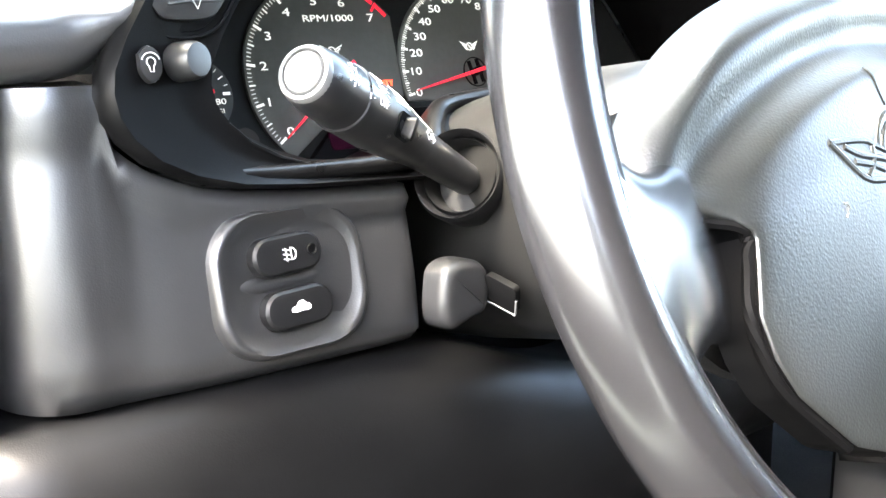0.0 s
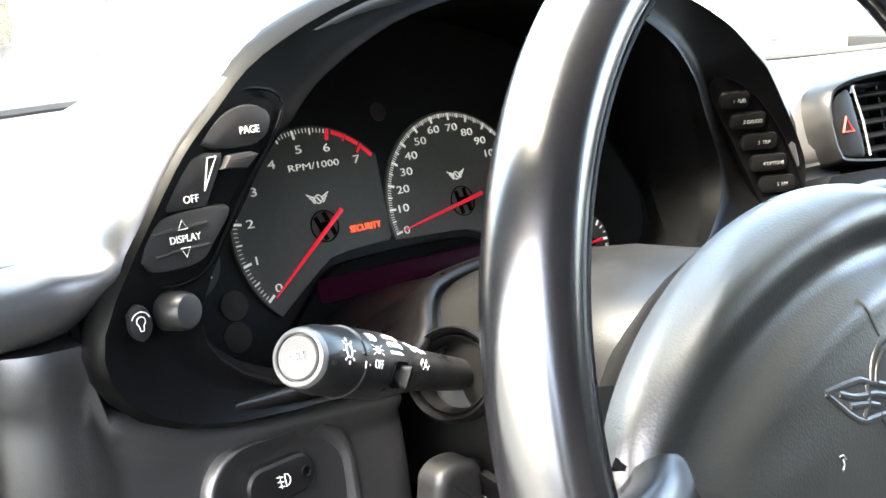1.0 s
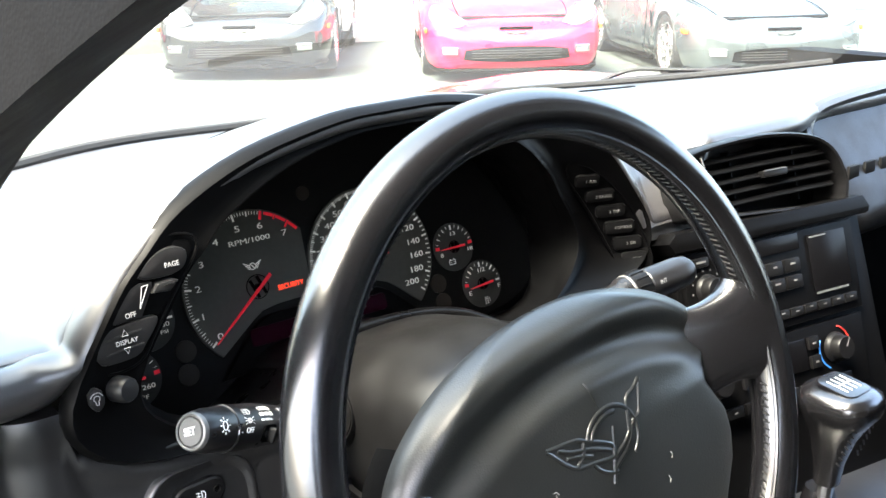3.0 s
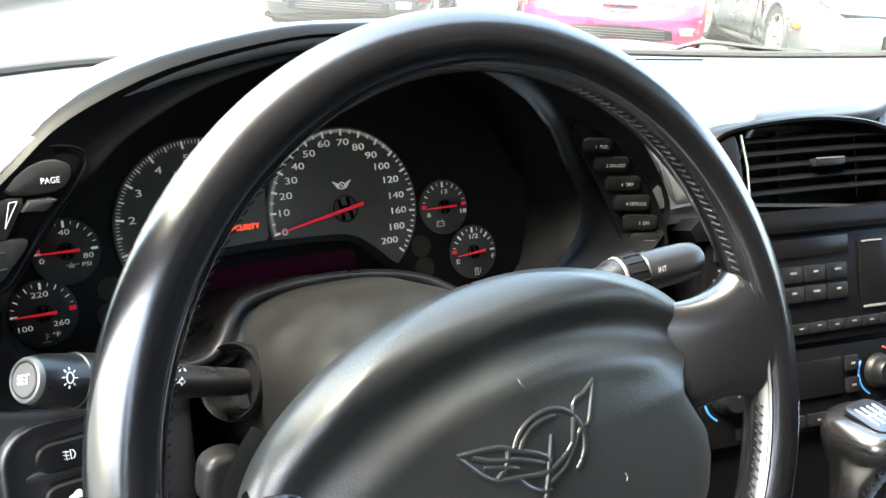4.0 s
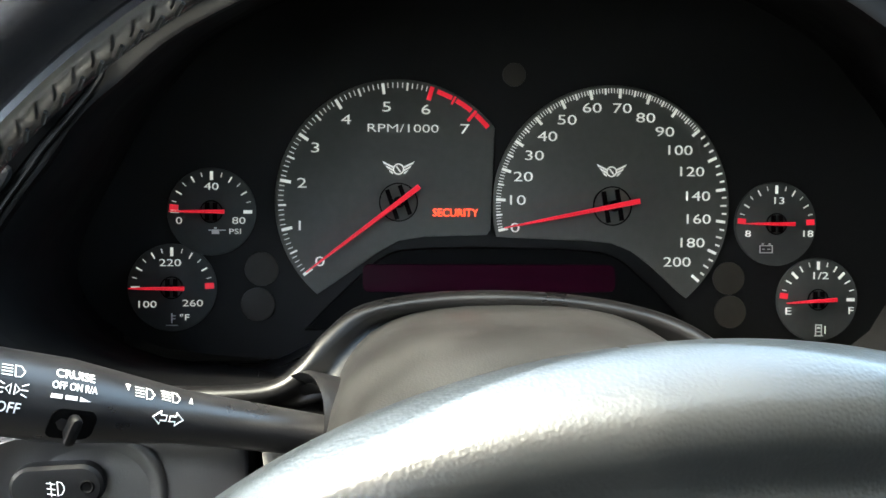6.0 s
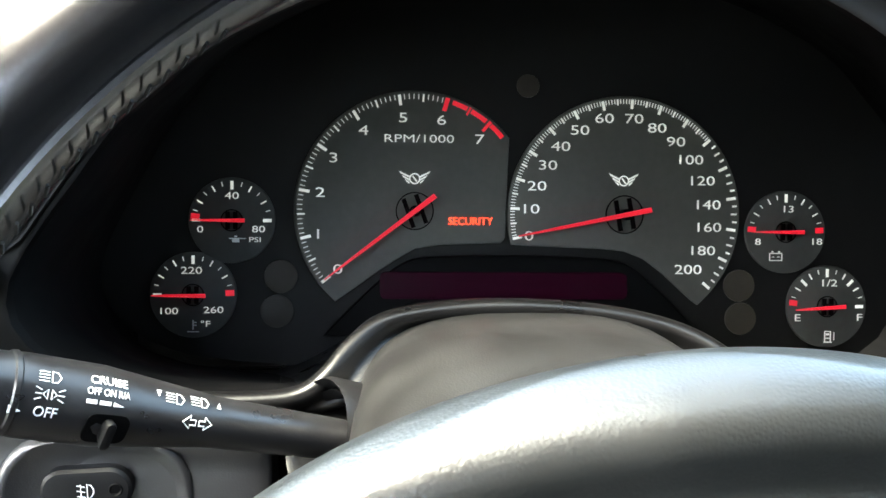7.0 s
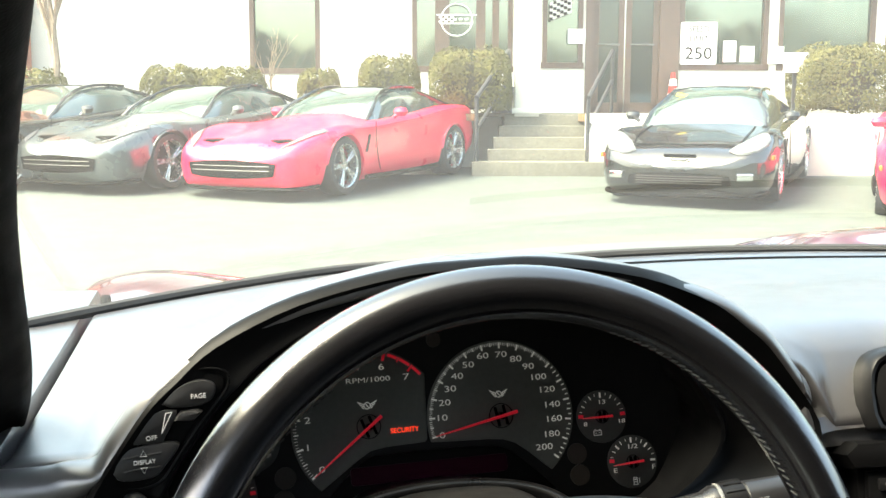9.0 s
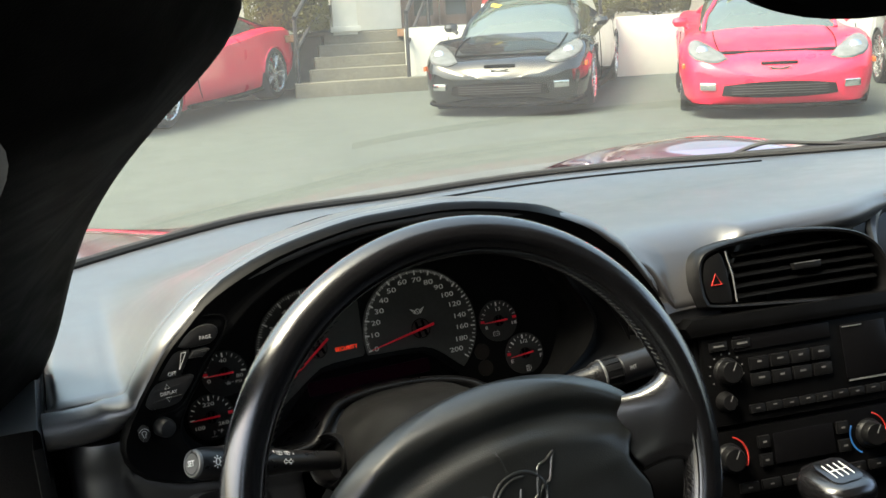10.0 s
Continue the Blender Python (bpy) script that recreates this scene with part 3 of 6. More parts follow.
def emblem(c, s):
    """A small winged mark as a plain shape."""
    wing = lambda q: join(*[plate([(q * 0.34 * s, (0.16 - 0.20 * k) * s), (q * (1.05 - 0.20 * k) * s, (0.50 - 0.27 * k) * s), (q * (0.96 - 0.20 * k) * s, (0.33 - 0.27 * k) * s), (q * 0.36 * s, (0.04 - 0.20 * k) * s)][::q], 0.0003) for k in range(3)])
    ringm = tube([(0.33 * s * math.cos(a), -0.02 * s + 0.33 * s * math.sin(a), 0) for a in np.linspace(0, 2 * math.pi, 25)[:-1]], 0.045 * s, 6, True)
    vee = plate([(-0.20 * s, 0.16 * s), (-0.10 * s, 0.18 * s), (0.20 * s, -0.20 * s), (0.10 * s, -0.24 * s)], 0.0003)
    bm = join(wing(1), wing(-1), ringm, vee)
    bm.transform(Matrix.Translation((c[0], c[1], 0.0022)))
    return bm


def put_words(text, c, h, wide, parent, mat=DIAL_PRINT_GLOW, name="numeral", z=0.0022):
    stroke = -0.004 if name == "numeral" else -0.006
    part(name, dial_bm(words(text, h, Matrix.Translation((c[0], c[1], z)), wide, 0.0002, bold=stroke)), mat, parent, smooth=False)


# tachometer
tach_face = arc_pts(TACH, 0.0600, 229, 38, 60) + [(-0.0592, -0.029), (-0.0612, -0.0315), (-0.0915, -0.0325), (-0.1045, -0.0345), (-0.1145, -0.0405)]
tachometer = part("tachometer", dial_bm(plate(tach_face, 0.002, 0.0006)), DIAL, cluster, "grey dial with a red band")
tv = lambda v: 217.9 - 24.0 * v
ticks = [tick(TACH, tv(k), 0.0530, 0.0583, 0.0015) for k in range(0, 6)]
ticks += [tick(TACH, tv(k + 0.5), 0.0545, 0.0583, 0.0009) for k in range(0, 6)]
ticks += [tick(TACH, tv(k / 10), 0.0558, 0.0583, 0.0004) for k in range(0, 60) if k % 5]
part("dial_scale", dial_bm(join(*ticks)), DIAL_PRINT_GLOW, tachometer, smooth=False)
band = [plate(arc_pts(TACH, 0.0585, tv(a), tv(b), 8) + arc_pts(TACH, 0.0562, tv(b), tv(a), 8), 0.0003, z=0.0021) for a, b in ((6.12, 6.45), (6.55, 6.92), (7.05, 7.4))]
band += [tick(TACH, tv(6), 0.0520, 0.0588, 0.0022), tick(TACH, tv(6.5), 0.0545, 0.0588, 0.0010), tick(TACH, tv(7), 0.0525, 0.0588, 0.0016)]
part("red_band", dial_bm(join(*band)), RED, tachometer, smooth=False)
for k, at in enumerate(((-0.1428, -0.0451), (-0.1526, -0.0277), (-0.1516, -0.0070), (-0.1451, 0.0102), (-0.1303, 0.0240), (-0.1107, 0.0305), (-0.0916, 0.0295), (-0.0725, 0.0202))):
    put_words(str(k), at, 0.0050, 1.55, tachometer)
put_words("RPM/1000", (-0.1028, 0.0202), 0.0041, 1.52, tachometer, name="lettering")
put_words("SECURITY", (-0.0767, -0.0208), 0.0040, 0.93, tachometer, AMBER, "warning_light")
part("emblem", dial_bm(emblem((-0.1048, 0.0006), 0.0075)), DIAL_PRINT_GLOW, tachometer, smooth=False)
part("hub", dial_bm(hub_bm(TACH, 0.0092, 20)), CAVITY, tachometer)
part("needle", dial_bm(needle_bm(TACH, 217.5, 0.0560, 0.0125, 0.0013)), RED, tachometer)

# speedometer
speed_face = arc_pts(SPEED, 0.0600, 195, -50, 70) + [(0.036, -0.0595), (0.022, -0.0467), (0.012, -0.0392), (0.002, -0.0354), (-0.010, -0.0342), (-0.050, -0.0327)]
speedometer = part("speedometer", dial_bm(plate(speed_face, 0.002, 0.0006)), DIAL, cluster, "grey dial numbered to 200")
sv = lambda v: 192.4 - 1.512 * v if v <= 100 else 41.2 - 0.812 * (v - 100)
ticks = [tick(SPEED, sv(v), 0.0536, 0.0583, 0.0014) for v in list(range(0, 101, 10)) + [120, 140, 160, 180, 200]]
ticks += [tick(SPEED, sv(v), 0.0553, 0.0583, 0.0009) for v in list(range(5, 100, 10)) + [110, 130, 150, 170, 190]]
ticks += [tick(SPEED, sv(v), 0.0560, 0.0583, 0.0004) for v in range(1, 100) if v % 5]
ticks += [tick(SPEED, sv(v), 0.0562, 0.0585, 0.0009) for v in range(105, 200, 10)]
part("dial_scale", dial_bm(join(*ticks)), DIAL_PRINT_GLOW, speedometer, smooth=False)
SPEED_AT = {0: (-0.0470, -0.0280), 10: (-0.0466, -0.0144), 20: (-0.0432, -0.0028), 30: (-0.0378, 0.0077), 40: (-0.0312, 0.0172), 50: (-0.0216, 0.0255), 60: (-0.0091, 0.0316), 70: (0.0061, 0.0316), 80: (0.0181, 0.0271), 90: (0.0279, 0.0203), 100: (0.0352, 0.0112), 120: (0.0414, 0.0006), 140: (0.0446, -0.0116), 160: (0.0451, -0.0231), 180: (0.0421, -0.0350), 200: (0.0351, -0.0447)}
for v, at in SPEED_AT.items():
    put_words(str(v), at, 0.0050, 1.50 if v < 100 else 1.42, speedometer)
part("emblem", dial_bm(emblem((0.0012, 0.0005), 0.0072)), DIAL_PRINT_GLOW, speedometer, smooth=False)
part("hub", dial_bm(hub_bm(SPEED, 0.0095, 10)), CAVITY, speedometer)
part("needle", dial_bm(needle_bm(SPEED, 191.5, 0.0560, 0.0125, 0.0013)), RED, speedometer)


def small_gauge(name, label, c, marks, letters, red_at, lit):
    g = part(name, dial_bm(plate(circle(0.0212, 48, *c), 0.002, 0.0006)), SMALL_DIAL, cluster, label)
    majors = [tick(c, a, 0.0152 if w > 0.0015 else 0.0162 if w > 0.0008 else 0.0172, 0.0194, w * 0.68) for a, w in marks]
    part("dial_scale", dial_bm(join(*majors)), DIAL_PRINT_GLOW, g, smooth=False)
    for text, du, dv, h in letters:
        put_words(text, (c[0] + du, c[1] + dv), h, 1.45, g)
    part("hub", dial_bm(hub_bm(c, 0.0052, 0)), CAVITY, g)
    part("needle", dial_bm(needle_bm(c, lit, 0.0190, 0.0070, 0.0010)), RED, g)
    if red_at:
        for a in red_at:
            part("red_mark", dial_bm(tick(c, a, 0.0158, 0.0200, 0.0028)), RED, g, smooth=False)
    return g


fine = [(a, 0.0006) for a in range(15, 180, 15)]
wide7 = [(90, 0.0022), (180, 0.0020), (0, 0.0024), (30, 0.0010), (60, 0.0010), (120, 0.0010), (150, 0.0010)]
oil = small_gauge("oil_gauge", "small oil pressure dial", (-0.1948, -0.0210), wide7 + fine, [("40", 0, 0.0120, 0.0036), ("0", -0.0154, -0.0046, 0.0034), ("80", 0.0130, -0.0044, 0.0034), ("PSI", 0.0113, -0.0096, 0.0026)], [174], 180)
temp = small_gauge("temperature_gauge", "small coolant temperature dial", (-0.2136, -0.0578), wide7[:2] + wide7[3:] + fine, [("220", -0.0008, 0.0119, 0.0036), ("100", -0.0121, -0.0082, 0.0034), ("260", 0.0099, -0.0076, 0.0034), ("°F", 0.0060, -0.0145, 0.0030)], [3], 180)
volt = small_gauge("voltmeter", "small battery voltage dial", (0.0860, -0.0250), wide7[:1] + wide7[3:] + fine, [("13", 0.0010, 0.0116, 0.0036), ("8", -0.0145, -0.0052, 0.0034), ("18", 0.0163, -0.0050, 0.0034)], [176, 3], 180)
fuel = small_gauge("fuel_gauge", "small fuel dial", (0.1085, -0.0633), wide7[:1] + wide7[2:] + [(45, 0.0020), (135, 0.0020)] + fine, [("1/2", 0.0008, 0.0120, 0.0038), ("E", -0.0155, -0.0060, 0.0038), ("F", 0.0175, -0.0058, 0.0038)], [174], 184)


def icon_plates(rects, c, z=0.0022):
    return dial_bm(join(*[box((w, h, 0.0003), (c[0] + x, c[1] + y, z)) for x, y, w, h in rects]))


part("battery_icon", icon_plates([(0, 0.0018, 0.0064, 0.0005), (0, -0.0018, 0.0064, 0.0005), (-0.0032, 0, 0.0005, 0.0040), (0.0032, 0, 0.0005, 0.0040), (-0.0018, 0.0026, 0.0010, 0.0008), (0.0018, 0.0026, 0.0010, 0.0008), (-0.0014, 0, 0.0014, 0.0004), (0.0014, 0, 0.0014, 0.0004)], (0.0810, -0.0378)), WHITE, volt, smooth=False)
part("pump_icon", icon_plates([(-0.0012, 0, 0.0034, 0.0005), (-0.0027, 0.001, 0.0005, 0.0052), (0.0003, 0.001, 0.0005, 0.0052), (-0.0012, 0.0035, 0.0034, 0.0005), (-0.0012, -0.0020, 0.0044, 0.0006), (0.0022, 0.001, 0.0005, 0.0040), (-0.0012, 0.0020, 0.0018, 0.0010)], (0.1104, -0.0797)), WHITE, fuel, smooth=False)
part("oil_icon", icon_plates([(0, 0, 0.0036, 0.0022), (0.0034, 0.0008, 0.0030, 0.0005), (-0.0026, 0.0008, 0.0014, 0.0005), (0, 0.0018, 0.0014, 0.0008)], (-0.1929, -0.0307)), WHITE, oil, smooth=False)
part("thermometer_icon", icon_plates([(0, 0.0010, 0.0006, 0.0048), (0.0010, 0.0022, 0.0014, 0.0005), (0.0010, 0.0008, 0.0014, 0.0005), (0, -0.0024, 0.0056, 0.0005)], (-0.2136, -0.0736)), WHITE, temp, smooth=False)
for u, v in ((-0.1709, -0.0487), (-0.1728, -0.0660), (0.0624, -0.0527), (0.0634, -0.0697), (-0.0479, 0.0477)):
    part("blank_lens", dial_bm(plate(circle(0.0082 if v < 0 else 0.0058, 32, u, v), 0.0012, 0.0004)), LENS, cluster)

# message window under the two large dials, in its black arch
arch_line = [(-0.150, -0.078), (-0.138, -0.0655), (-0.124, -0.0520), (-0.112, -0.0425), (-0.098, -0.0385), (-0.052, -0.0375), (-0.010, -0.0390), (0.004, -0.0430), (0.016, -0.0525), (0.030, -0.0655), (0.042, -0.078)]
part("window_bezel", dial_bm(plate(spline(arch_line, 4), 0.006, 0.0025), 0.0015), CAVITY, cluster)
message = part("message_window", dial_bm(plate(rounded(0.124, 0.0135, 0.003, 4, -0.0600, -0.0525), 0.002, 0.0006), 0.0068), WINE, cluster, "dark wine-red message window")

# the glossy lip along the pod's floor, which rises in a ridged arch over the column
LIP = [(-0.276, 0.404, 0.690), (-0.262, 0.402, 0.684), (-0.240, 0.402, 0.681), (-0.200, 0.402, 0.680), (-0.168, 0.402, 0.680), (-0.153, 0.404, 0.6815), (-0.144, 0.409, 0.687), (-0.136, 0.418, 0.6935), (-0.122, 0.429, 0.7000), (-0.095, 0.435, 0.7025), (-0.065, 0.436, 0.7030), (-0.035, 0.435, 0.7010), (-0.012, 0.432, 0.6975), (0.004, 0.426, 0.6935), (0.016, 0.418, 0.6880), (0.028, 0.410, 0.682), (0.046, 0.406, 0.680), (0.090, 0.407, 0.680), (0.150, 0.412, 0.682)]


def pod_lip():
    rows = []
    for x, y, z in spline(LIP, 5):
        over = smooth(0.112, 0.080, abs(x + 0.062))          # 1 over the column, 0 along the flat floor
        to = Vector((-0.062 - x, 0, 0.640 - z)).normalized().lerp(Vector((0, 0, -1)), 1 - over).normalized()
        p = Vector((x, y, z))
        back = Vector((x - 0.02 * over * (x + 0.062) / 0.08, 0.545, 0.622 + 0.026 * over))
        prof = [(0.0015, -0.006), (0.0, -0.003), (-0.0002, 0.0), (0.0006, 0.0022), (0.0024, 0.0034), (0.0050, 0.0030)]
        ridge = [(0.0085, 0.0), (0.0110, -0.0006), (0.0125, 0.0014), (0.0150, 0.0034), (0.0175, 0.0030), (0.0200, 0.0), (0.0240, -0.008), (0.0300, -0.045)]
        plain = [(0.0072, 0.0016), (0.0082, -0.001), (0.0088, -0.004), (0.0092, -0.008), (0.0094, -0.012), (0.0096, -0.016), (0.0098, -0.020), (0.0100, -0.024)]
        prof += [(a * over + c * (1 - over), b * over + d * (1 - over)) for (a, b), (c, d) in zip(ridge, plain)]
        rows.append([tuple(back), tuple(back.lerp(p, 0.5) - Vector((0, 0, 0.004))), tuple(back.lerp(p, 0.85) - Vector((0, 0, 0.002)))] + [tuple(p + to * a + Vector((0, -b, 0))) for a, b in prof])
    return grid(rows)


part("pod_lip", pod_lip(), ARCH_BLACK, dashboard, "glossy black lip under the gauges", sharp=70)

# ---- controls on the pod's fascia ----
FX, FZ = -0.25, 0.75
FASC = frame_at((FX + 0.0027, lip_y(FX, FZ) + 0.0065, FZ + 0.0012), (1, 0.06, 0), (0, 0.12, 1))


def fplate(outline, thick, bevel=0.0008, push=0.0, base=None):
    return plate([((x - FX) * 1.0018, (z - FZ) * 1.0072) for x, z in outline], thick, bevel, (base or FASC) @ Matrix.Translation((0, 0, push)))


def fwords(text, x, z, h, wide=1.0, w=0.0):
    return words(text, h, FASC @ Matrix.Translation(((x - FX) * 1.0018, (z - FZ) * 1.0072, w)), wide, 0.0002)


def around(pts, n=4):
    return [(p[0], p[1]) for p in spline(pts + [pts[0]], n)[:-1]]


display_panel = thing("head_up_display_panel", "black button panel with white lettering in the gauge pod", "button panel")
part("panel_well", fplate(around([(-0.283, 0.741), (-0.270, 0.763), (-0.246, 0.787), (-0.228, 0.796), (-0.213, 0.794), (-0.2135, 0.785), (-0.232, 0.764), (-0.245, 0.748), (-0.256, 0.735), (-0.272, 0.733)]), 0.0022, 0.001, -0.001), CAVITY, display_panel)
part("well_rim", tube([tuple(FASC @ Vector(((x - FX) * 1.0018, (z - FZ) * 1.0072, 0.0016))) for x, z in around([(-0.285, 0.740), (-0.272, 0.764), (-0.248, 0.789), (-0.229, 0.799), (-0.211, 0.797), (-0.2105, 0.786), (-0.229, 0.764), (-0.242, 0.747), (-0.254, 0.733), (-0.273, 0.731)])], 0.0008, 6, True), FASCIA, display_panel)
page = part("page_button", fplate(around([(-0.2500, 0.7805), (-0.2390, 0.7900), (-0.2265, 0.7935), (-0.2175, 0.7900), (-0.2185, 0.7825), (-0.226, 0.7780), (-0.242, 0.7780)]), 0.0054, 0.0018), KEYCAP, display_panel)
part("lettering", fwords("PAGE", -0.2275, 0.7838, 0.0030, 0.92, 0.0057), PRINT, page, smooth=False)
wedge = part("dimmer_block", fplate([(-0.2700, 0.7598), (-0.2665, 0.7645), (-0.2545, 0.7760), (-0.2480, 0.7775), (-0.2405, 0.7768), (-0.2408, 0.7735), (-0.2500, 0.7578), (-0.2670, 0.7578)], 0.0052, 0.0014), KEYCAP, display_panel)
part("lettering", fwords("OFF", -0.2563, 0.7613, 0.0030, 0.92, 0.0055), PRINT, wedge, smooth=False)
tri_pts = [(-0.2472, 0.7755), (-0.2435, 0.7757), (-0.2502, 0.7635)]
lines = []
for (xa, za), (xb, zb) in zip(tri_pts, tri_pts[1:] + tri_pts[:1]):
    pa, pb = [FASC @ Vector(((x - FX) * 1.0018, (z - FZ) * 1.0072, 0.0055)) for x, z in ((xa, za), (xb, zb))]
    lines.append(tube([pa, pb], 0.00028, 5))
part("wedge_mark", join(*lines), PRINT, wedge, smooth=False)
part("slider", fplate([(-0.2425, 0.7705), (-0.2385, 0.7755), (-0.2285, 0.7757), (-0.2255, 0.7745), (-0.2315, 0.7695)], 0.0082, 0.002), KEYCAP, display_panel)
part("slider_slot", fplate([(-0.2495, 0.7590), (-0.2430, 0.7690), (-0.2385, 0.7690), (-0.2450, 0.7590)], 0.0015, 0.0), CAVITY, display_panel)
rocker = part("display_rocker", fplate(around([(-0.2800, 0.7420), (-0.2780, 0.7492), (-0.2700, 0.7562), (-0.2470, 0.7580), (-0.2405, 0.7550), (-0.2490, 0.7440), (-0.2565, 0.7375), (-0.2745, 0.7370)]), 0.0056, 0.0020), KEYCAP, display_panel)
part("lettering", fwords("DISPLAY", -0.2612, 0.7475, 0.0028, 0.90, 0.0059), PRINT, rocker, smooth=False)
for z, q in ((0.7527, 1), (0.7426, -1)):
    pts = [FASC @ Vector(((x - FX) * 1.0018, (zz - FZ) * 1.0072, 0.0059)) for x, zz in ((-0.2635, z - q * 0.0016), (-0.2598, z - q * 0.0016), (-0.2616, z + q * 0.0018))]
    part("arrow_mark", tube(pts, 0.0003, 5, True), PRINT, rocker, smooth=False)

for za, zb in ((0.7505, 0.7520), (0.7425, 0.7440)):
    part("rib", tube([FASC @ Vector(((x - FX) * 1.0018, (z - FZ) * 1.0072, 0.0054)) for x, z in ((-0.2735, za), (-0.2650, (za + zb) / 2 + 0.0003), (-0.2515, zb))], 0.0007, 6), KEYCAP, rocker)
DIM = FASC @ Matrix.Translation((0.0018, -0.0022, 0))
dimmer = thing("dimmer_knob", "black push knob beside a lamp symbol", "knob")
part("well", fplate(circle(0.0092, 32, -0.2720, 0.7245), 0.001, 0.0, -0.001, DIM), CAVITY, dimmer)
km = DIM @ Matrix.Translation(((-0.2715 - FX) * 1.0018, (0.7240 - FZ) * 1.0072, 0)) @ Matrix.Rotation(radians(18), 4, "Y")
part("knob", lathe([(0.0075, 0.0), (0.0075, 0.007), (0.0070, 0.0098), (0.0062, 0.0112), (0.0050, 0.0114), (0.0, 0.0114)], 32, km), KEYCAP, dimmer)
bezel = part("symbol_plate", fplate(around([(-0.2900, 0.7270), (-0.2860, 0.7300), (-0.2820, 0.7270), (-0.2815, 0.7205), (-0.2855, 0.7165), (-0.2895, 0.7205)]), 0.0072, 0.0008, 0.0, DIM), KEYCAP, dimmer)
bulb = [(-0.2858 + 0.0017 * math.cos(a), 0.7240 + 0.0017 * math.sin(a)) for a in np.linspace(-1.0, 4.1, 16)] + [(-0.2864, 0.7205), (-0.2851, 0.7205)]
part("lamp_mark", tube([DIM @ Vector(((x - FX) * 1.0018, (z - FZ) * 1.0072, 0.0075)) for x, z in bulb], 0.00022, 5, True), PRINT, bezel, smooth=False)
dash_arc = [DIM @ Vector(((-0.2858 + 0.0036 * math.cos(a) - FX) * 1.0018, (0.7238 + 0.0036 * math.sin(a) - FZ) * 1.0072, 0.0075)) for a in np.linspace(0.3, 2.8, 12)]
part("arc_mark", tube(dash_arc, 0.00022, 5), PRINT, bezel, smooth=False)

# trip computer keys on the passenger's side of the pod
TRIP_KEYS = [("1  FUEL", 0.148, 0.446, 0.7640, 0.024), ("2 GAUGES", 0.161, 0.444, 0.7495, 0.029), ("3  TRIP", 0.172, 0.442, 0.7345, 0.030), ("4 OPTIONS", 0.180, 0.439, 0.7195, 0.031), ("5  E/M", 0.187, 0.436, 0.7045, 0.030), ("RESET", 0.191, 0.432, 0.6905, 0.026)]
trip_panel = thing("trip_computer_panel", "column of six black lettered keys in the gauge pod", "button panel")
across = Vector((0.90, -0.47, 0.03)).normalized()


def trip_well():
    rows = []
    mids = [Vector((0.133, 0.4480, 0.779)), Vector((0.139, 0.4470, 0.774))] + [Vector(k[1:4]) for k in TRIP_KEYS] + [Vector((0.193, 0.4290, 0.6800))]
    for mid, half in zip(mids, (0.004, 0.010, 0.0155, 0.0175, 0.0180, 0.0180, 0.0175, 0.0165, 0.0130)):
        out = across.cross(Vector((0, 0.15, 1))).normalized()
        rows.append([tuple(mid + across * half * u + out * h) for u, h in ((-1.10, -0.002), (-1.06, 0.0026), (-1.0, 0.0028), (-0.95, 0.0006), (-0.5, 0.0004), (0.0, 0.0004), (0.5, 0.0004), (0.95, 0.0006), (1.0, 0.0028), (1.06, 0.0026), (1.10, -0.002))])
    return grid(rows)


part("panel_well", trip_well(), FASCIA, trip_panel)
for k, (text, x, y, z, wide) in enumerate(TRIP_KEYS):
    nxt, prv = TRIP_KEYS[min(k + 1, 5)], TRIP_KEYS[max(k - 1, 0)]
    m = frame_at((x, y, z), across, Vector(prv[1:4]) - Vector(nxt[1:4]))
    key = part("key", plate(rounded(wide * 0.88, 0.0118, 0.0040, 4), 0.0044, 0.0022, m @ Matrix.Translation((0, 0, -0.001))), SHADED_KEY, trip_panel)
    part("lettering", words(text, 0.0026, m @ Matrix.Translation((0.0030, -0.0004, 0.0036)), 0.85, 0.0002), GREY_PRINT, key, smooth=False)

# ---- lamp switches in the lower panel ----
SW = frame_at((-0.2275, 0.3985, 0.6330), (1, 0.03, 0), (0, 0.20, 1))
switch_panel = thing("switch_panel", "rounded black bezel with fog lamp and trunk switches", "switch")


def swel(bm, w):
    bm.transform(SW @ Matrix.Translation((0, 0, w)))
    return bm


def switch_bezel():
    outer, inner = rounded(0.072, 0.062, 0.022, 8), rounded(0.054, 0.046, 0.017, 8)
    ring = lambda pts, w, k=1.0: [(x * k, y * k, w) for x, y in pts]
    return swel(grid([ring(outer, -0.008, 1.02), ring(outer, 0.0), ring(outer, 0.0035, 0.975), ring(outer, 0.0045, 0.93), ring(outer, 0.0035, 0.88), ring(inner, 0.0006), ring(inner, 0.0002, 0.6), ring(inner, 0.0002, 0.05)], False, True), 0.0)


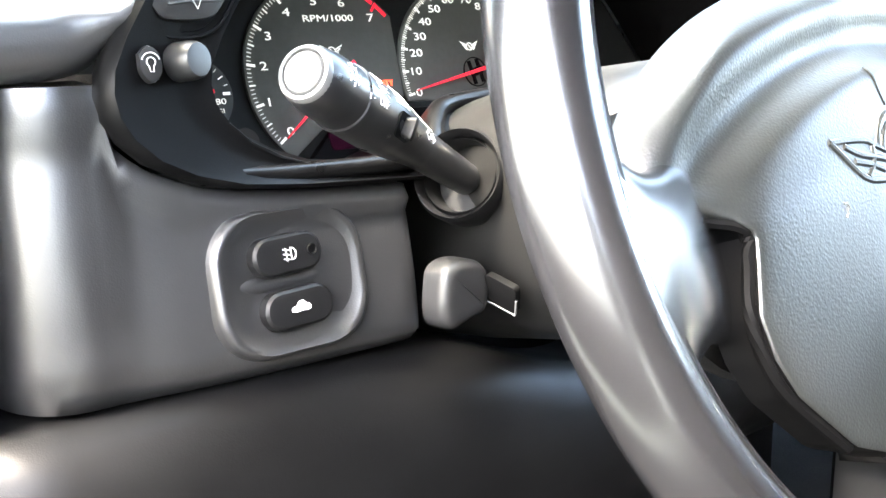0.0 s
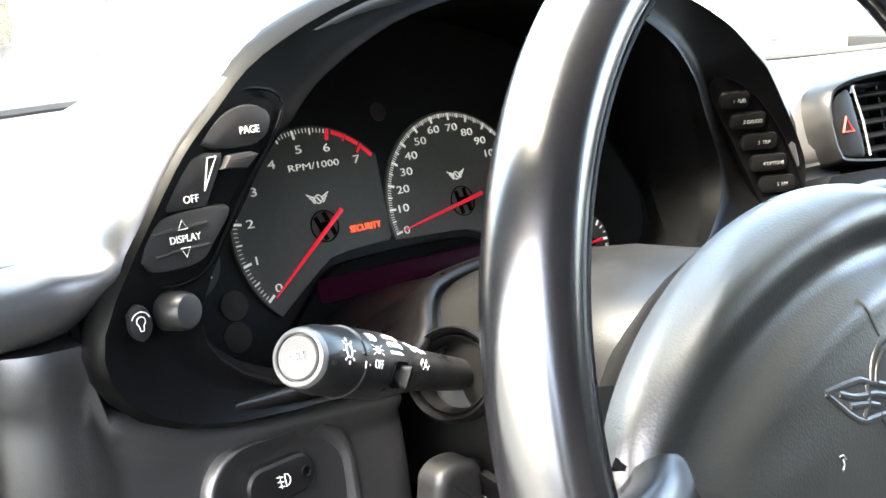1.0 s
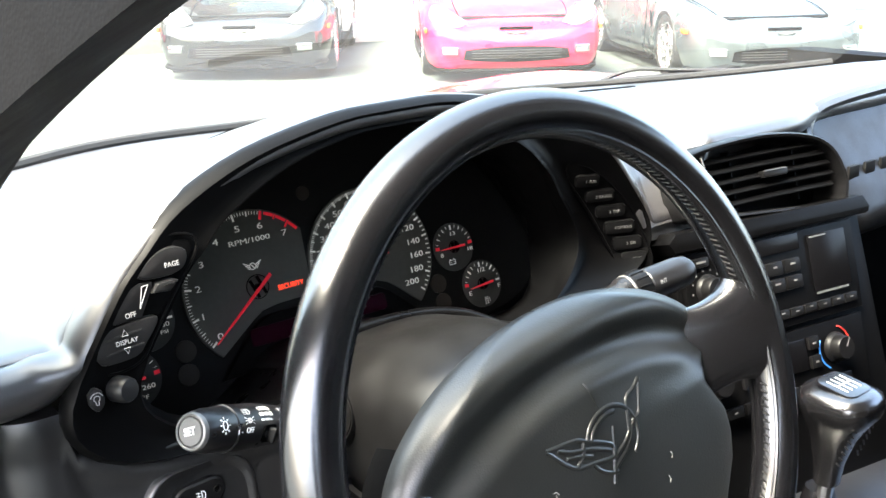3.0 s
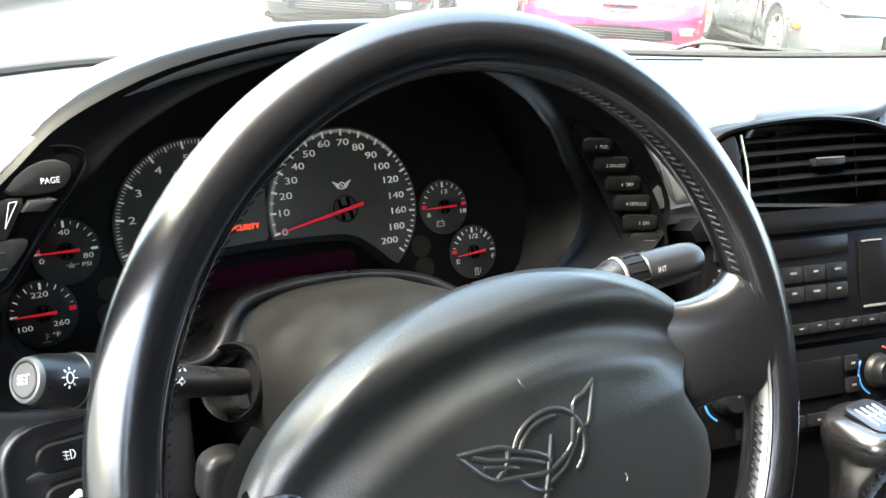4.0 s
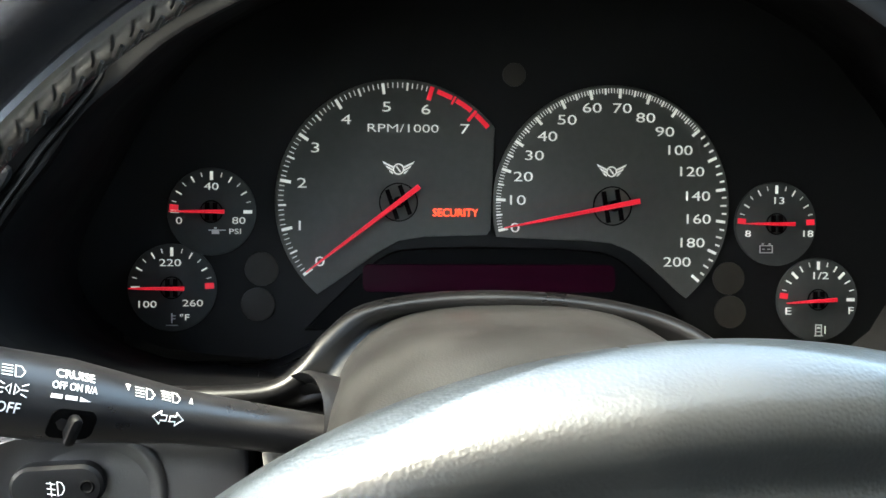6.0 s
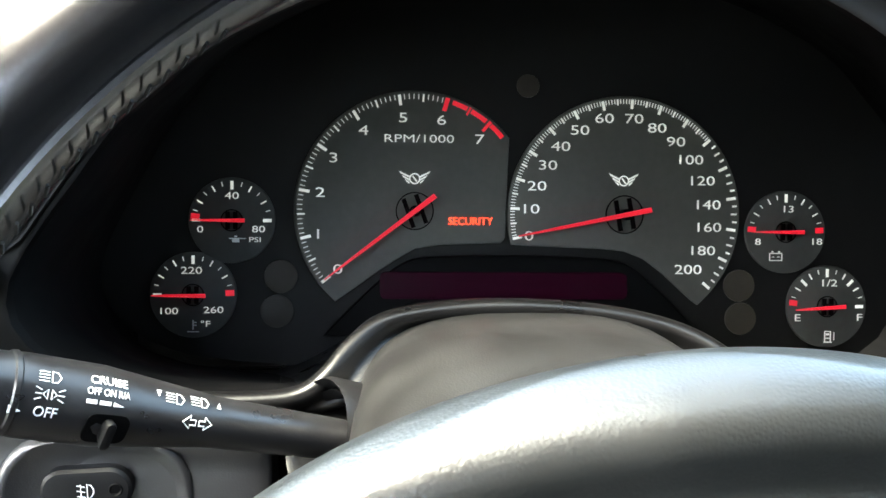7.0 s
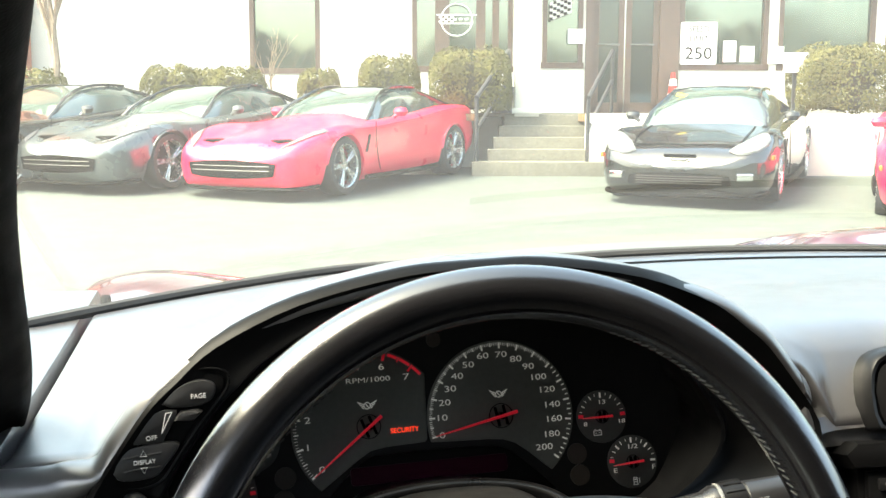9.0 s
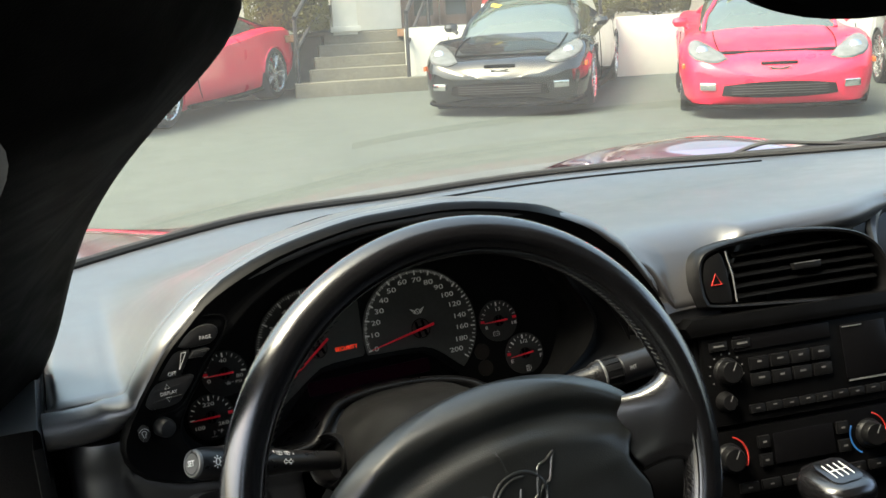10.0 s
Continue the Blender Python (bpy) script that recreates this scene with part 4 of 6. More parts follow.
part("bezel", switch_bezel(), PANEL, switch_panel, sharp=60)
for name, cx, cy, icon in (("fog_switch", -0.0025, 0.0110, 0), ("trunk_switch", -0.0005, -0.0115, 1)):
    m = Matrix.Translation((cx, cy, 0)) @ Matrix.Rotation(radians(2), 4, "Z")
    key = plate(rounded(0.0330, 0.0165, 0.008, 6), 0.0065, 0.003, SW @ m, 3)
    k = part(name, key, BUTTON, switch_panel)
    if icon == 0:
        shapes = [tube([(0.0015, -0.0032, 0), (0.0015, 0.0032, 0), (0.0032, 0.0026, 0), (0.0042, 0.0008, 0), (0.0042, -0.0008, 0), (0.0032, -0.0026, 0)], 0.00026, 5, True)]
        shapes += [tube([(-0.0030, y, 0), (0.0006, y - 0.0008, 0)], 0.0002, 5) for y in (-0.002, 0.0004, 0.0028)] + [tube([(-0.0012 + 0.0004 * math.sin(q * 3), -0.0034 + 0.0011 * q, 0) for q in range(7)], 0.0002, 5)]
        bm = join(*shapes)
        dot = lathe([(0.0, 0.0002), (0.0016, 0.0002), (0.0022, 0.0008), (0.0026, 0.0002)], 20, SW @ m @ Matrix.Translation((0.0108, 0, 0.0064)))
        part("pilot_dimple", dot, CAVITY, k)
    else:
        bm = plate(around([(-0.0055, -0.0012), (-0.0050, 0.0008), (-0.0025, 0.0014), (-0.0010, 0.0032), (0.0018, 0.0036), (0.0034, 0.0018), (0.0054, 0.0010), (0.0056, -0.0012), (0.0030, -0.0018), (0.0010, -0.0014), (-0.0020, -0.0018)], 3), 0.0003)
    bm.transform(SW @ m @ Matrix.Translation((-0.0005, 0, 0.0067)) @ Matrix.Diagonal((0.82, 0.82, 0.7, 1)))
    part("symbol", bm, WHITE, k, smooth=False)
bar_rows = [[(x, 0.0004 + 0.0040 * math.cos(a) * (1 - (x / 0.031) ** 4), -0.0004 + 0.0022 * math.sin(a) * (1 - (x / 0.031) ** 2)) for a in np.linspace(-0.3, math.pi + 0.3, 9)] for x in np.linspace(-0.0305, 0.0305, 20)]
part("divider", swel(grid(bar_rows), 0.0), PANEL, switch_panel, sharp=80)

# ---- turn signal stalk ----
STALK_A, STALK_B = Vector((-0.2544, 0.3342, 0.7204)), Vector((-0.137, 0.3930, 0.6660))
ax_s = (STALK_B - STALK_A).normalized()
LEN = (STALK_B - STALK_A).length
face = Vector((0.31, -0.85, 0.43))
face = (face - ax_s * face.dot(ax_s)).normalized()
side_s = face.cross(ax_s).normalized()       # upwards round the stalk, from the face
STALK_R = [(0.0, 0.0098), (0.003, 0.0108), (0.009, 0.0118), (0.022, 0.0122), (0.028, 0.0127), (0.052, 0.0127), (0.070, 0.0108), (0.090, 0.0086), (LEN, 0.0074)]


def stalk_r(s):
    return float(np.interp(s, [a for a, _ in STALK_R], [r for _, r in STALK_R]))


def stalk_pt(s, ang, lift=0.0):
    r = stalk_r(s) + lift
    return STALK_A + ax_s * s + face * (r * math.cos(ang)) + side_s * (r * math.sin(ang))


def wrap_stalk(bm, s0, ang0, lift=0.0002):
    """Bends a flat mark, drawn in x along and y up, round the stalk."""
    for v in bm.verts:
        s = s0 + v.co.x
        v.co = stalk_pt(s, radians(ang0) + v.co.y / stalk_r(s), lift + v.co.z)
    return bm


turn_stalk = thing("turn_signal_stalk", "black stalk with white markings and a silver end button", "stalk")
svals = sorted(set([a for a, _ in STALK_R] + list(np.linspace(0, LEN, 24))))
part("body", cap_ends(grid([[tuple(stalk_pt(s, a)) for a in np.linspace(0, 2 * math.pi, 37)[:-1]] for s in svals], False, True)), STALK, turn_stalk, sharp=50)
EM = frame_at(STALK_A, ax_s.cross(side_s) * -1, side_s)
if (EM.to_3x3() @ Vector((0, 0, 1))).dot(ax_s) > 0:
    EM = frame_at(STALK_A, ax_s.cross(side_s), side_s)
part("end_ring", lathe([(0.0081, -0.001), (0.0081, 0.0012), (0.0085, 0.0016), (0.0094, 0.0013), (0.0100, 0.0002), (0.0103, -0.002)], 40, EM), SATIN, turn_stalk)
setb = part("set_button", lathe([(0.0, 0.0018), (0.0070, 0.0016), (0.0075, 0.0010), (0.0077, -0.001)], 40, EM), SETGREY, turn_stalk, "silver button lettered SET")
part("lettering", words("SET", 0.0042, EM @ Matrix.Translation((0, 0, 0.0020)), 0.8, 0.0002, bold=0.03), WHITE, setb, smooth=False)
for text, s, a, h, w in (("CRUISE", 0.0510, 36, 0.0029, 0.92), ("OFF ON R/A", 0.0510, 19, 0.0023, 0.78), ("OFF", 0.0335, -18, 0.0032, 0.9)):
    part("lettering", wrap_stalk(words(text, h, Matrix.Identity(4), w, 0.00015), s, a), WHITE, turn_stalk, smooth=False)
marks = [(join(box((0.0032, 0.0012, 0.0002), (-0.0050, 0, 0)), box((0.0034, 0.0012, 0.0002), (-0.0008, 0, 0)), plate([(0.0018, 0.0006), (0.0018, -0.0007), (0.0052, -0.0004)], 0.0002)), 0.0510, 5)]


def arrow_mark(q):
    pts = [(q * 0.0006, 0.0008), (q * 0.0026, 0.0008), (q * 0.0026, 0.0020), (q * 0.0052, 0.0), (q * 0.0026, -0.0020), (q * 0.0026, -0.0008), (q * 0.0006, -0.0008)]
    return tube([(x, y, 0) for x, y in pts], 0.00025, 5, True)


marks.append((join(arrow_mark(1), arrow_mark(-1)), 0.0817, -6))


def lamp_mark(low=False):
    bow = tube([(0.0002, 0.0018, 0), (0.0002, -0.0018, 0), (0.0018, -0.0016, 0), (0.0028, 0, 0), (0.0018, 0.0016, 0)], 0.0002, 5, True)
    return join(bow, *[tube([(-0.0036, y, 0), (-0.0006, y, 0)], 0.00017, 5) for y in (-0.0015, -0.0005, 0.0005, 0.0015)])


def park_mark():
    bow = lambda q: tube([(q * 0.0006, 0.0014, 0), (q * 0.0020, 0.0, 0), (q * 0.0006, -0.0014, 0)], 0.0002, 5, True)
    return join(bow(1), bow(-1), *[tube([(q * 0.0024, y, 0), (q * 0.0042, y * 1.7, 0)], 0.00017, 5) for q in (1, -1) for y in (-0.0011, 0, 0.0011)])


marks += [(lamp_mark(), 0.0337, 30), (park_mark(), 0.0337, 6), (lamp_mark(), 0.0735, 32), (lamp_mark(), 0.0825, 36), (plate([(-0.0008, 0.0010), (0.0008, 0.0010), (0, -0.0012)], 0.0002), 0.0675, 36), (plate([(-0.0008, -0.0010), (0.0004, 0.0012), (0.0008, -0.0010)], 0.0002), 0.0890, 36), (plate([(-0.0018, 0.0012), (0.0018, 0.0), (-0.0018, -0.0012)], 0.0002), 0.0250, -20)]
sun_mark = [tube([(0.0018 * math.cos(a), 0.0024 * math.sin(a), 0) for a in np.linspace(0, 2 * math.pi, 17)[:-1]], 0.0003, 5, True)] + [tube([(0.0028 * math.cos(a), 0.0034 * math.sin(a), 0), (0.0040 * math.cos(a), 0.0046 * math.sin(a), 0)], 0.0003, 5) for a in np.linspace(0, 2 * math.pi, 9)[:-1]]
marks.append((join(*sun_mark), 0.0125, 0))
for bm, s, a in marks:
    part("symbol", wrap_stalk(bm, s, a), WHITE, turn_stalk, smooth=False)
part("collar", grid([[tuple(stalk_pt(s, a, l)) for a in np.linspace(0, 2 * math.pi, 37)[:-1]] for s, l in ((0.0235, 0.0), (0.0240, 0.0005), (0.0254, 0.0005), (0.0259, 0.0))], False, True), STALK, turn_stalk)
well = plate(rounded(0.0135, 0.0100, 0.003, 4), 0.0006)
part("cruise_well", wrap_stalk(well, 0.0525, -32, 0.0001), CAVITY, turn_stalk)
part("cruise_slider", wrap_stalk(plate(rounded(0.0034, 0.0075, 0.0015, 4), 0.0048, 0.0012), 0.0525, -32, 0.0), BUTTON, turn_stalk, "small black cruise slider")
BOOT = frame_at(STALK_B - ax_s * 0.006, ax_s.orthogonal(), ax_s.cross(ax_s.orthogonal()))
boot = thing("stalk_boot", "black ribbed ring where the stalk enters the column", "stalk boot")
part("ring", lathe([(0.0215, 0.012), (0.0220, -0.002), (0.0208, -0.005), (0.0192, -0.003), (0.0186, 0.002), (0.0174, -0.001), (0.0160, 0.003), (0.0150, 0.014), (0.007, 0.016)], 40, BOOT), BUTTON, boot)

# tilt lever and its slot below the stalk
lever = thing("tilt_lever", "dark grey rounded column tilt lever", "lever")
LV = frame_at((-0.1440, 0.366, 0.6135), (1, 0.06, -0.08), (0, 0.05, 1))
LV = Matrix.Translation((-0.0078, 0.0230, 0.0035)) @ LV
part("paddle", plate(around([(-0.0150, 0.002), (-0.0135, 0.0105), (-0.006, 0.0150), (0.006, 0.0145), (0.0125, 0.0095), (0.0145, -0.001), (0.0120, -0.0095), (0.003, -0.0125), (-0.007, -0.0160), (-0.0132, -0.0130), (-0.0152, -0.006)], 5), 0.015, 0.0068, LV, 5), KEYCAP, lever)
part("shank", box((0.018, 0.008, 0.008), (0.016, 0.004, 0.002), 0.001, LV), STALK, lever)
SLOT = frame_at((-0.1365, 0.3690, 0.6165), (0.20, -0.94, -0.28), (-0.33, 0.0, 0.94))
slot = part("slot", plate(rounded(0.018, 0.0150, 0.0025), 0.0035, 0.0008, SLOT @ Matrix.Translation((0, 0, -0.0022))), CAVITY, lever)
part("slot_edge", tube([SLOT @ Vector(p) for p in ((-0.007, -0.0078, 0.0012), (0.0088, -0.0078, 0.0012), (0.0092, -0.0070, 0.0012), (0.0092, 0.0010, 0.0012))], 0.0005, 6), GREY_PRINT, slot)

# ---- wiper stalk ----
wiper_stalk = thing("wiper_stalk", "grey-black wiper stalk with a ribbed ring", "stalk")
WA, WB = Vector((0.010, 0.352, 0.700)), Vector((0.146, 0.338, 0.7145))
wax = (WB - WA).normalized()
WM = frame_at(WA, wax.orthogonal(), wax.cross(wax.orthogonal()))
wl = (WB - WA).length
part("body", lathe([(0.0, 0.0), (0.0080, 0.0), (0.0085, 0.045), (0.0100, 0.066), (0.0128, 0.072), (0.0128, 0.076), (0.0118, 0.077)], 28, WM), STALK, wiper_stalk)
part("ring", lathe([(0.0118, 0.077), (0.0134, 0.078), (0.0138, 0.086), (0.0134, 0.092), (0.0118, 0.093)], 28, WM), BUTTON, wiper_stalk)
part("tip", lathe([(0.0118, 0.093), (0.0126, 0.094), (0.0122, wl - 0.012), (0.0112, wl - 0.004), (0.0085, wl), (0.0, wl)], 28, WM), STALK, wiper_stalk)
for k in range(14):
    a = 2 * math.pi * k / 14
    part("rib", box((0.0012, 0.0012, 0.012), (0.0138, 0, 0.0855), 0.0003, WM @ Matrix.Rotation(a, 4, "Z"), 1), BUTTON, wiper_stalk)
fx = WM.inverted().to_3x3() @ Vector((-0.35, -0.85, 0.35))
fa = math.atan2(fx.y, fx.x)
tag = words("INT", 0.0034, Matrix.Identity(4), 0.85, 0.0002)
for v in tag.verts:
    a = fa - v.co.y / 0.0140
    v.co = WM @ Vector((0.0141 * math.cos(a), 0.0141 * math.sin(a), 0.101 + v.co.x))
part("lettering", tag, PRINT, wiper_stalk, smooth=False)
part("silver_band", lathe([(0.0130, 0.0755), (0.0137, 0.0762), (0.0137, 0.0772), (0.0130, 0.0778)], 28, WM), SATIN, wiper_stalk)

# ---- the lot ----
def lot_z(y):
    """Height of the paving, y being towards the building; a shallow swale lies between the rows."""
    far = -0.45 + 0.04 * min(max(y, 6.5), 14.2)
    return far * smooth(2.0, 7.5, y) - 0.0


def lot_sheet():
    xs = np.concatenate([[-600, -200, -60, -25], np.linspace(-14, 20, 35), [30, 60, 200, 600]])
    ys = np.concatenate([[-600, -200, -60, -20, -6], np.linspace(0, 14.2, 60), [15, 20, 40, 100, 300, 700]])
    rows = [[(x, y, lot_z(y)) for y in ys] for x in xs]
    return grid(rows)


solo("ground", lot_sheet(), ASPHALT, "worn grey asphalt parking lot", "ground", SITE, kind="structure", sharp=80)

TERRACE = 0.95
wall_mat = STUCCO
solo("retaining_wall", join(box((9.2, 0.25, 1.10), (-4.55, 13.95, 0.40), 0.02), box((13.0, 0.25, 1.10), (8.45, 13.95, 0.40), 0.02)), STUCCO, "low white-painted retaining wall along the parking row", "wall", SITE, kind="structure")
solo("planting_bed", join(box((9.6, 1.7, 0.1), (-4.35, 14.9, TERRACE - 0.06)), box((13.0, 1.7, 0.1), (8.45, 14.9, TERRACE - 0.06))), MULCH, "raised bed of reddish-brown mulch", "planting bed", SITE, kind="structure")

# steps up to the terrace, with rails
STEP_X0, STEP_X1, STEP_Y = 0.47, 1.93, 13.62
steps = thing("entrance_steps", "five worn concrete steps up to the showroom door", "steps", SITE)
tops = [0.29, 0.45, 0.61, 0.77, 0.93]
for k, zt in enumerate(tops):
    y0 = STEP_Y + 0.29 * k
    x0 = 0.36 if k == 0 else 0.50 + 0.09 * k
    part("step", box((STEP_X1 - x0 + 0.55, 0.32 if k < 4 else 0.7, zt + 0.25), ((STEP_X1 + 0.55 + x0) / 2, y0 + (0.16 if k < 4 else 0.35), (zt - 0.25) / 2), 0.018, seg=2), CONCRETE, steps)
solo("walkway", box((6.2, 1.34, 0.06), (3.0, 15.47, TERRACE - 0.03)), CONCRETE, "pale concrete walk along the shop front", "walkway", SITE, kind="structure")


def handrail(x):
    r = thing("handrail", "dark painted steel handrail beside the steps", "handrail", SITE, "handrails at the steps")
    y0, y1 = STEP_Y + 0.10, STEP_Y + 1.22
    z0, z1 = 0.28, 0.93
    part("post", tube([(x, y0, z0), (x, y0, z0 + 0.90)], 0.028, 8), RAIL, r)
    xb = x + 0.50
    part("post", tube([(xb, y1, z1), (xb, y1, z1 + 0.92)], 0.028, 8), RAIL, r)
    part("top_bar", tube([(x, y0 - 0.04, z0 + 0.88), (xb, y1 + 0.02, z1 + 0.93)], 0.032, 8), RAIL, r)
    part("middle_bar", tube([(x, y0, z0 + 0.45), (xb, y1, z1 + 0.50)], 0.026, 8), RAIL, r)
    return r


handrail(0.42)
handrail(1.94)

# ---- showroom ----
FRONT = 15.6
building = thing("showroom", "white-painted single-storey showroom with brown window frames", "building", SITE)
WIN = [(-3.02, -1.94, 1.58, 3.3), (-0.52, 1.02, 1.62, 3.3), (1.48, 2.10, 1.68, 3.3), (3.58, 4.94, 1.66, 3.3), (5.10, 6.58, 1.66, 3.3), (6.74, 8.2, 1.66, 3.3)]
DOOR = (2.14, 3.44, TERRACE, 3.3)
openings = sorted([(a, b, c, d) for a, b, c, d in WIN] + [DOOR])
xcur, pieces = -12.0, []
for a, b, lo, hi in openings:
    if a > xcur + 0.01:
        pieces.append(box((a - xcur, 0.25, 4.2), ((a + xcur) / 2, FRONT + 0.125, 1.9)))
    pieces.append(box((b - a, 0.25, 4.0 - hi), ((a + b) / 2, FRONT + 0.125, (4.0 + hi) / 2)))
    pieces.append(box((b - a, 0.25, lo + 0.2), ((a + b) / 2, FRONT + 0.125, (lo - 0.2) / 2)))
    xcur = b
pieces.append(box((16 - xcur, 0.25, 4.2), ((16 + xcur) / 2, FRONT + 0.125, 1.9)))
part("wall", join(*pieces), STUCCO, building, smooth=False)
part("roof", box((28.6, 8.6, 0.35), (2.0, FRONT + 3.6, 4.15), 0.02), BROWN, building)


def window(a, b, lo, hi, bars):
    w = part("window", join(box((b - a + 0.04, 0.07, 0.09), ((a + b) / 2, FRONT + 0.02, lo)), box((0.07, 0.07, hi - lo), (a + 0.035, FRONT + 0.02, (lo + hi) / 2)), box((0.07, 0.07, hi - lo), (b - 0.035, FRONT + 0.02, (lo + hi) / 2)), box((b - a, 0.07, 0.07), ((a + b) / 2, FRONT + 0.02, hi - 0.035))), BROWN, building)
    for x, t in bars:
        part("mullion", box((t, 0.08, hi - lo - 0.06), (x, FRONT + 0.015, (lo + hi) / 2)), BROWN, w)
    part("pane", box((b - a - 0.1, 0.012, hi - lo - 0.1), ((a + b) / 2, FRONT + 0.07, (lo + hi) / 2)), WINDOW, w)


for k, (a, b, lo, hi) in enumerate(WIN):
    window(a, b, lo, hi, [(-0.06, 0.22), (0.53, 0.14), (0.76, 0.10)] if k == 1 else [])
entry = part("door", join(box((0.12, 0.12, 2.35), (DOOR[0] + 0.06, FRONT + 0.02, 2.125)), box((0.30, 0.14, 2.35), (DOOR[1] - 0.02, FRONT + 0.02, 2.125)), box((1.3, 0.12, 0.10), (2.79, FRONT + 0.02, 3.25))), BROWN, building)
for x0, x1 in ((2.26, 2.75), (2.76, 3.28)):
    leaf = part("leaf", join(box((0.09, 0.05, 2.2), (x0 + 0.05, FRONT + 0.06, 2.07)), box((0.09, 0.05, 2.2), (x1 - 0.05, FRONT + 0.06, 2.07)), box((x1 - x0, 0.05, 0.16), ((x0 + x1) / 2, FRONT + 0.06, 1.04)), box((x1 - x0, 0.05, 0.09), ((x0 + x1) / 2, FRONT + 0.06, 3.15))), BROWN, entry)
    part("pane", box((x1 - x0 - 0.16, 0.012, 2.0), ((x0 + x1) / 2, FRONT + 0.065, 2.1)), DOOR_GLASS, entry)
    part("push_bar", tube([(x0 + 0.08, FRONT + 0.01, 2.0), (x1 - 0.08, FRONT + 0.01, 2.0)], 0.014, 6), SATIN, entry)
part("column", join(box((0.36, 0.36, 3.2), (1.19, 14.95, 2.5), 0.01), box((0.44, 0.44, 0.08), (1.19, 14.95, TERRACE + 0.03), 0.01)), STUCCO, building)
part("column", box((0.36, 0.36, 3.2), (-8.4, 14.95, 2.5), 0.01), STUCCO, building)
part("eave", box((28.0, 0.5, 0.25), (2.0, 15.55, 4.10), 0.02), STUCCO, building)

# a round club sign on the glass, with a checked bar, as plain shapes
club = thing("window_sign", "round white outline sign with a checkered bar on the glass", "sign", SITE)
cx, cz = 0.16, 2.36
part("ring", tube([(cx + 0.24 * math.cos(a), FRONT - 0.03, cz + 0.24 * math.sin(a)) for a in np.linspace(0, 2 * math.pi, 33)[:-1]], 0.011, 6, True, up=(0, 1, 0)), PAPER, club)
part("bar", join(box((0.62, 0.012, 0.02), (cx, FRONT - 0.03, cz + 0.075)), box((0.50, 0.012, 0.02), (cx, FRONT - 0.03, cz - 0.055))), PAPER, club)
part("checks", join(*[box((0.045, 0.012, 0.036), (cx - 0.25 + 0.045 * i, FRONT - 0.03, cz - 0.028 + 0.036 * j)) for i in range(6) for j in range(3) if (i + j) % 2 == 0]), PAPER, club)
part("checks", join(*[box((0.05, 0.012, 0.03), (cx + 0.06 + 0.09 * i, FRONT - 0.03, cz + 0.01)) for i in range(2)]), PAPER, club)
limit = thing("speed_sign", "white speed limit sign in the showroom window", "sign", SITE)
part("board", plate(rounded(0.56, 0.64, 0.03, 3), 0.012, 0.0, Matrix.Translation((3.87, FRONT - 0.03, 2.02)) @ Matrix.Rotation(radians(90), 4, "X")), PAPER, limit)
sm = Matrix.Translation((3.87, FRONT - 0.046, 2.02)) @ Matrix.Rotation(radians(90), 4, "X")
for text, dy, h, w in (("SPEED", 0.21, 0.095, 0.9), ("LIMIT", 0.065, 0.095, 0.95), ("250", -0.16, 0.19, 1.1)):
    part("lettering", words(text, h, sm @ Matrix.Translation((0, dy, 0)), w, 0.002), CAVITY, limit, smooth=False)
for x, z, w, h in ((4.35, 1.90, 0.20, 0.32), (4.62, 1.86, 0.22, 0.24), (5.06, 1.85, 0.24, 0.26), (2.0, 2.12, 0.27, 0.22)):
    solo("notice", box((w, 0.01, h), (x, FRONT - 0.035, z)), PAPER, "white paper notice taped to the glass", "notice", SITE, "notices on the glass")
flag = thing("checkered_flag", "black and white checkered flag hung behind the glass", "flag", SITE)
part("cloth", grid([[(1.58 + 0.055 * i, FRONT - 0.04 - 0.008 * math.sin(i), 2.62 - 0.045 * j + 0.02 * i) for j in range(7)] for i in range(7)]), PAPER, flag)
part("checks", join(*[box((0.05, 0.006, 0.045), (1.60 + 0.055 * i, FRONT - 0.055 - 0.008 * math.sin(i), 2.60 - 0.045 * j + 0.02 * i)) for i in range(6) for j in range(6) if (i + j) % 2]), CAVITY, flag)
cone = thing("traffic_cone", "red and white traffic cone by the door", "traffic cone", SITE)
part("cone", lathe([(0.0, 0.62), (0.03, 0.62), (0.12, 0.0)], 20, Matrix.Translation((3.44, 15.3, TERRACE))), HAZARD_RED, cone)
for z in (0.2, 0.42):
    r0 = 0.12 - 0.09 * z / 0.62
    part("stripe", lathe([(r0 + 0.004, z), (r0 - 0.012, z + 0.10)], 20, Matrix.Translation((3.44, 15.3, TERRACE))), PAPER, cone)
bin_ = thing("litter_bin", "grey round litter bin on the terrace", "bin", SITE)
part("body", lathe([(0.0, 0.0), (0.15, 0.0), (0.18, 0.36), (0.19, 0.38), (0.17, 0.38), (0.15, 0.30), (0.0, 0.30)], 24, Matrix.Translation((0.82, 14.75, TERRACE))), RAIL, bin_)
post_sign = thing("sign_board", "small white sign board on a dark post", "sign", SITE)
part("board", box((0.36, 0.03, 0.28), (5.02, 14.53, 1.68), 0.01), PAPER, post_sign)
part("post", box((0.05, 0.05, 0.80), (5.02, 14.57, 1.30)), RAIL, post_sign)

# brick bay at the building's far end
solo("brick_wall", box((1.2, 0.3, 4.0), (-6.95, 15.35, 2.0)), BRICK, "red brick corner wall of the showroom", "wall", SITE, kind="structure")


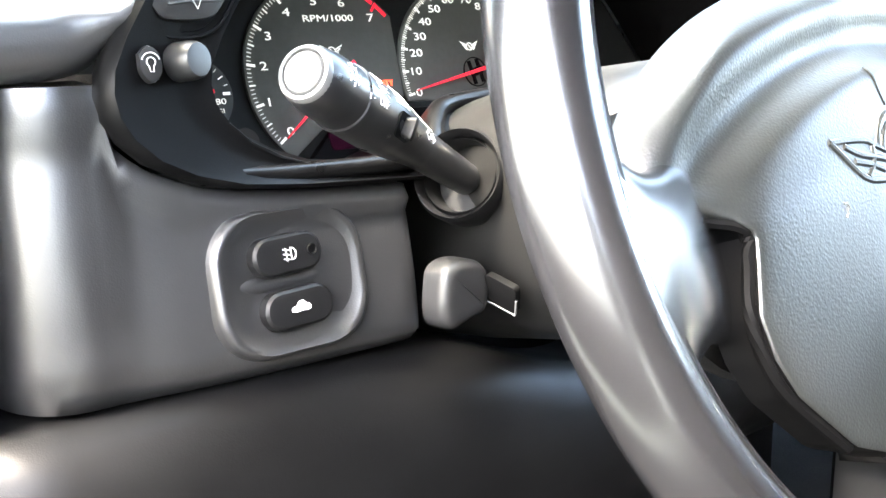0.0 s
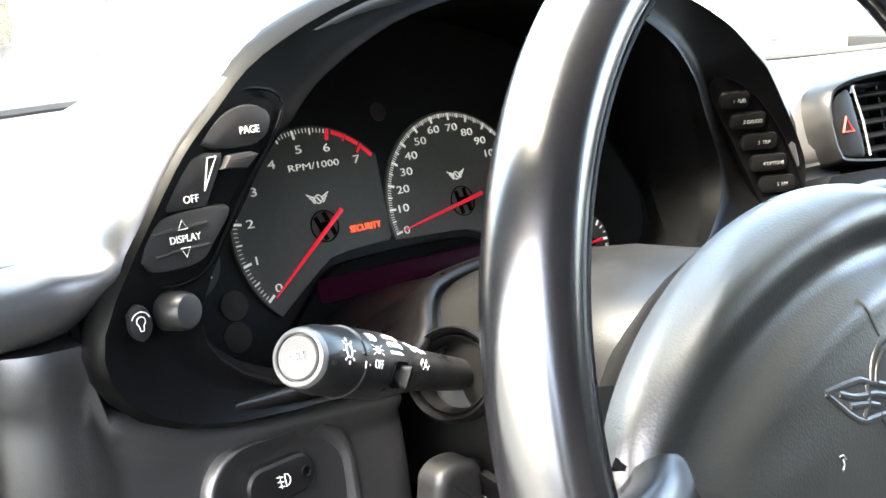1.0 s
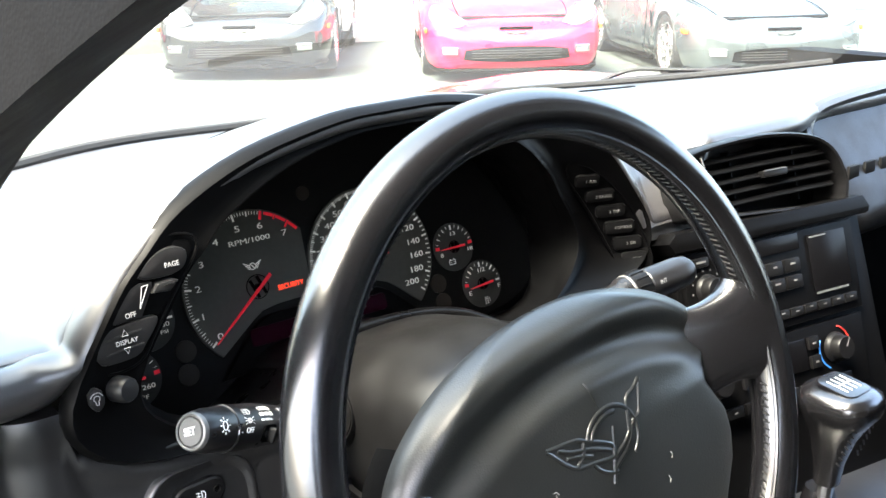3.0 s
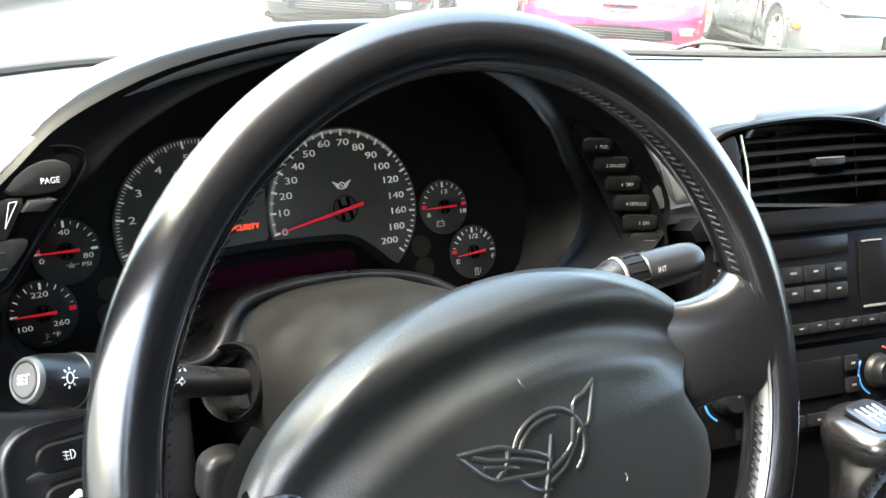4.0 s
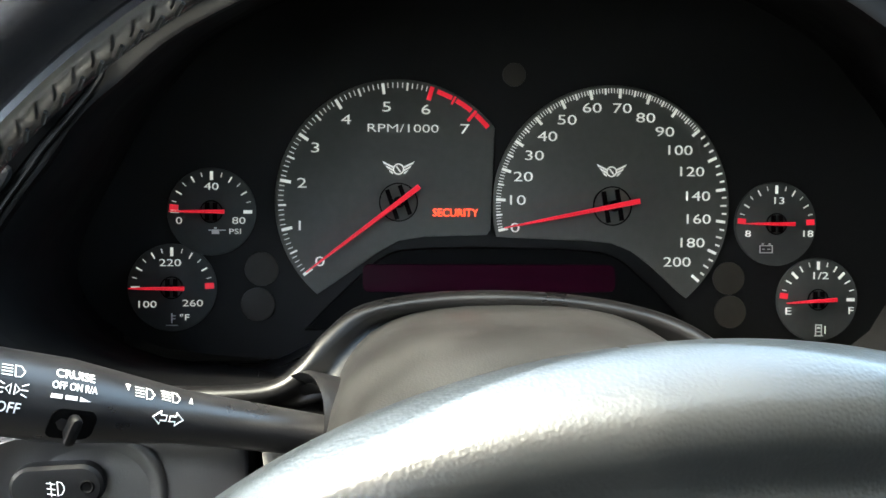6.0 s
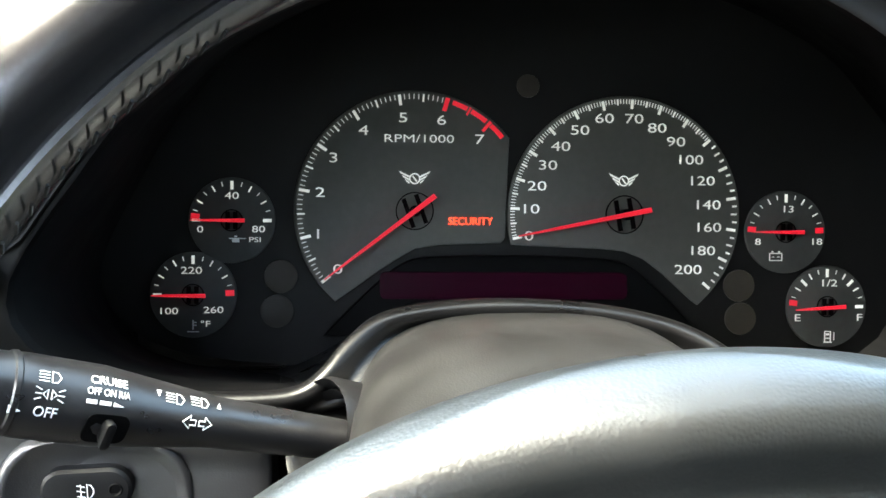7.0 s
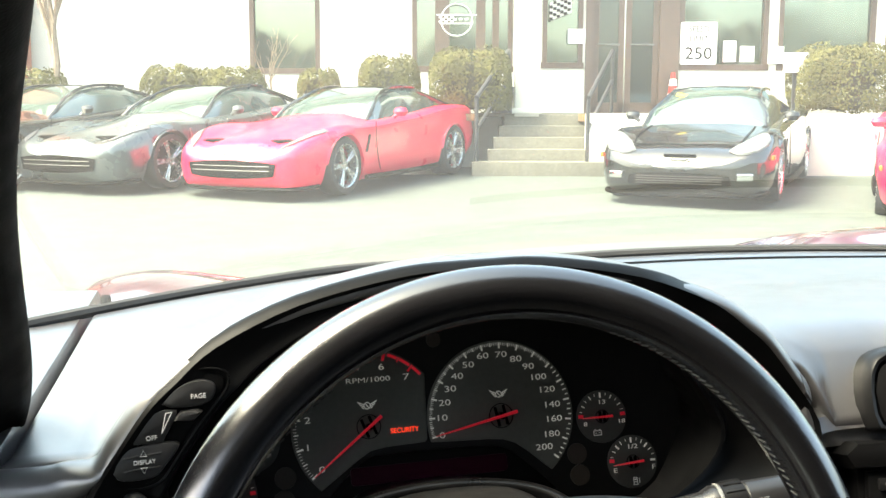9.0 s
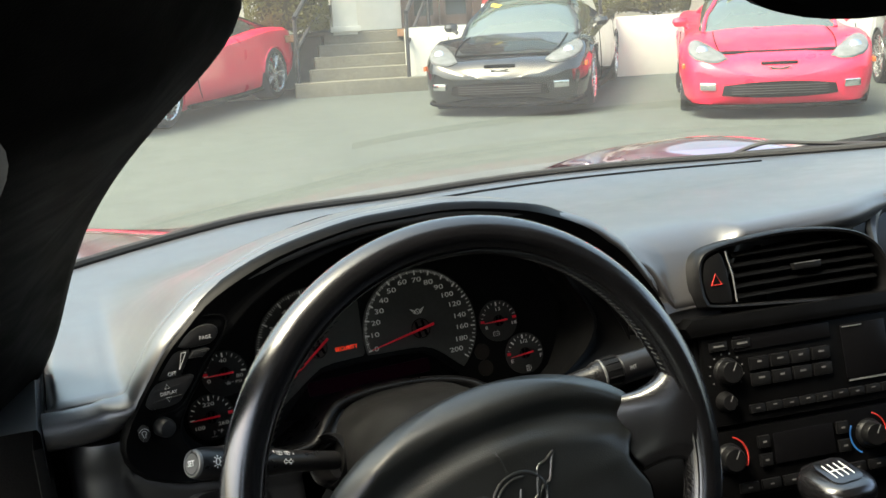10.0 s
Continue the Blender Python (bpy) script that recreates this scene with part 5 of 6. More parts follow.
def shrub(name, x, y, w, d, h, seed, n=900):
    """A clipped bush: a core, coloured dark for its shaded inside, with many small leaf faces over and in its rounded,
    uneven body.
    """
    rnd = random.Random(seed)
    s = thing(name, "clipped evergreen shrub with browned leaf tips in the bed", "shrub", SITE, "shrubs along the shop front")
    verts, faces = [], []
    for k in range(int(n * 3.4)):
        th, ph = rnd.uniform(0, 2 * math.pi), math.acos(rnd.uniform(-0.55, 1))
        q = lambda t, e=0.62: math.copysign(abs(t) ** e, t)
        lump = 1 + 0.07 * math.sin(3 * th + seed) + 0.06 * math.sin(5 * th + 2 * ph + seed) - rnd.random() ** 3 * 0.14
        c = Vector((x + 0.5 * w * q(math.sin(ph)) * q(math.cos(th)) * lump, y + 0.5 * d * q(math.sin(ph)) * q(math.sin(th)) * lump, TERRACE + 0.42 * h + 0.58 * h * q(math.cos(ph), 0.75) * lump))
        facing = (Vector((math.sin(ph) * math.cos(th), math.sin(ph) * math.sin(th), math.cos(ph))) + 0.55 * Vector((rnd.gauss(0, 1), rnd.gauss(0, 1), rnd.gauss(0, 1)))).normalized()
        u = facing.cross(Vector((rnd.gauss(0, 1), rnd.gauss(0, 1), rnd.gauss(0, 1)))).normalized()
        v = facing.cross(u)
        a, b = rnd.uniform(0.014, 0.028), rnd.uniform(0.009, 0.017)
        i = len(verts)
        verts += [c - u * a, c + v * b + u * a * 0.1, c + u * a, c - v * b + u * a * 0.1]
        faces.append((i, i + 1, i + 2, i + 3))
    leaves = part("leaves", mesh_of(verts, faces), LEAF, s, smooth=False)
    leaves["kind"] = "stuff"
    # plain solid, coloured as the shaded depth behind the leaves
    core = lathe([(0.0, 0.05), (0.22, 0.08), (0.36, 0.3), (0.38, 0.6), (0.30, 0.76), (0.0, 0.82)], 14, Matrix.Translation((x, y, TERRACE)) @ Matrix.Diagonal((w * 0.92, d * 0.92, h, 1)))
    part("shaded_core", core, SHADE_CORE, s)
    return s


for k, (x, y, w, d, h, n) in enumerate(((-4.00, 14.75, 0.86, 0.75, 0.66, 1800), (-3.55, 14.85, 0.50, 0.6, 0.62, 1000), (-3.08, 14.75, 0.88, 0.7, 0.64, 1800), (-1.86, 14.75, 0.62, 0.62, 0.62, 1300), (-0.82, 14.7, 0.90, 0.8, 0.80, 2400), (0.36, 14.6, 1.20, 0.95, 0.90, 3600), (5.75, 14.7, 1.42, 1.1, 0.98, 4600), (7.35, 14.7, 1.0, 0.9, 0.95, 2200), (-6.0, 14.7, 0.9, 0.7, 0.6, 1500))):
    shrub("shrub", x, y, w, d, h, 11 + k, n)


def bare_tree(x, y, h, seed, r0):
    rnd = random.Random(seed)
    t = thing("bare_tree", "small leafless ornamental tree in the bed", "tree", SITE)
    part("trunk", tube([(x, y, TERRACE - 0.05), (x + 0.03, y, TERRACE + h * 0.25), (x - 0.02, y + 0.02, TERRACE + h * 0.5)], lambda s: r0 * (1 - 0.4 * s), 8), BARK, t)
    limbs = []
    for k in range(9):
        z = TERRACE + h * rnd.uniform(0.25, 0.5)
        p = Vector((x, y, z))
        d = Vector((rnd.uniform(-0.5, 0.5), rnd.uniform(-0.3, 0.3), 1)).normalized()
        pts = [p]
        for j in range(5):
            d = (d + Vector((rnd.uniform(-0.25, 0.25), rnd.uniform(-0.25, 0.25), 0.1))).normalized()
            pts.append(pts[-1] + d * h * 0.13)
            if j > 1:
                e = (d + Vector((rnd.uniform(-0.8, 0.8), rnd.uniform(-0.5, 0.5), 0.2))).normalized()
                limbs.append(tube([pts[-1], pts[-1] + e * h * 0.10, pts[-1] + e * h * 0.18], lambda s: r0 * 0.12, 5))
        limbs.append(tube(pts, lambda s: r0 * 0.45 * (1 - 0.75 * s), 6))
    part("limbs", join(*limbs), BARK, t)


bare_tree(-5.65, 14.6, 2.6, 3, 0.07)
bare_tree(-2.55, 14.7, 0.95, 4, 0.02)

# woods across the road, far behind the parking row
def far_woods():
    rnd = random.Random(7)
    rows = []
    h = 9.0
    for i in range(260):
        x = -130 + i
        h += rnd.uniform(-1.3, 1.3) + 0.12 * (9.0 - h)
        y = -66 + rnd.uniform(-1.5, 1.5)
        rows.append([(x, y, -0.2), (x + 0.3, y + 1.5 + rnd.random(), h * 0.5), (x, y + 0.4, h * 0.8), (x, y - 1.2, h), (x, y - 5, -0.2)])
    return grid(rows)


solo("backdrop", far_woods(), TREE_FAR, "dark bare woods far across the road", "woods", SITE, kind="structure", sharp=20)

# ---- parked sports cars ----
def wheel_parts(parent, x, y, r, width, seed):
    q = 1 if x > 0 else -1
    m = Matrix.Translation((x, y, r)) @ Matrix.Rotation(radians(90 * q), 4, "Y")
    w = part("wheel", lathe([(r * 0.74, -width / 2), (r * 0.93, -width / 2), (r, -width * 0.36), (r, width * 0.36), (r * 0.93, width / 2), (r * 0.76, width / 2), (r * 0.74, width * 0.42)], 36, m, False), RUBBER, parent)
    rim_bm = [lathe([(r * 0.76, width * 0.44), (r * 0.74, width * 0.50), (r * 0.70, width * 0.46), (r * 0.68, width * 0.1)], 36, m, False)]
    rim_bm.append(lathe([(0.0, width * 0.40), (r * 0.16, width * 0.40), (r * 0.18, width * 0.2)], 20, m))
    for k in range(5):
        for off in (-0.11, 0.11):
            a = 2 * math.pi * k / 5 + seed + off
            rim_bm.append(box((r * 0.58, r * 0.075, width * 0.16), (r * 0.43, 0, width * 0.36), m=m @ Matrix.Rotation(a, 4, "Z"), bevel=0.006, seg=1))
    part("rim", join(*rim_bm), ALLOY, w)
    part("brake_disc", lathe([(0.0, 0.0), (r * 0.55, 0.0), (r * 0.55, width * 0.08), (0.0, width * 0.08)], 24, m), DISC, w)


def sports_car(label, paint, at, heading, kind, roof_paint=None, sticker=False, group="parked sports cars"):
    new_shape = kind == "new"
    y_site = at[1]
    c = SITE @ Matrix.Translation((at[0], at[1], lot_z(at[1]))) @ Matrix.Rotation(radians(heading), 4, "Z") @ Matrix.Rotation(math.atan(-0.036), 4, "X")
    car = thing("sports_car", label, "car", c, group)
    ya, yb = 1.34, -1.36                   # axles
    st = [(2.250, 0.10, 0.40, 0.40, 0.30), (2.245, 0.28, 0.43, 0.425, 0.27), (2.230, 0.45, 0.455, 0.45, 0.24), (2.205, 0.60, 0.49, 0.48, 0.20), (2.165, 0.72, 0.535, 0.53, 0.155), (2.10, 0.81, 0.585, 0.585, 0.13), (1.96, 0.88, 0.63, 0.645, 0.12), (1.80, 0.915, 0.665, 0.705, 0.12), (1.66, 0.935, 0.69, 0.745, 0.12), (1.52, 0.945, 0.715, 0.775, 0.12), (1.34, 0.95, 0.745, 0.795, 0.12), (1.16, 0.95, 0.775, 0.795, 0.12), (1.02, 0.945, 0.80, 0.79, 0.13), (0.85, 0.935, 0.835, 0.785, 0.14), (0.6, 0.925, 0.86, 0.79, 0.14), (0.2, 0.915, 0.87, 0.81, 0.14), (-0.3, 0.92, 0.88, 0.84, 0.14), (-0.75, 0.94, 0.90, 0.885, 0.14), (-1.02, 0.96, 0.92, 0.92, 0.14), (-1.18, 0.965, 0.93, 0.935, 0.14), (-1.36, 0.968, 0.945, 0.945, 0.14), (-1.54, 0.965, 0.95, 0.945, 0.15), (-1.70, 0.955, 0.95, 0.94, 0.18), (-1.95, 0.92, 0.94, 0.925, 0.24), (-2.12, 0.87, 0.92, 0.90, 0.30), (-2.2, 0.80, 0.86, 0.84, 0.40)]
    wr = 0.335
    rows = []
    ys = sorted(set(np.round(np.concatenate([np.interp(np.linspace(0, 1, 56), np.linspace(0, 1, len(st)), [s[0] for s in st]), [ya + d for d in (-0.36, -0.3, -0.2, -0.1, 0, 0.1, 0.2, 0.3, 0.36)], [yb + d for d in (-0.36, -0.3, -0.2, -0.1, 0, 0.1, 0.2, 0.3, 0.36)]]), 3)), reverse=True)
    yy = [s[0] for s in st][::-1]
    for y in ys:
        w, zc, zf, zb = [float(np.interp(y, yy, [s[k] for s in st][::-1])) for k in (1, 2, 3, 4)]
        low = zb
        for yw in (ya, yb):
            d = abs(y - yw)
            if d < 0.365:
                low = max(low, 0.335 + math.sqrt(max(0.0, 0.365 ** 2 - d * d)) - 0.02)
        crease = 0.02 if new_shape else 0.0
        edge = lambda z, k: min(z, zf - 0.010 - 0.014 * k)
        half = [(0.0, zb), (w * 0.55, zb), (w * 0.90, max(zb, low - 0.03)), (w * 0.97, edge(max(zb + 0.10, low), 5)), (w * 1.0, edge(max(zb + 0.24, low + 0.01), 4)), (w * (1.0 - crease), edge(max(0.48, low + 0.02), 3)), (w * 0.985, edge(max(min(0.60, zf - 0.10), low + 0.03), 2)), (w * 0.955, edge(max(zf - 0.045, low + 0.035), 1)), (w * 0.90, zf - 0.008), (w * 0.83, zf), (w * 0.70, zf * 0.55 + zc * 0.45 - 0.012), (w * 0.52, zc - 0.012 - crease * 0.6), (w * 0.30, zc + crease), (0.0, zc + crease * 1.2)]
        rows.append([(x, y, z) for x, z in half] + [(-x, y, z) for x, z in reversed(half[1:-1])])
    body = cap_ends(grid(rows, False, True))
    part("body", body, paint, car, sharp=40)
    part("underbody", box((1.3, 3.9, 0.5), (0, 0, 0.40), 0.05), CAVITY, car)
    # glasshouse
    gh = [(0.92, 0.70, 0.815, 0.0), (0.70, 0.72, 0.99, 0.10), (0.45, 0.73, 1.115, 0.30), (0.22, 0.73, 1.195, 0.46), (0.0, 0.73, 1.232, 0.52), (-0.25, 0.73, 1.24, 0.54), (-0.55, 0.72, 1.222, 0.53), (-0.85, 0.70, 1.165, 0.49), (-1.15, 0.66, 1.085, 0.42), (-1.5, 0.60, 1.0, 0.34), (-1.8, 0.54, 0.955, 0.25)]
    back = -0.42 if new_shape else 0.0
    g_rows = []
    for y, wb, zt, wt in gh:
        base = 0.80 if y > -0.8 else 0.88
        wt2 = max(wt, 0.52 if y < 0.5 else wb * 0.9)
        y += back * smooth(-1.8, -0.6, y)
        zt -= 0.03 if new_shape and y > -1.4 else 0.0
        g_rows.append([(-wb, y, base), (-(wb * 0.6 + wt2 * 0.4), y, base + (zt - base) * 0.6), (-wt2, y, zt - 0.035), (-wt2 * 0.6, y, zt - 0.008), (0, y, zt), (wt2 * 0.6, y, zt - 0.008), (wt2, y, zt - 0.035), (wb * 0.6 + wt2 * 0.4, y, base + (zt - base) * 0.6), (wb, y, base)])
    part("windows", grid(g_rows), CAR_GLASS, car, "dark tinted glass", sharp=50)
    roof_rows = [[(x * 1.01, y, z + 0.006) for x, y, z in row[2:7]] for row in g_rows[4:8]]
    part("roof", grid(roof_rows), roof_paint or paint, car)
    for q in (-1, 1):
        pil = [(q * 0.690, 0.93, 0.79), (q * 0.648, 0.70, 0.955), (q * 0.560, 0.45, 1.078), (q * 0.525, 0.22, 1.158), (q * 0.522, 0.0, 1.196), (q * 0.530, -0.25, 1.202), (q * 0.530, -0.55, 1.185)]
        pil = [(px, py + back, pz) for px, py, pz in pil]
        part("pillar", tube(spline(pil, 4), 0.020, 8), roof_paint or paint, car)
        part("rear_pillar", tube(spline([(q * 0.50, -0.5 + back, 1.155), (q * 0.56, -0.9 + back, 1.055), (q * 0.69, -1.25 + back, 0.92)], 4), 0.035, 8), roof_paint or paint, car)
        mir = lathe([(0.0, -0.07), (0.05, -0.06), (0.075, 0.0), (0.06, 0.05), (0.0, 0.07)], 14, Matrix.Translation((q * 0.93, 0.50 + back, 0.90)) @ Matrix.Diagonal((1.25, 0.9, 0.85, 1)))
        part("mirror", join(mir, tube([(q * 0.84, 0.52 + back, 0.83), (q * 0.91, 0.51 + back, 0.88)], 0.024, 6)), paint, car)

        def skin(pts, lift):
            """A patch over the nose and fender, at (x, y) outline points, laid on the body's own height."""
            out = []
            for x, y in pts:
                w, zc, zf = [float(np.interp(y, yy, [s[k] for s in st][::-1])) for k in (1, 2, 3)]
                cr = 0.02 if new_shape else 0.0
                prof = [(0.0, zc + cr * 1.2), (w * 0.30, zc + cr), (w * 0.52, zc - 0.012 - cr * 0.6), (w * 0.70, zf * 0.55 + zc * 0.45 - 0.012), (w * 0.83, zf), (w * 0.90, zf - 0.008), (w * 0.955, zf - 0.045), (w * 0.985, min(0.6, zf - 0.1)), (w, 0.40)]
                out.append((q * x, y + lift * 0.5, float(np.interp(abs(x), [p[0] for p in prof], [p[1] for p in prof])) + lift))
            return out

        if new_shape:
            outl = [(0.60, 2.13), (0.69, 2.06), (0.81, 1.85), (0.875, 1.64), (0.855, 1.60), (0.76, 1.76), (0.66, 1.95)]
        else:
            outl = [(0.48, 2.08), (0.60, 2.135), (0.73, 2.10), (0.83, 1.95), (0.865, 1.76), (0.80, 1.64), (0.68, 1.70), (0.55, 1.92)]
        dense = [(p[0], p[1]) for p in spline(outl + [outl[0]], 4)[:-1]]
        cen = (sum(p[0] for p in dense) / len(dense), sum(p[1] for p in dense) / len(dense))
        rings = [skin([(cen[0] + (x - cen[0]) * f, cen[1] + (y - cen[1]) * f) for x, y in dense], l) for f, l in ((1.0, 0.006), (0.95, 0.012 if new_shape else 0.020), (0.6, 0.014 if new_shape else 0.028), (0.05, 0.014 if new_shape else 0.030))]
        hl = part("headlight", grid(rings, False, True), LAMP_DARK if new_shape else LAMP, car, "slim smoked headlamp lens" if new_shape else "clear headlamp lens")
        if not new_shape:
            part("projector", lathe([(0.0, 0.012), (0.045, 0.008), (0.055, 0.0)], 18, Matrix.Translation(skin([(cen[0] + 0.03, cen[1] + 0.03)], 0.028)[0]) @ Matrix.Rotation(radians(-50), 4, "X")), CHROME, hl)
        if not new_shape:
            part("fog_lamp", box((0.17, 0.05, 0.075), (0, 0, 0), 0.012, Matrix.Translation((q * 0.665, 2.190, 0.335)) @ Matrix.Rotation(radians(-q * 24), 4, "Z")), CHROME, car)
        if not new_shape:
            part("marker", box((0.03, 0.16, 0.05), (q * 0.905, 1.86, 0.52), 0.01, m=None), ORANGE, car)
        vent = plate([(0.0, 0.0), (-0.10, 0.20), (-0.14, 0.20), (-0.06, 0.0)], 0.01, 0.0, Matrix.Translation((q * 0.925, 0.92, 0.46)) @ Matrix.Rotation(radians(90), 4, "X") @ Matrix.Rotation(radians(90), 4, "Y"))
        part("side_vent", vent, CAVITY, car)
    # mouth, laid on the rounded nose
    ws, tops, lows = [[t[k] for t in st[:9]] for k in (1, 2, 4)]
    yn = [t[0] for t in st[:9]]

    def nose(x, z, lift):
        y = float(np.interp(abs(x), ws, yn))
        y = min(y, float(np.interp(z, tops, yn)))
        return (x, min(y, float(np.interp(-z, [-v for v in lows[:7]], yn[:7]))) + lift, z)

    def mouth(half, top, low, lift, corner):
        rows = []
        for k in range(7):
            v = k / 6
            row = []
            for x in np.linspace(-1, 1, 25):
                hw = half * (1 - corner * v)
                drop = 0.035 * abs(x) ** 2.2
                row.append(nose(x * hw, (top - drop) * (1 - v) + (low + drop * 0.9) * v, lift))
            rows.append(row)
        return grid(rows)

    if new_shape:
        part("grille", mouth(0.60, 0.445, 0.245, 0.012, 0.06), CAVITY, car)
        for z in (0.335, 0.385):
            part("grille_bar", tube([nose(x, z, 0.018) for x in np.linspace(-0.52, 0.52, 17)], 0.0038, 6), SATIN, car)
    else:
        part("grille", mouth(0.52, 0.375, 0.215, 0.012, -0.04), CAVITY, car)
        part("grille_mesh", join(*[tube([nose(x, z, 0.015) for x in np.linspace(-0.45, 0.45, 15)], 0.004, 4) for z in (0.26, 0.285, 0.31, 0.335)]), RUBBER, car)
        part("hood_scoop", box((0.34, 0.03, 0.03), (0, 2.165, 0.545), 0.008), CAVITY, car)
    for q in (-1, 1):
        # shut lines of the hood and the door
        if not new_shape:
            part("hood_line", tube([(q * x, y, z) for x, y, z in [(lambda w, zc, zf: (w * 0.62, yl, zf * 0.36 + zc * 0.64 - 0.004))(*[float(np.interp(yl, yy, [s2[k] for s2 in st][::-1])) for k in (1, 2, 3)]) for yl in np.linspace(0.95, 2.02, 14)]], 0.006, 5), CAVITY, car)
        part("door_line", tube([(q * 0.925, 0.66, 0.80), (q * 0.942, 0.70, 0.62), (q * 0.945, 0.66, 0.36), (q * 0.93, 0.60, 0.24)], 0.006, 5), CAVITY, car)
        part("sill", tube([(q * 0.93, 0.92, 0.17), (q * 0.945, 0.3, 0.165), (q * 0.945, -0.4, 0.165), (q * 0.94, -0.92, 0.18)], 0.030, 8), CAVITY, car)
    if sticker:
        part("sticker", box((0.17, 0.075, 0.006), (0, 0, 0), m=Matrix.Translation((0.34, 0.385, 1.132)) @ Matrix.Rotation(radians(-26), 4, "X") @ Matrix.Rotation(radians(-12), 4, "Y")), YELLOW, car, "yellow paper sticker")
    part("badge", plate([(-0.11, 0.025), (0.0, 0.0), (0.11, 0.025), (0.03, -0.035), (-0.03, -0.035)], 0.012, 0.0, Matrix.Translation((0, 2.215, 0.492)) @ Matrix.Rotation(radians(68), 4, "X")), SATIN, car)
    part("lip", tube(spline([(-0.86, 1.80, 0.15), (-0.80, 2.05, 0.14), (-0.55, 2.20, 0.135), (0.0, 2.235, 0.13), (0.55, 2.20, 0.135), (0.80, 2.05, 0.14), (0.86, 1.80, 0.15)], 4), 0.022, 8), CAVITY, car)
    for q in (-1, 1):
        wheel_parts(car, q * 0.80, ya, 0.335, 0.26, 0.3)
        wheel_parts(car, q * 0.80, yb, 0.345, 0.30, 0.8)
    return car


ANGLE = 155.2
sports_car("black sports coupe with clear headlamps, parked nose out", BLACK_PAINT, (3.37, 12.46), ANGLE, "old", sticker=True)
sports_car("red sports coupe parked nose out by the steps", RED_PAINT, (-1.33, 12.89), 153.0, "new", BLACK_PAINT)
sports_car("dark grey sports coupe parked nose out in the row", GREY_PAINT, (-3.45, 13.45), 153.0, "new", BLACK_PAINT)
sports_car("black sports coupe parked at the row's far end", BLACK_PAINT, (-5.35, 13.35), 153.0, "new", BLACK_PAINT)
sports_car("red sports coupe with square fog lamps, parked nose out", RED_PAINT, (5.74, 10.96), 157.0, "old", sticker=True)
sports_car("grey sports coupe at the end of the row", GREY_PAINT, (7.84, 9.59), 160.0, "old")

# ---- centre stack ----
SX, SZ = 0.345, 0.741
STACK = frame_at((0.350, 0.4235, 0.735), (1, -0.165, 0), (0, 0.33, 1))


def sp(x, z):
    return ((x - SX), (z - SZ) * 1.053)


def splate(outline, thick, bevel=0.0, w=0.0, seg=2):
    return plate([sp(x, z) for x, z in outline], thick, bevel, STACK @ Matrix.Translation((0, 0, w)), seg)


def sbox(x, z, w, h, t, push=0.0, bevel=0.0006):
    bm = box((w, h, t), (*sp(x, z), push + t / 2), bevel)
    bm.transform(STACK)
    return bm


def dash_cheek():
    """The dash's own skin, rolling down between the gauge pod and the middle air vent."""
    rows = []
    for x in np.linspace(0.196, 0.286, 14):
        f, z0 = front_y(x), dash_z(x, front_y(x))
        face = lambda z: 0.4455 + 0.33 * (z - 0.73) + 0.009
        rows.append([(x, f + 0.012, z0 - 0.002), (x, f + 0.003, z0 - 0.006), (x, f - 0.003, z0 - 0.016)] + [(x, (f - 0.003) * (1 - s) + face(z) * s, z) for z, s in [(z0 - 0.016 - (z0 - 0.016 - 0.695) * t, t) for t in np.linspace(0.15, 1.0, 8)]])
    return grid(rows)


part("cheek", dash_cheek(), DASH, dashboard)
part("stack_body", join(splate([(0.224, 0.44), (0.236, 0.700), (0.245, 0.706), (0.465, 0.706), (0.474, 0.698), (0.485, 0.44)], 0.05, 0.004, -0.055), splate([(0.222, 0.700), (0.232, 0.708), (0.470, 0.708), (0.478, 0.696), (0.474, 0.690), (0.228, 0.690)], 0.060, 0.006, -0.05)), FASCIA, dashboard)
vent_pts = [(0.2470, 0.7420), (0.2500, 0.7580), (0.2620, 0.7680), (0.3000, 0.7740), (0.3600, 0.7765), (0.4150, 0.7700), (0.4440, 0.7550), (0.4560, 0.7300), (0.4540, 0.7130), (0.4400, 0.7030), (0.3600, 0.7080), (0.2650, 0.7150), (0.2500, 0.7220)]
vent_loop = [(p[0], p[1]) for p in spline(vent_pts + [vent_pts[0]], 4)[:-1]]


def vent_ring(scale, w, dx=0.0, dz=0.0):
    cx0, cz0 = 0.352, 0.740
    return [tuple(STACK @ Vector((*sp(cx0 + (x - cx0) * scale + dx, cz0 + (z - cz0) * (1 - (1 - scale) * 2.6) + dz), w))) for x, z in vent_loop]


air_vent = thing("centre_air_vent", "oval black air vent with thin slats and a hazard switch", "air vent")
part("housing", grid([vent_ring(1.05, -0.05), vent_ring(1.03, -0.004), vent_ring(1.015, 0.004), vent_ring(1.0, 0.006), vent_ring(0.975, 0.005), vent_ring(0.965, -0.004), vent_ring(0.95, -0.035)], False, True), BUTTON, air_vent, sharp=60)
part("duct", splate([(0.352 + (x - 0.352) * 0.97, 0.74 + (z - 0.74) * 0.95) for x, z in vent_loop], 0.004, 0.0, -0.036), CAVITY, air_vent)
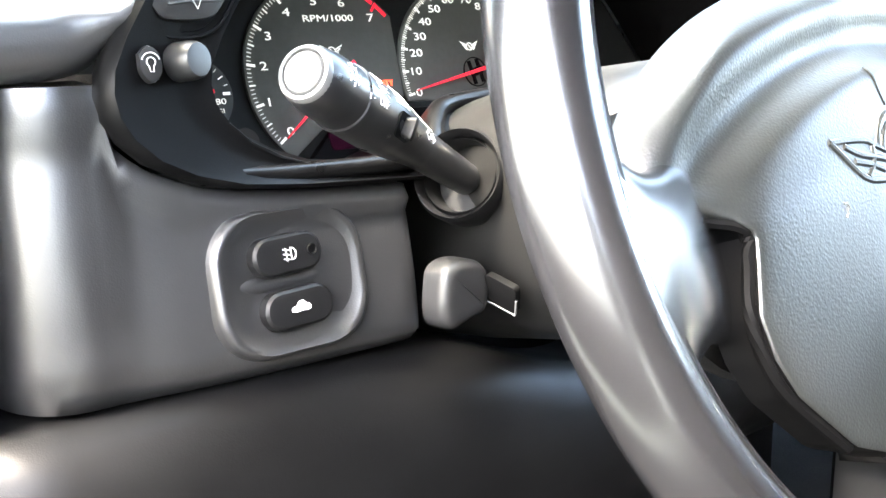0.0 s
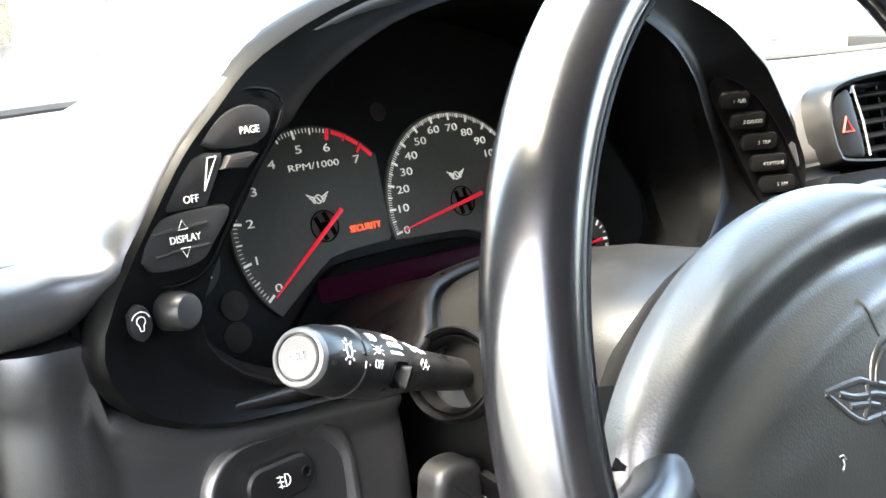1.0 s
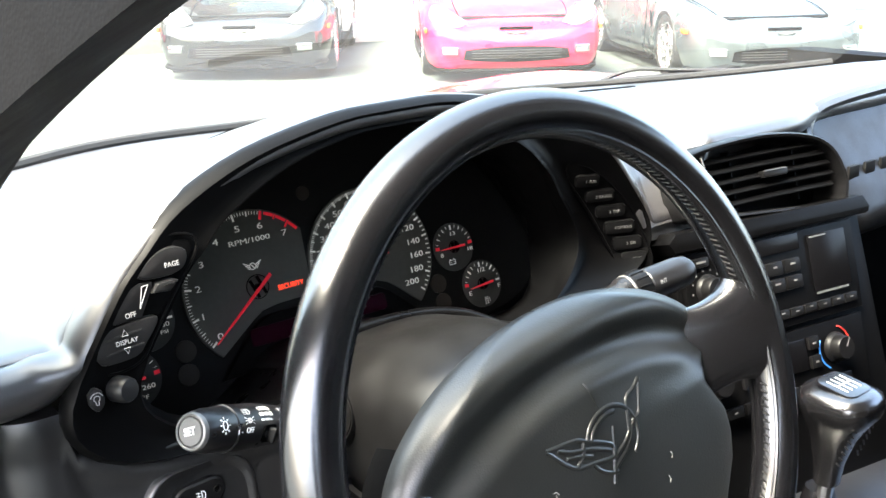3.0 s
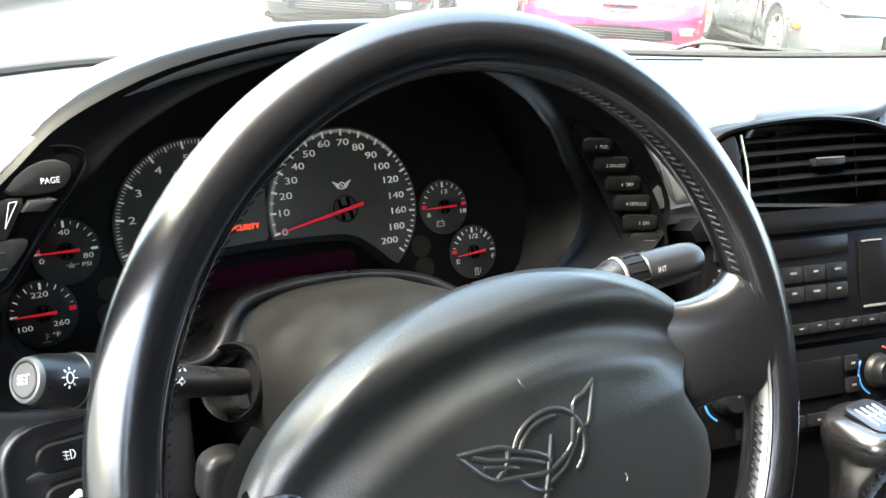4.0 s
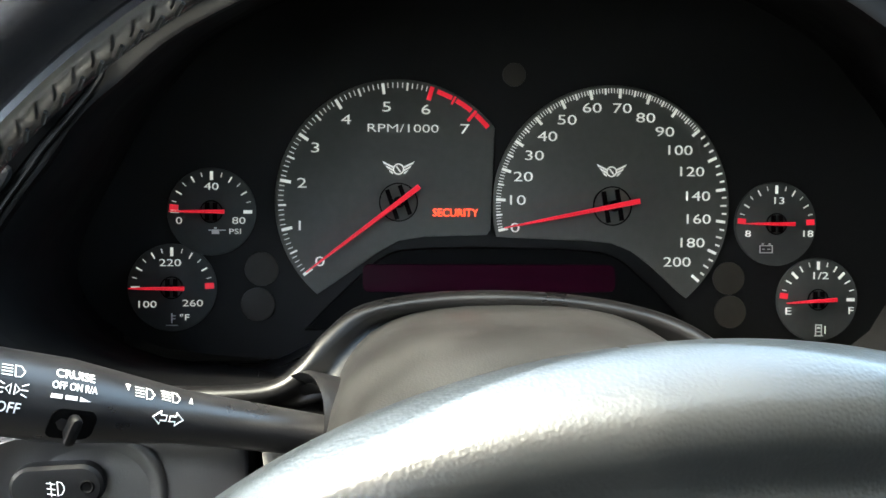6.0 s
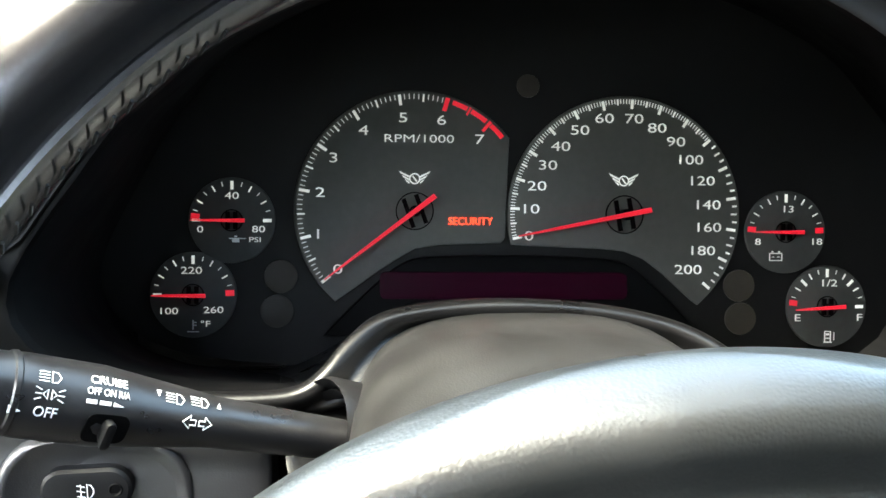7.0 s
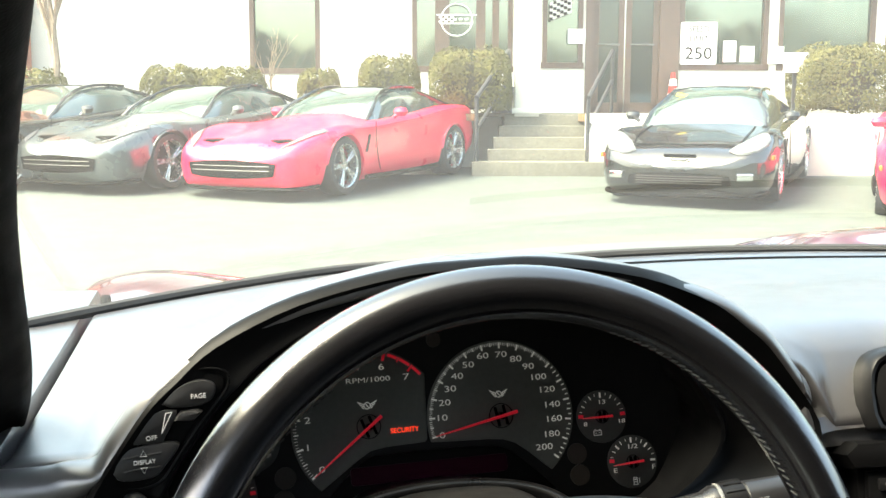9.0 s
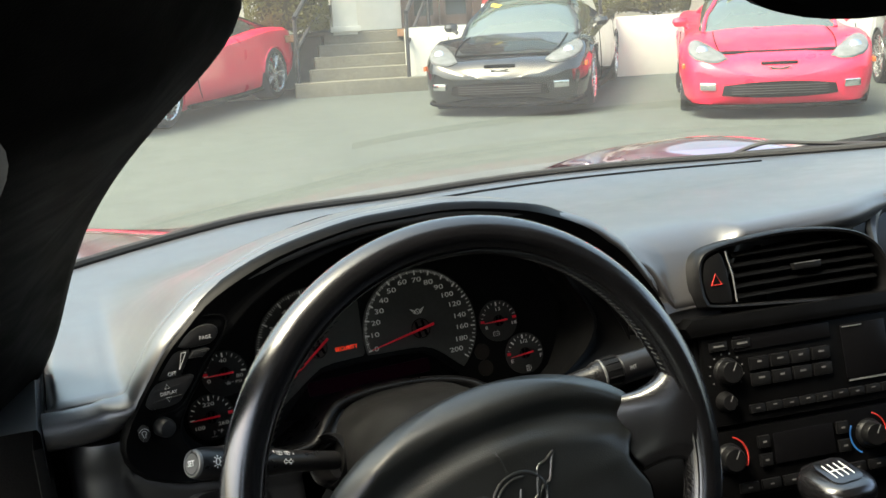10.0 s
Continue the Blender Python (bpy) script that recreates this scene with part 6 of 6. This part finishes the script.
for k in range(5):
    z0 = 0.7225 + 0.0098 * k
    pts = [tuple(STACK @ Vector((*sp(x, z0 + 0.018 * ((x - 0.30) / 0.15) * 0.10 - 0.10 * (x - 0.36) ** 2), -0.004))) for x in np.linspace(0.288, 0.447 - 0.003 * abs(k - 1) ** 1.5, 14)]
    part("slat", tube(pts, 0.0015, 6, flat=3.0, up=(0, 1, 0.3)), FASCIA, air_vent)
for x in (0.325, 0.405):
    part("vane", sbox(x, 0.741, 0.0016, 0.056, 0.010, -0.020, 0.0), FASCIA, air_vent)
tab = part("tab", sbox(0.366, 0.7425, 0.030, 0.0065, 0.008, -0.004, 0.0012), BUTTON, air_vent)
part("tab_edge", sbox(0.366, 0.7455, 0.029, 0.0009, 0.001, 0.0034, 0.0), SATIN, tab)
part("divider", tube([tuple(STACK @ Vector((*sp(x, z), 0.004))) for x, z in ((0.2790, 0.766), (0.2835, 0.742), (0.2840, 0.7175))], 0.0009, 6), SATIN, air_vent)
haz = part("hazard_switch", splate(around([(0.2510, 0.7420), (0.2560, 0.7580), (0.2660, 0.7640), (0.2750, 0.7640), (0.2790, 0.7420), (0.2800, 0.7190), (0.2700, 0.7180), (0.2560, 0.7210)], 3), 0.010, 0.003, -0.006), BUTTON, air_vent)
hp = [tuple(STACK @ Vector((*sp(0.2650 + dx, 0.7405 + dz), 0.0046))) for dx, dz in ((-0.0055, -0.0045), (0.0055, -0.0045), (0, 0.0055))]
part("triangle_mark", tube(hp, 0.0010, 5, True), HAZARD_RED, haz, smooth=False)

radio = thing("car_radio", "black car radio with knobs, keys and a dark screen", "radio")
part("front", splate([(0.234, 0.606), (0.240, 0.688), (0.452, 0.688), (0.450, 0.606)], 0.006, 0.0015, -0.002), FASCIA, radio)
part("display", sbox(0.325, 0.6790, 0.105, 0.0150, 0.002, 0.004), SCREEN, radio)
part("screen", sbox(0.414, 0.6560, 0.050, 0.054, 0.002, 0.004), SCREEN, radio)
part("tape_lip", sbox(0.412, 0.6285, 0.042, 0.0016, 0.0016, 0.005, 0.0), SATIN, radio)
part("maker_bar", sbox(0.402, 0.6795, 0.022, 0.0014, 0.0004, 0.0062, 0.0), SATIN, radio)
for i in range(4):
    for j in range(2):
        key = part("key", sbox(0.296 + 0.0225 * i, 0.6590 - 0.0150 * j, 0.0200, 0.0125, 0.005, 0.003, 0.0014), BUTTON, radio)
        part("mark", sbox(0.296 + 0.0225 * i, 0.6605 - 0.0150 * j, 0.0045 + 0.002 * ((i + j) % 2), 0.0018, 0.0003, 0.0082, 0.0), GREY_PRINT, key, smooth=False)
for i in range(9):
    key = part("key", sbox(0.2880 + 0.0182 * i, 0.6175, 0.0165, 0.0085, 0.004, 0.003, 0.0012), BUTTON, radio)
    part("mark", sbox(0.2880 + 0.0182 * i, 0.6180 + 0.001 * (i % 2), 0.0042, 0.0012, 0.0003, 0.0072, 0.0), GREY_PRINT, key, smooth=False)
for x in (0.256, 0.281):
    key = part("key", sbox(x, 0.6790, 0.019, 0.0085, 0.004, 0.003, 0.0012), BUTTON, radio)
    part("mark", sbox(x, 0.6795, 0.011, 0.0018, 0.0003, 0.0072, 0.0), GREY_PRINT, key, smooth=False)


def knob(parent, x, z, r, h, name="knob", pointer=True):
    m = STACK @ Matrix.Translation((*sp(x, z), 0.003))
    kb = part(name, lathe([(r * 1.15, 0.0), (r * 1.1, 0.003), (r * 0.95, 0.005), (r * 0.88, h * 0.9), (r * 0.8, h), (0.0, h)], 28, m), BUTTON, parent)
    if pointer:
        part("pointer", box((0.0012, r * 0.7, 0.0006), (0, r * 0.45, h), 0.0, m @ Matrix.Rotation(radians(-30), 4, "Z")), GREY_PRINT, kb, smooth=False)


knob(radio, 0.262, 0.6550, 0.0125, 0.014)
knob(radio, 0.256, 0.6280, 0.0090, 0.012)
for a in range(10):
    q = radians(-40 + a * 28)
    part("volume_mark", sbox(0.262 + 0.0180 * math.cos(q), 0.655 + 0.0180 * math.sin(q) / 1.05, 0.0016, 0.0016, 0.0003, 0.0042, 0.0), GREY_PRINT, radio, smooth=False)

climate = thing("climate_controls", "black climate panel with two dials and a dark display", "climate control")
part("front", splate([(0.226, 0.538), (0.232, 0.601), (0.448, 0.601), (0.446, 0.538)], 0.005, 0.0015, -0.003), FASCIA, climate)
part("display", sbox(0.333, 0.5780, 0.066, 0.030, 0.002, 0.003), SCREEN, climate)
for x in (0.252, 0.405):
    knob(climate, x, 0.5760, 0.0130, 0.014, "dial")
    for mat, a0, a1 in ((BLUE, 150, 240), (HAZARD_RED, -30, 70)):
        band_pts = [tuple(STACK @ Vector((sp(x, 0.576)[0] + 0.0205 * math.cos(radians(a)), sp(x, 0.576)[1] + 0.0205 * math.sin(radians(a)), 0.0026))) for a in np.linspace(a0, a1, 14)]
        part("temperature_band", tube(band_pts, 0.0009, 6), mat, climate, smooth=False)
for x in (0.290, 0.376):
    for z in (0.586, 0.569):
        key = part("key", sbox(x, z, 0.013, 0.0120, 0.004, 0.002, 0.0012), BUTTON, climate)
        part("mark", sbox(x, z, 0.004, 0.0018, 0.0003, 0.0062, 0.0), GREY_PRINT, key, smooth=False)
for k in range(7):
    key = part("key", sbox(0.268 + 0.0235 * k, 0.5470, 0.0200, 0.0100, 0.004, 0.002, 0.0012), BUTTON, climate)
    part("mark", sbox(0.268 + 0.0235 * k, 0.5470, 0.004, 0.0014, 0.0003, 0.0062, 0.0), GREY_PRINT, key, smooth=False)

# ---- shifter and console ----
console = solo("centre_console", join(box((0.22, 0.62, 0.20), (0.345, 0.02, 0.30), 0.02), box((0.24, 0.22, 0.10), (0.35, 0.30, 0.40), 0.015)), PANEL, "dark grey centre console under the shifter", "console")
shifter = thing("gear_shifter", "black leather shift knob with a white shift pattern on top", "shifter")


def shift_knob():
    rows = []
    for z, w, d, dy in ((0.0, 0.010, 0.010, 0.0), (0.02, 0.012, 0.012, 0.0), (0.045, 0.016, 0.018, -0.002), (0.062, 0.024, 0.026, -0.004), (0.072, 0.029, 0.031, -0.006), (0.082, 0.030, 0.032, -0.006), (0.089, 0.027, 0.030, -0.006), (0.092, 0.020, 0.022, -0.006)):
        q = lambda t: math.copysign(abs(t) ** 0.7, t)
        rows.append([(0.291 + w * q(math.cos(a)), 0.292 + dy + d * q(math.sin(a)), 0.497 + z) for a in np.linspace(0, 2 * math.pi, 25)[:-1]])
    return cap_ends(grid(rows, False, True))


part("knob", shift_knob(), LEATHER, shifter, sharp=60)
SK = frame_at((0.291, 0.286, 0.5895), (1, 0, 0), (0, 1, 0.12))
cap = part("cap", plate(rounded(0.034, 0.036, 0.009, 5), 0.003, 0.0012, SK), LEATHER, shifter, "glossy cap with a white shift pattern")
part("shift_pattern", join(*[box((0.0009, 0.020, 0.0003), (x, 0, 0.0032), m=SK) for x in (-0.0096, -0.0032, 0.0032, 0.0096)], box((0.020, 0.0009, 0.0003), (0, 0, 0.0032), m=SK)), WHITE, cap, smooth=False)
part("stitching", join(*[tube([(0.291 + 0.027 * q, 0.262 + 0.002 * k, 0.57 - 0.006 * k), (0.291 + 0.024 * q, 0.260 + 0.002 * k, 0.567 - 0.006 * k)], 0.0009, 5) for k in range(8) for q in (-0.6, 0.6)]), STITCH, shifter)
part("lever", tube([(0.291, 0.292, 0.50), (0.296, 0.30, 0.44)], 0.007, 10), CHROME, shifter)
part("boot", lathe([(0.012, 0.10), (0.016, 0.085), (0.014, 0.07), (0.030, 0.05), (0.028, 0.035), (0.055, 0.0)], 20, Matrix.Translation((0.298, 0.302, 0.385))), LEATHER, shifter)

# ---- passenger side ----
def airbag_panel():
    rows = []
    for x in np.linspace(0.486, 1.02, 36):
        k = smooth(0.486, 0.56, x)
        rows.append([(x, 0.478 + 0.012 * k, 0.748 + 0.012 * k), (x, 0.474, 0.735), (x, 0.470 - 0.01 * k, 0.715), (x, 0.462 - 0.02 * k, 0.69), (x, 0.452 - 0.025 * k, 0.665), (x, 0.44 - 0.02 * k, 0.645), (x, 0.435, 0.632), (x, 0.45, 0.625), (x, 0.49, 0.62)])
    return grid(rows)


part("passenger_panel", airbag_panel(), SHROUD, dashboard, "grey-black passenger airbag panel", sharp=70)
part("brow", tube(spline([(0.505, 0.468, 0.712), (0.512, 0.480, 0.740), (0.530, 0.488, 0.760), (0.57, 0.490, 0.770), (0.70, 0.490, 0.775), (1.0, 0.490, 0.775)], 6), 0.009, 10), DASH, dashboard)
for k in range(8):
    part("embossed_bar", box((0.020, 0.004, 0.016), (0.560 + 0.032 * k, 0.4475, 0.7005), 0.0015), SHROUD, dashboard)
part("lower_filler", box((0.56, 0.05, 0.40), (0.76, 0.52, 0.43)), CAVITY, dashboard)

# ---- details on the wheel ----
def on_pad(pts, lift=0.0):
    return [tuple(WHEEL @ Vector((u, v, pad_height(u - PAD_U, v) + lift))) for u, v in pts]


ring_c = (0.0165, -0.0180)
strokes = [[(ring_c[0] + 0.0215 * math.cos(a), ring_c[1] + 0.0185 * math.sin(a)) for a in np.linspace(-0.9, 2.7, 24)], [(ring_c[0] + 0.0215 * math.cos(a), ring_c[1] + 0.0185 * math.sin(a)) for a in np.linspace(3.4, 4.5, 10)]]
strokes += [[(ring_c[0] + 0.0180 * math.cos(a), ring_c[1] + 0.0150 * math.sin(a)) for a in np.linspace(1.2, 2.8, 12)]]
strokes += [[(-0.0325, -0.0031), (-0.0123, -0.0062), (-0.0046, -0.0100), (0.0133, -0.0200), (0.0118, -0.0269), (-0.0043, -0.0235), (-0.0188, -0.0192), (-0.0325, -0.0031)], [(0.0521, 0.0047), (0.0440, 0.0004), (0.0358, -0.0026), (0.0300, -0.0199), (0.0134, -0.0276)], [(0.0521, 0.0047), (0.0461, -0.0071), (0.0423, -0.0140), (0.0363, -0.0155), (0.0250, -0.0273), (0.0110, -0.0330)], [(0.0189, -0.0112), (0.0130, -0.0260), (0.0066, -0.0411)], [(0.0358, -0.0026), (0.0330, -0.0110), (0.0300, -0.0199)]]
strokes += [[(-0.0250, -0.0062), (-0.0162, -0.0112), (-0.0025, -0.0155), (0.0110, -0.0225)], [(-0.0212, -0.0128), (-0.0100, -0.0165), (-0.0032, -0.0199)], [(-0.0060, -0.0085), (-0.0090, -0.0160), (-0.0150, -0.0200)]]
part("emblem", join(*[tube(on_pad(spline(o, 3), -0.0010), 0.0018, 10) for o in strokes]), PAD, steering_wheel, "embossed emblem in the cover's own colour")
part("crease", tube(on_pad(spline([(0.0088, 0.0193), (0.0105, 0.011), (0.0122, 0.0027)], 4), 0.0), 0.0006, 5), PAD, steering_wheel)
JOINT = [(-0.119, 0.010), (-0.107, -0.007), (-0.094, -0.015), (-0.088, -0.022), (-0.092, -0.032), (-0.099, -0.047), (-0.098, -0.062), (-0.092, -0.077), (-0.070, -0.103)]
for q in (1, -1):
    part("cover_joint", tube(on_pad([(PAD_U + q * (u - PAD_U) * 1.005, v) for u, v in spline(JOINT, 4)], -0.003), 0.0024, 8), CAVITY, steering_wheel)


for u, v, da in ((-0.038, -0.030, 0.5), (-0.034, -0.0275, 2.0), (0.050, -0.062, 0.9), (0.058, -0.050, 1.0)):
    part("scuff", tube(on_pad([(u, v), (u + 0.0022 * math.cos(da), v + 0.0022 * math.sin(da)), (u + 0.0040 * math.cos(da + 0.5), v + 0.0040 * math.sin(da + 0.5))], 0.0), 0.00035, 5), SCUFF, steering_wheel, "pale scuff in the vinyl")


def laces(a0, a1, n):
    """Stitches down the inside of the grips, each a short bar leaning across the seam."""
    out = []
    for k in range(n):
        a = radians(a0 + (a1 - a0) * k / (n - 1))
        p = []
        for s, zz in ((-1, 0.0020), (0, 0.0), (1, -0.0020)):
            r = RIM_R - RIM_T * 1.0 - 0.0007
            p.append((r * math.cos(a + s * 0.007), r * math.sin(a + s * 0.007), zz + 0.004))
        out.append(tube(p, 0.00045, 5))
    return in_wheel(join(*out))


part("lacing", laces(8, 62, 34), STITCH, steering_wheel)["kind"] = "stuff"
part("lacing", laces(172, 118, 34), STITCH, steering_wheel)["kind"] = "stuff"
part("lacing", laces(-16, -55, 24), STITCH, steering_wheel)["kind"] = "stuff"
part("lacing", laces(196, 235, 24), STITCH, steering_wheel)["kind"] = "stuff"

# ---- rear-view mirror and wipers ----
mirror = thing("rear_view_mirror", "black rear-view mirror hanging from the windshield", "mirror")
part("shell", lathe([(0.0, -0.012), (0.030, -0.012), (0.036, -0.004), (0.036, 0.006), (0.028, 0.020), (0.0, 0.026)], 30, Matrix.Translation((0.215, 0.19, 1.030)) @ Matrix.Rotation(radians(-80), 4, "X") @ Matrix.Diagonal((3.3, 1.0, 1.0, 1))), CAVITY, mirror)
part("stem", tube([(0.235, 0.21, 1.06), (0.24, 0.27, 1.11)], 0.010, 8), CAVITY, mirror)
wp = thing("windshield_wiper", "black wiper arm and blade at the windshield's foot", "wiper")
part("arm", tube(spline([(x, cowl_y(x) + 0.040, z) for x, z in ((0.712, 0.733), (0.735, 0.742), (0.765, 0.748), (0.83, 0.743), (0.92, 0.739), (1.00, 0.737))], 5), 0.0035, 6), RUBBER, wp)
part("blade", tube(spline([(x, cowl_y(x) + 0.034, z) for x, z in ((0.66, 0.732), (0.80, 0.737), (0.90, 0.735), (1.01, 0.734))], 5), 0.0028, 6), RUBBER, wp)
# defroster slot along the foot of the glass
part("defroster_slot", tube([(x, cowl_y(x) - 0.045, dash_z(x, cowl_y(x) - 0.045) + 0.0005) for x in np.linspace(0.10, 0.70, 40)], 0.005, 6, flat=0.25), CAVITY, dashboard)

# ---- the car's shell: glass, pillar, roof, door, floor ----
windshield = thing("windshield", "tinted laminated windshield with a thin dark edge", "windshield")


def screen_rows(n, push=0.0):
    rows = []
    for s in np.linspace(0, 1, 16):
        row = []
        for x in np.linspace(-0.47, 1.01, 40):
            yb = cowl_y(x) + 0.03
            yt = 0.19 - 0.22 * (x - CAR_MID) ** 2
            z = 0.745 + (1.16 - 0.745) * s + 0.03 * math.sin(math.pi * s)
            row.append((x, yb + (yt - yb) * s + push, z + push * 0.6))
        rows.append(row)
    return rows


pane = part("pane", grid(screen_rows(16)), WINDSHIELD, windshield)
pane.visible_shadow = False


def cowl_strip():
    return tube([(x, cowl_y(x) + 0.012, dash_z(x, cowl_y(x)) + 0.002) for x in np.linspace(-0.46, 1.0, 60)], 0.006, 8)


part("cowl_seal", cowl_strip(), RUBBER, windshield)

pillar = thing("windshield_pillar", "dark trimmed windshield pillar with a soft padded edge", "pillar", kind="structure")


PILLAR = [(-0.45, 0.715, 0.637), (-0.383, 0.615, 0.679), (-0.329, 0.527, 0.732), (-0.31, 0.46, 0.801), (-0.324, 0.39, 0.877), (-0.312, 0.272, 0.957), (-0.222, 0.121, 1.006), (-0.239, 0.048, 1.043)]


def pillar_sheet():
    """The padded inner edge sweeps up and back from the end of the cowl; the trim widens outwards from it."""
    k = len(PILLAR) - 1
    line = [sum(math.comb(k, i) * s ** i * (1 - s) ** (k - i) * np.array(p) for i, p in enumerate(PILLAR)) for s in np.linspace(0, 1, 44)]
    line += [line[-1] + np.array((-0.015, -0.083, 0.040)) * j for j in (1, 2, 3)]
    out, low, r = np.array((-0.98, -0.17, -0.05)), np.array((0.13, -0.86, -0.45)), 0.016
    rows = []
    for e in line:
        row = [e + out * 0.10 - low * 0.05, e + out * 0.05 - low * 0.045]
        for j in range(9):
            q = radians(80 - j * 20)
            row.append(e + out * (r - r * math.cos(q)) - low * (r * math.sin(q)))
        row += [e + out * 0.05 + low * 0.05, e + out * 0.10 + low * 0.07]
        rows.append(row)
    return grid(rows, False, True)


part("trim", pillar_sheet(), TRIM, pillar, sharp=60)

shell_mat = CLOTH
# roof and header are unseen; height and edges set to shape the sunlight
solo("roof_lining", box((1.44, 1.25, 0.03), (CAR_MID, -0.47, 1.140), 0.01), CLOTH, "unseen dark cloth roof lining, set to limit the sun inside", "roof", kind="structure")
solo("roof_header", box((1.26, 0.12, 0.05), (CAR_MID, 0.17, 1.150), 0.015), TRIM, "dark trimmed header over the windshield", "roof", kind="structure")
solo("cabin_floor", box((1.6, 2.2, 0.03), (CAR_MID, -0.1, 0.22)), CARPET, "black carpeted cabin floor", "floor", kind="structure")
# unseen rear wall, carried up to the roof to keep light out
solo("rear_light_block", box((1.6, 0.04, 0.92), (CAR_MID, -1.05, 0.66)), CARPET, "unseen black rear wall that blocks light from behind", "wall", kind="structure")
# unseen panels added on both sides to cut the light reaching the cabin
for name, x in (("side_light_block_near", -0.60), ("side_light_block_far", 1.07)):
    solo(name, box((0.05, 0.68, 0.62), (x, -0.72, 0.85), 0.01), CARPET, "unseen dark side wall that blocks light from the rear sides", "wall", kind="structure")
solo("door_far", box((0.05, 1.9, 0.52), (1.06, -0.1, 0.50)), TRIM, "black passenger door panel", "door", kind="structure")
solo("footwell_wall", box((1.6, 0.03, 0.5), (CAR_MID, 0.98, 0.47)), CARPET, "black carpeted footwell wall", "wall", kind="structure")
solo("door_near", box((0.05, 1.7, 0.36), (-0.62, 0.05, 0.40), 0.01), TRIM, "black driver door panel beside the dashboard", "door", kind="structure")

# the car's own hood
def hood_sheet():
    rows = []
    for x in np.linspace(-0.52, 1.06, 50):
        row = []
        for y in np.linspace(0.0, 1.0, 40):
            yy = cowl_y(x) + 0.045 + y * (2.15 - cowl_y(x))
            side = abs(x - CAR_MID)
            bulge = 0.048 * math.exp(-((side - 0.62) / 0.16) ** 2) * smooth(0.0, 0.35, y) * smooth(1.05, 0.5, y)
            z = 0.712 - 0.13 * y - 0.16 * y * y + bulge - 0.10 * smooth(0.66, 0.80, side)
            row.append((x, yy, z))
        rows.append(row)
    return grid(rows)


solo("hood", hood_sheet(), HOOD_PAINT, "glossy red hood with rounded fenders below the windshield", "car hood")
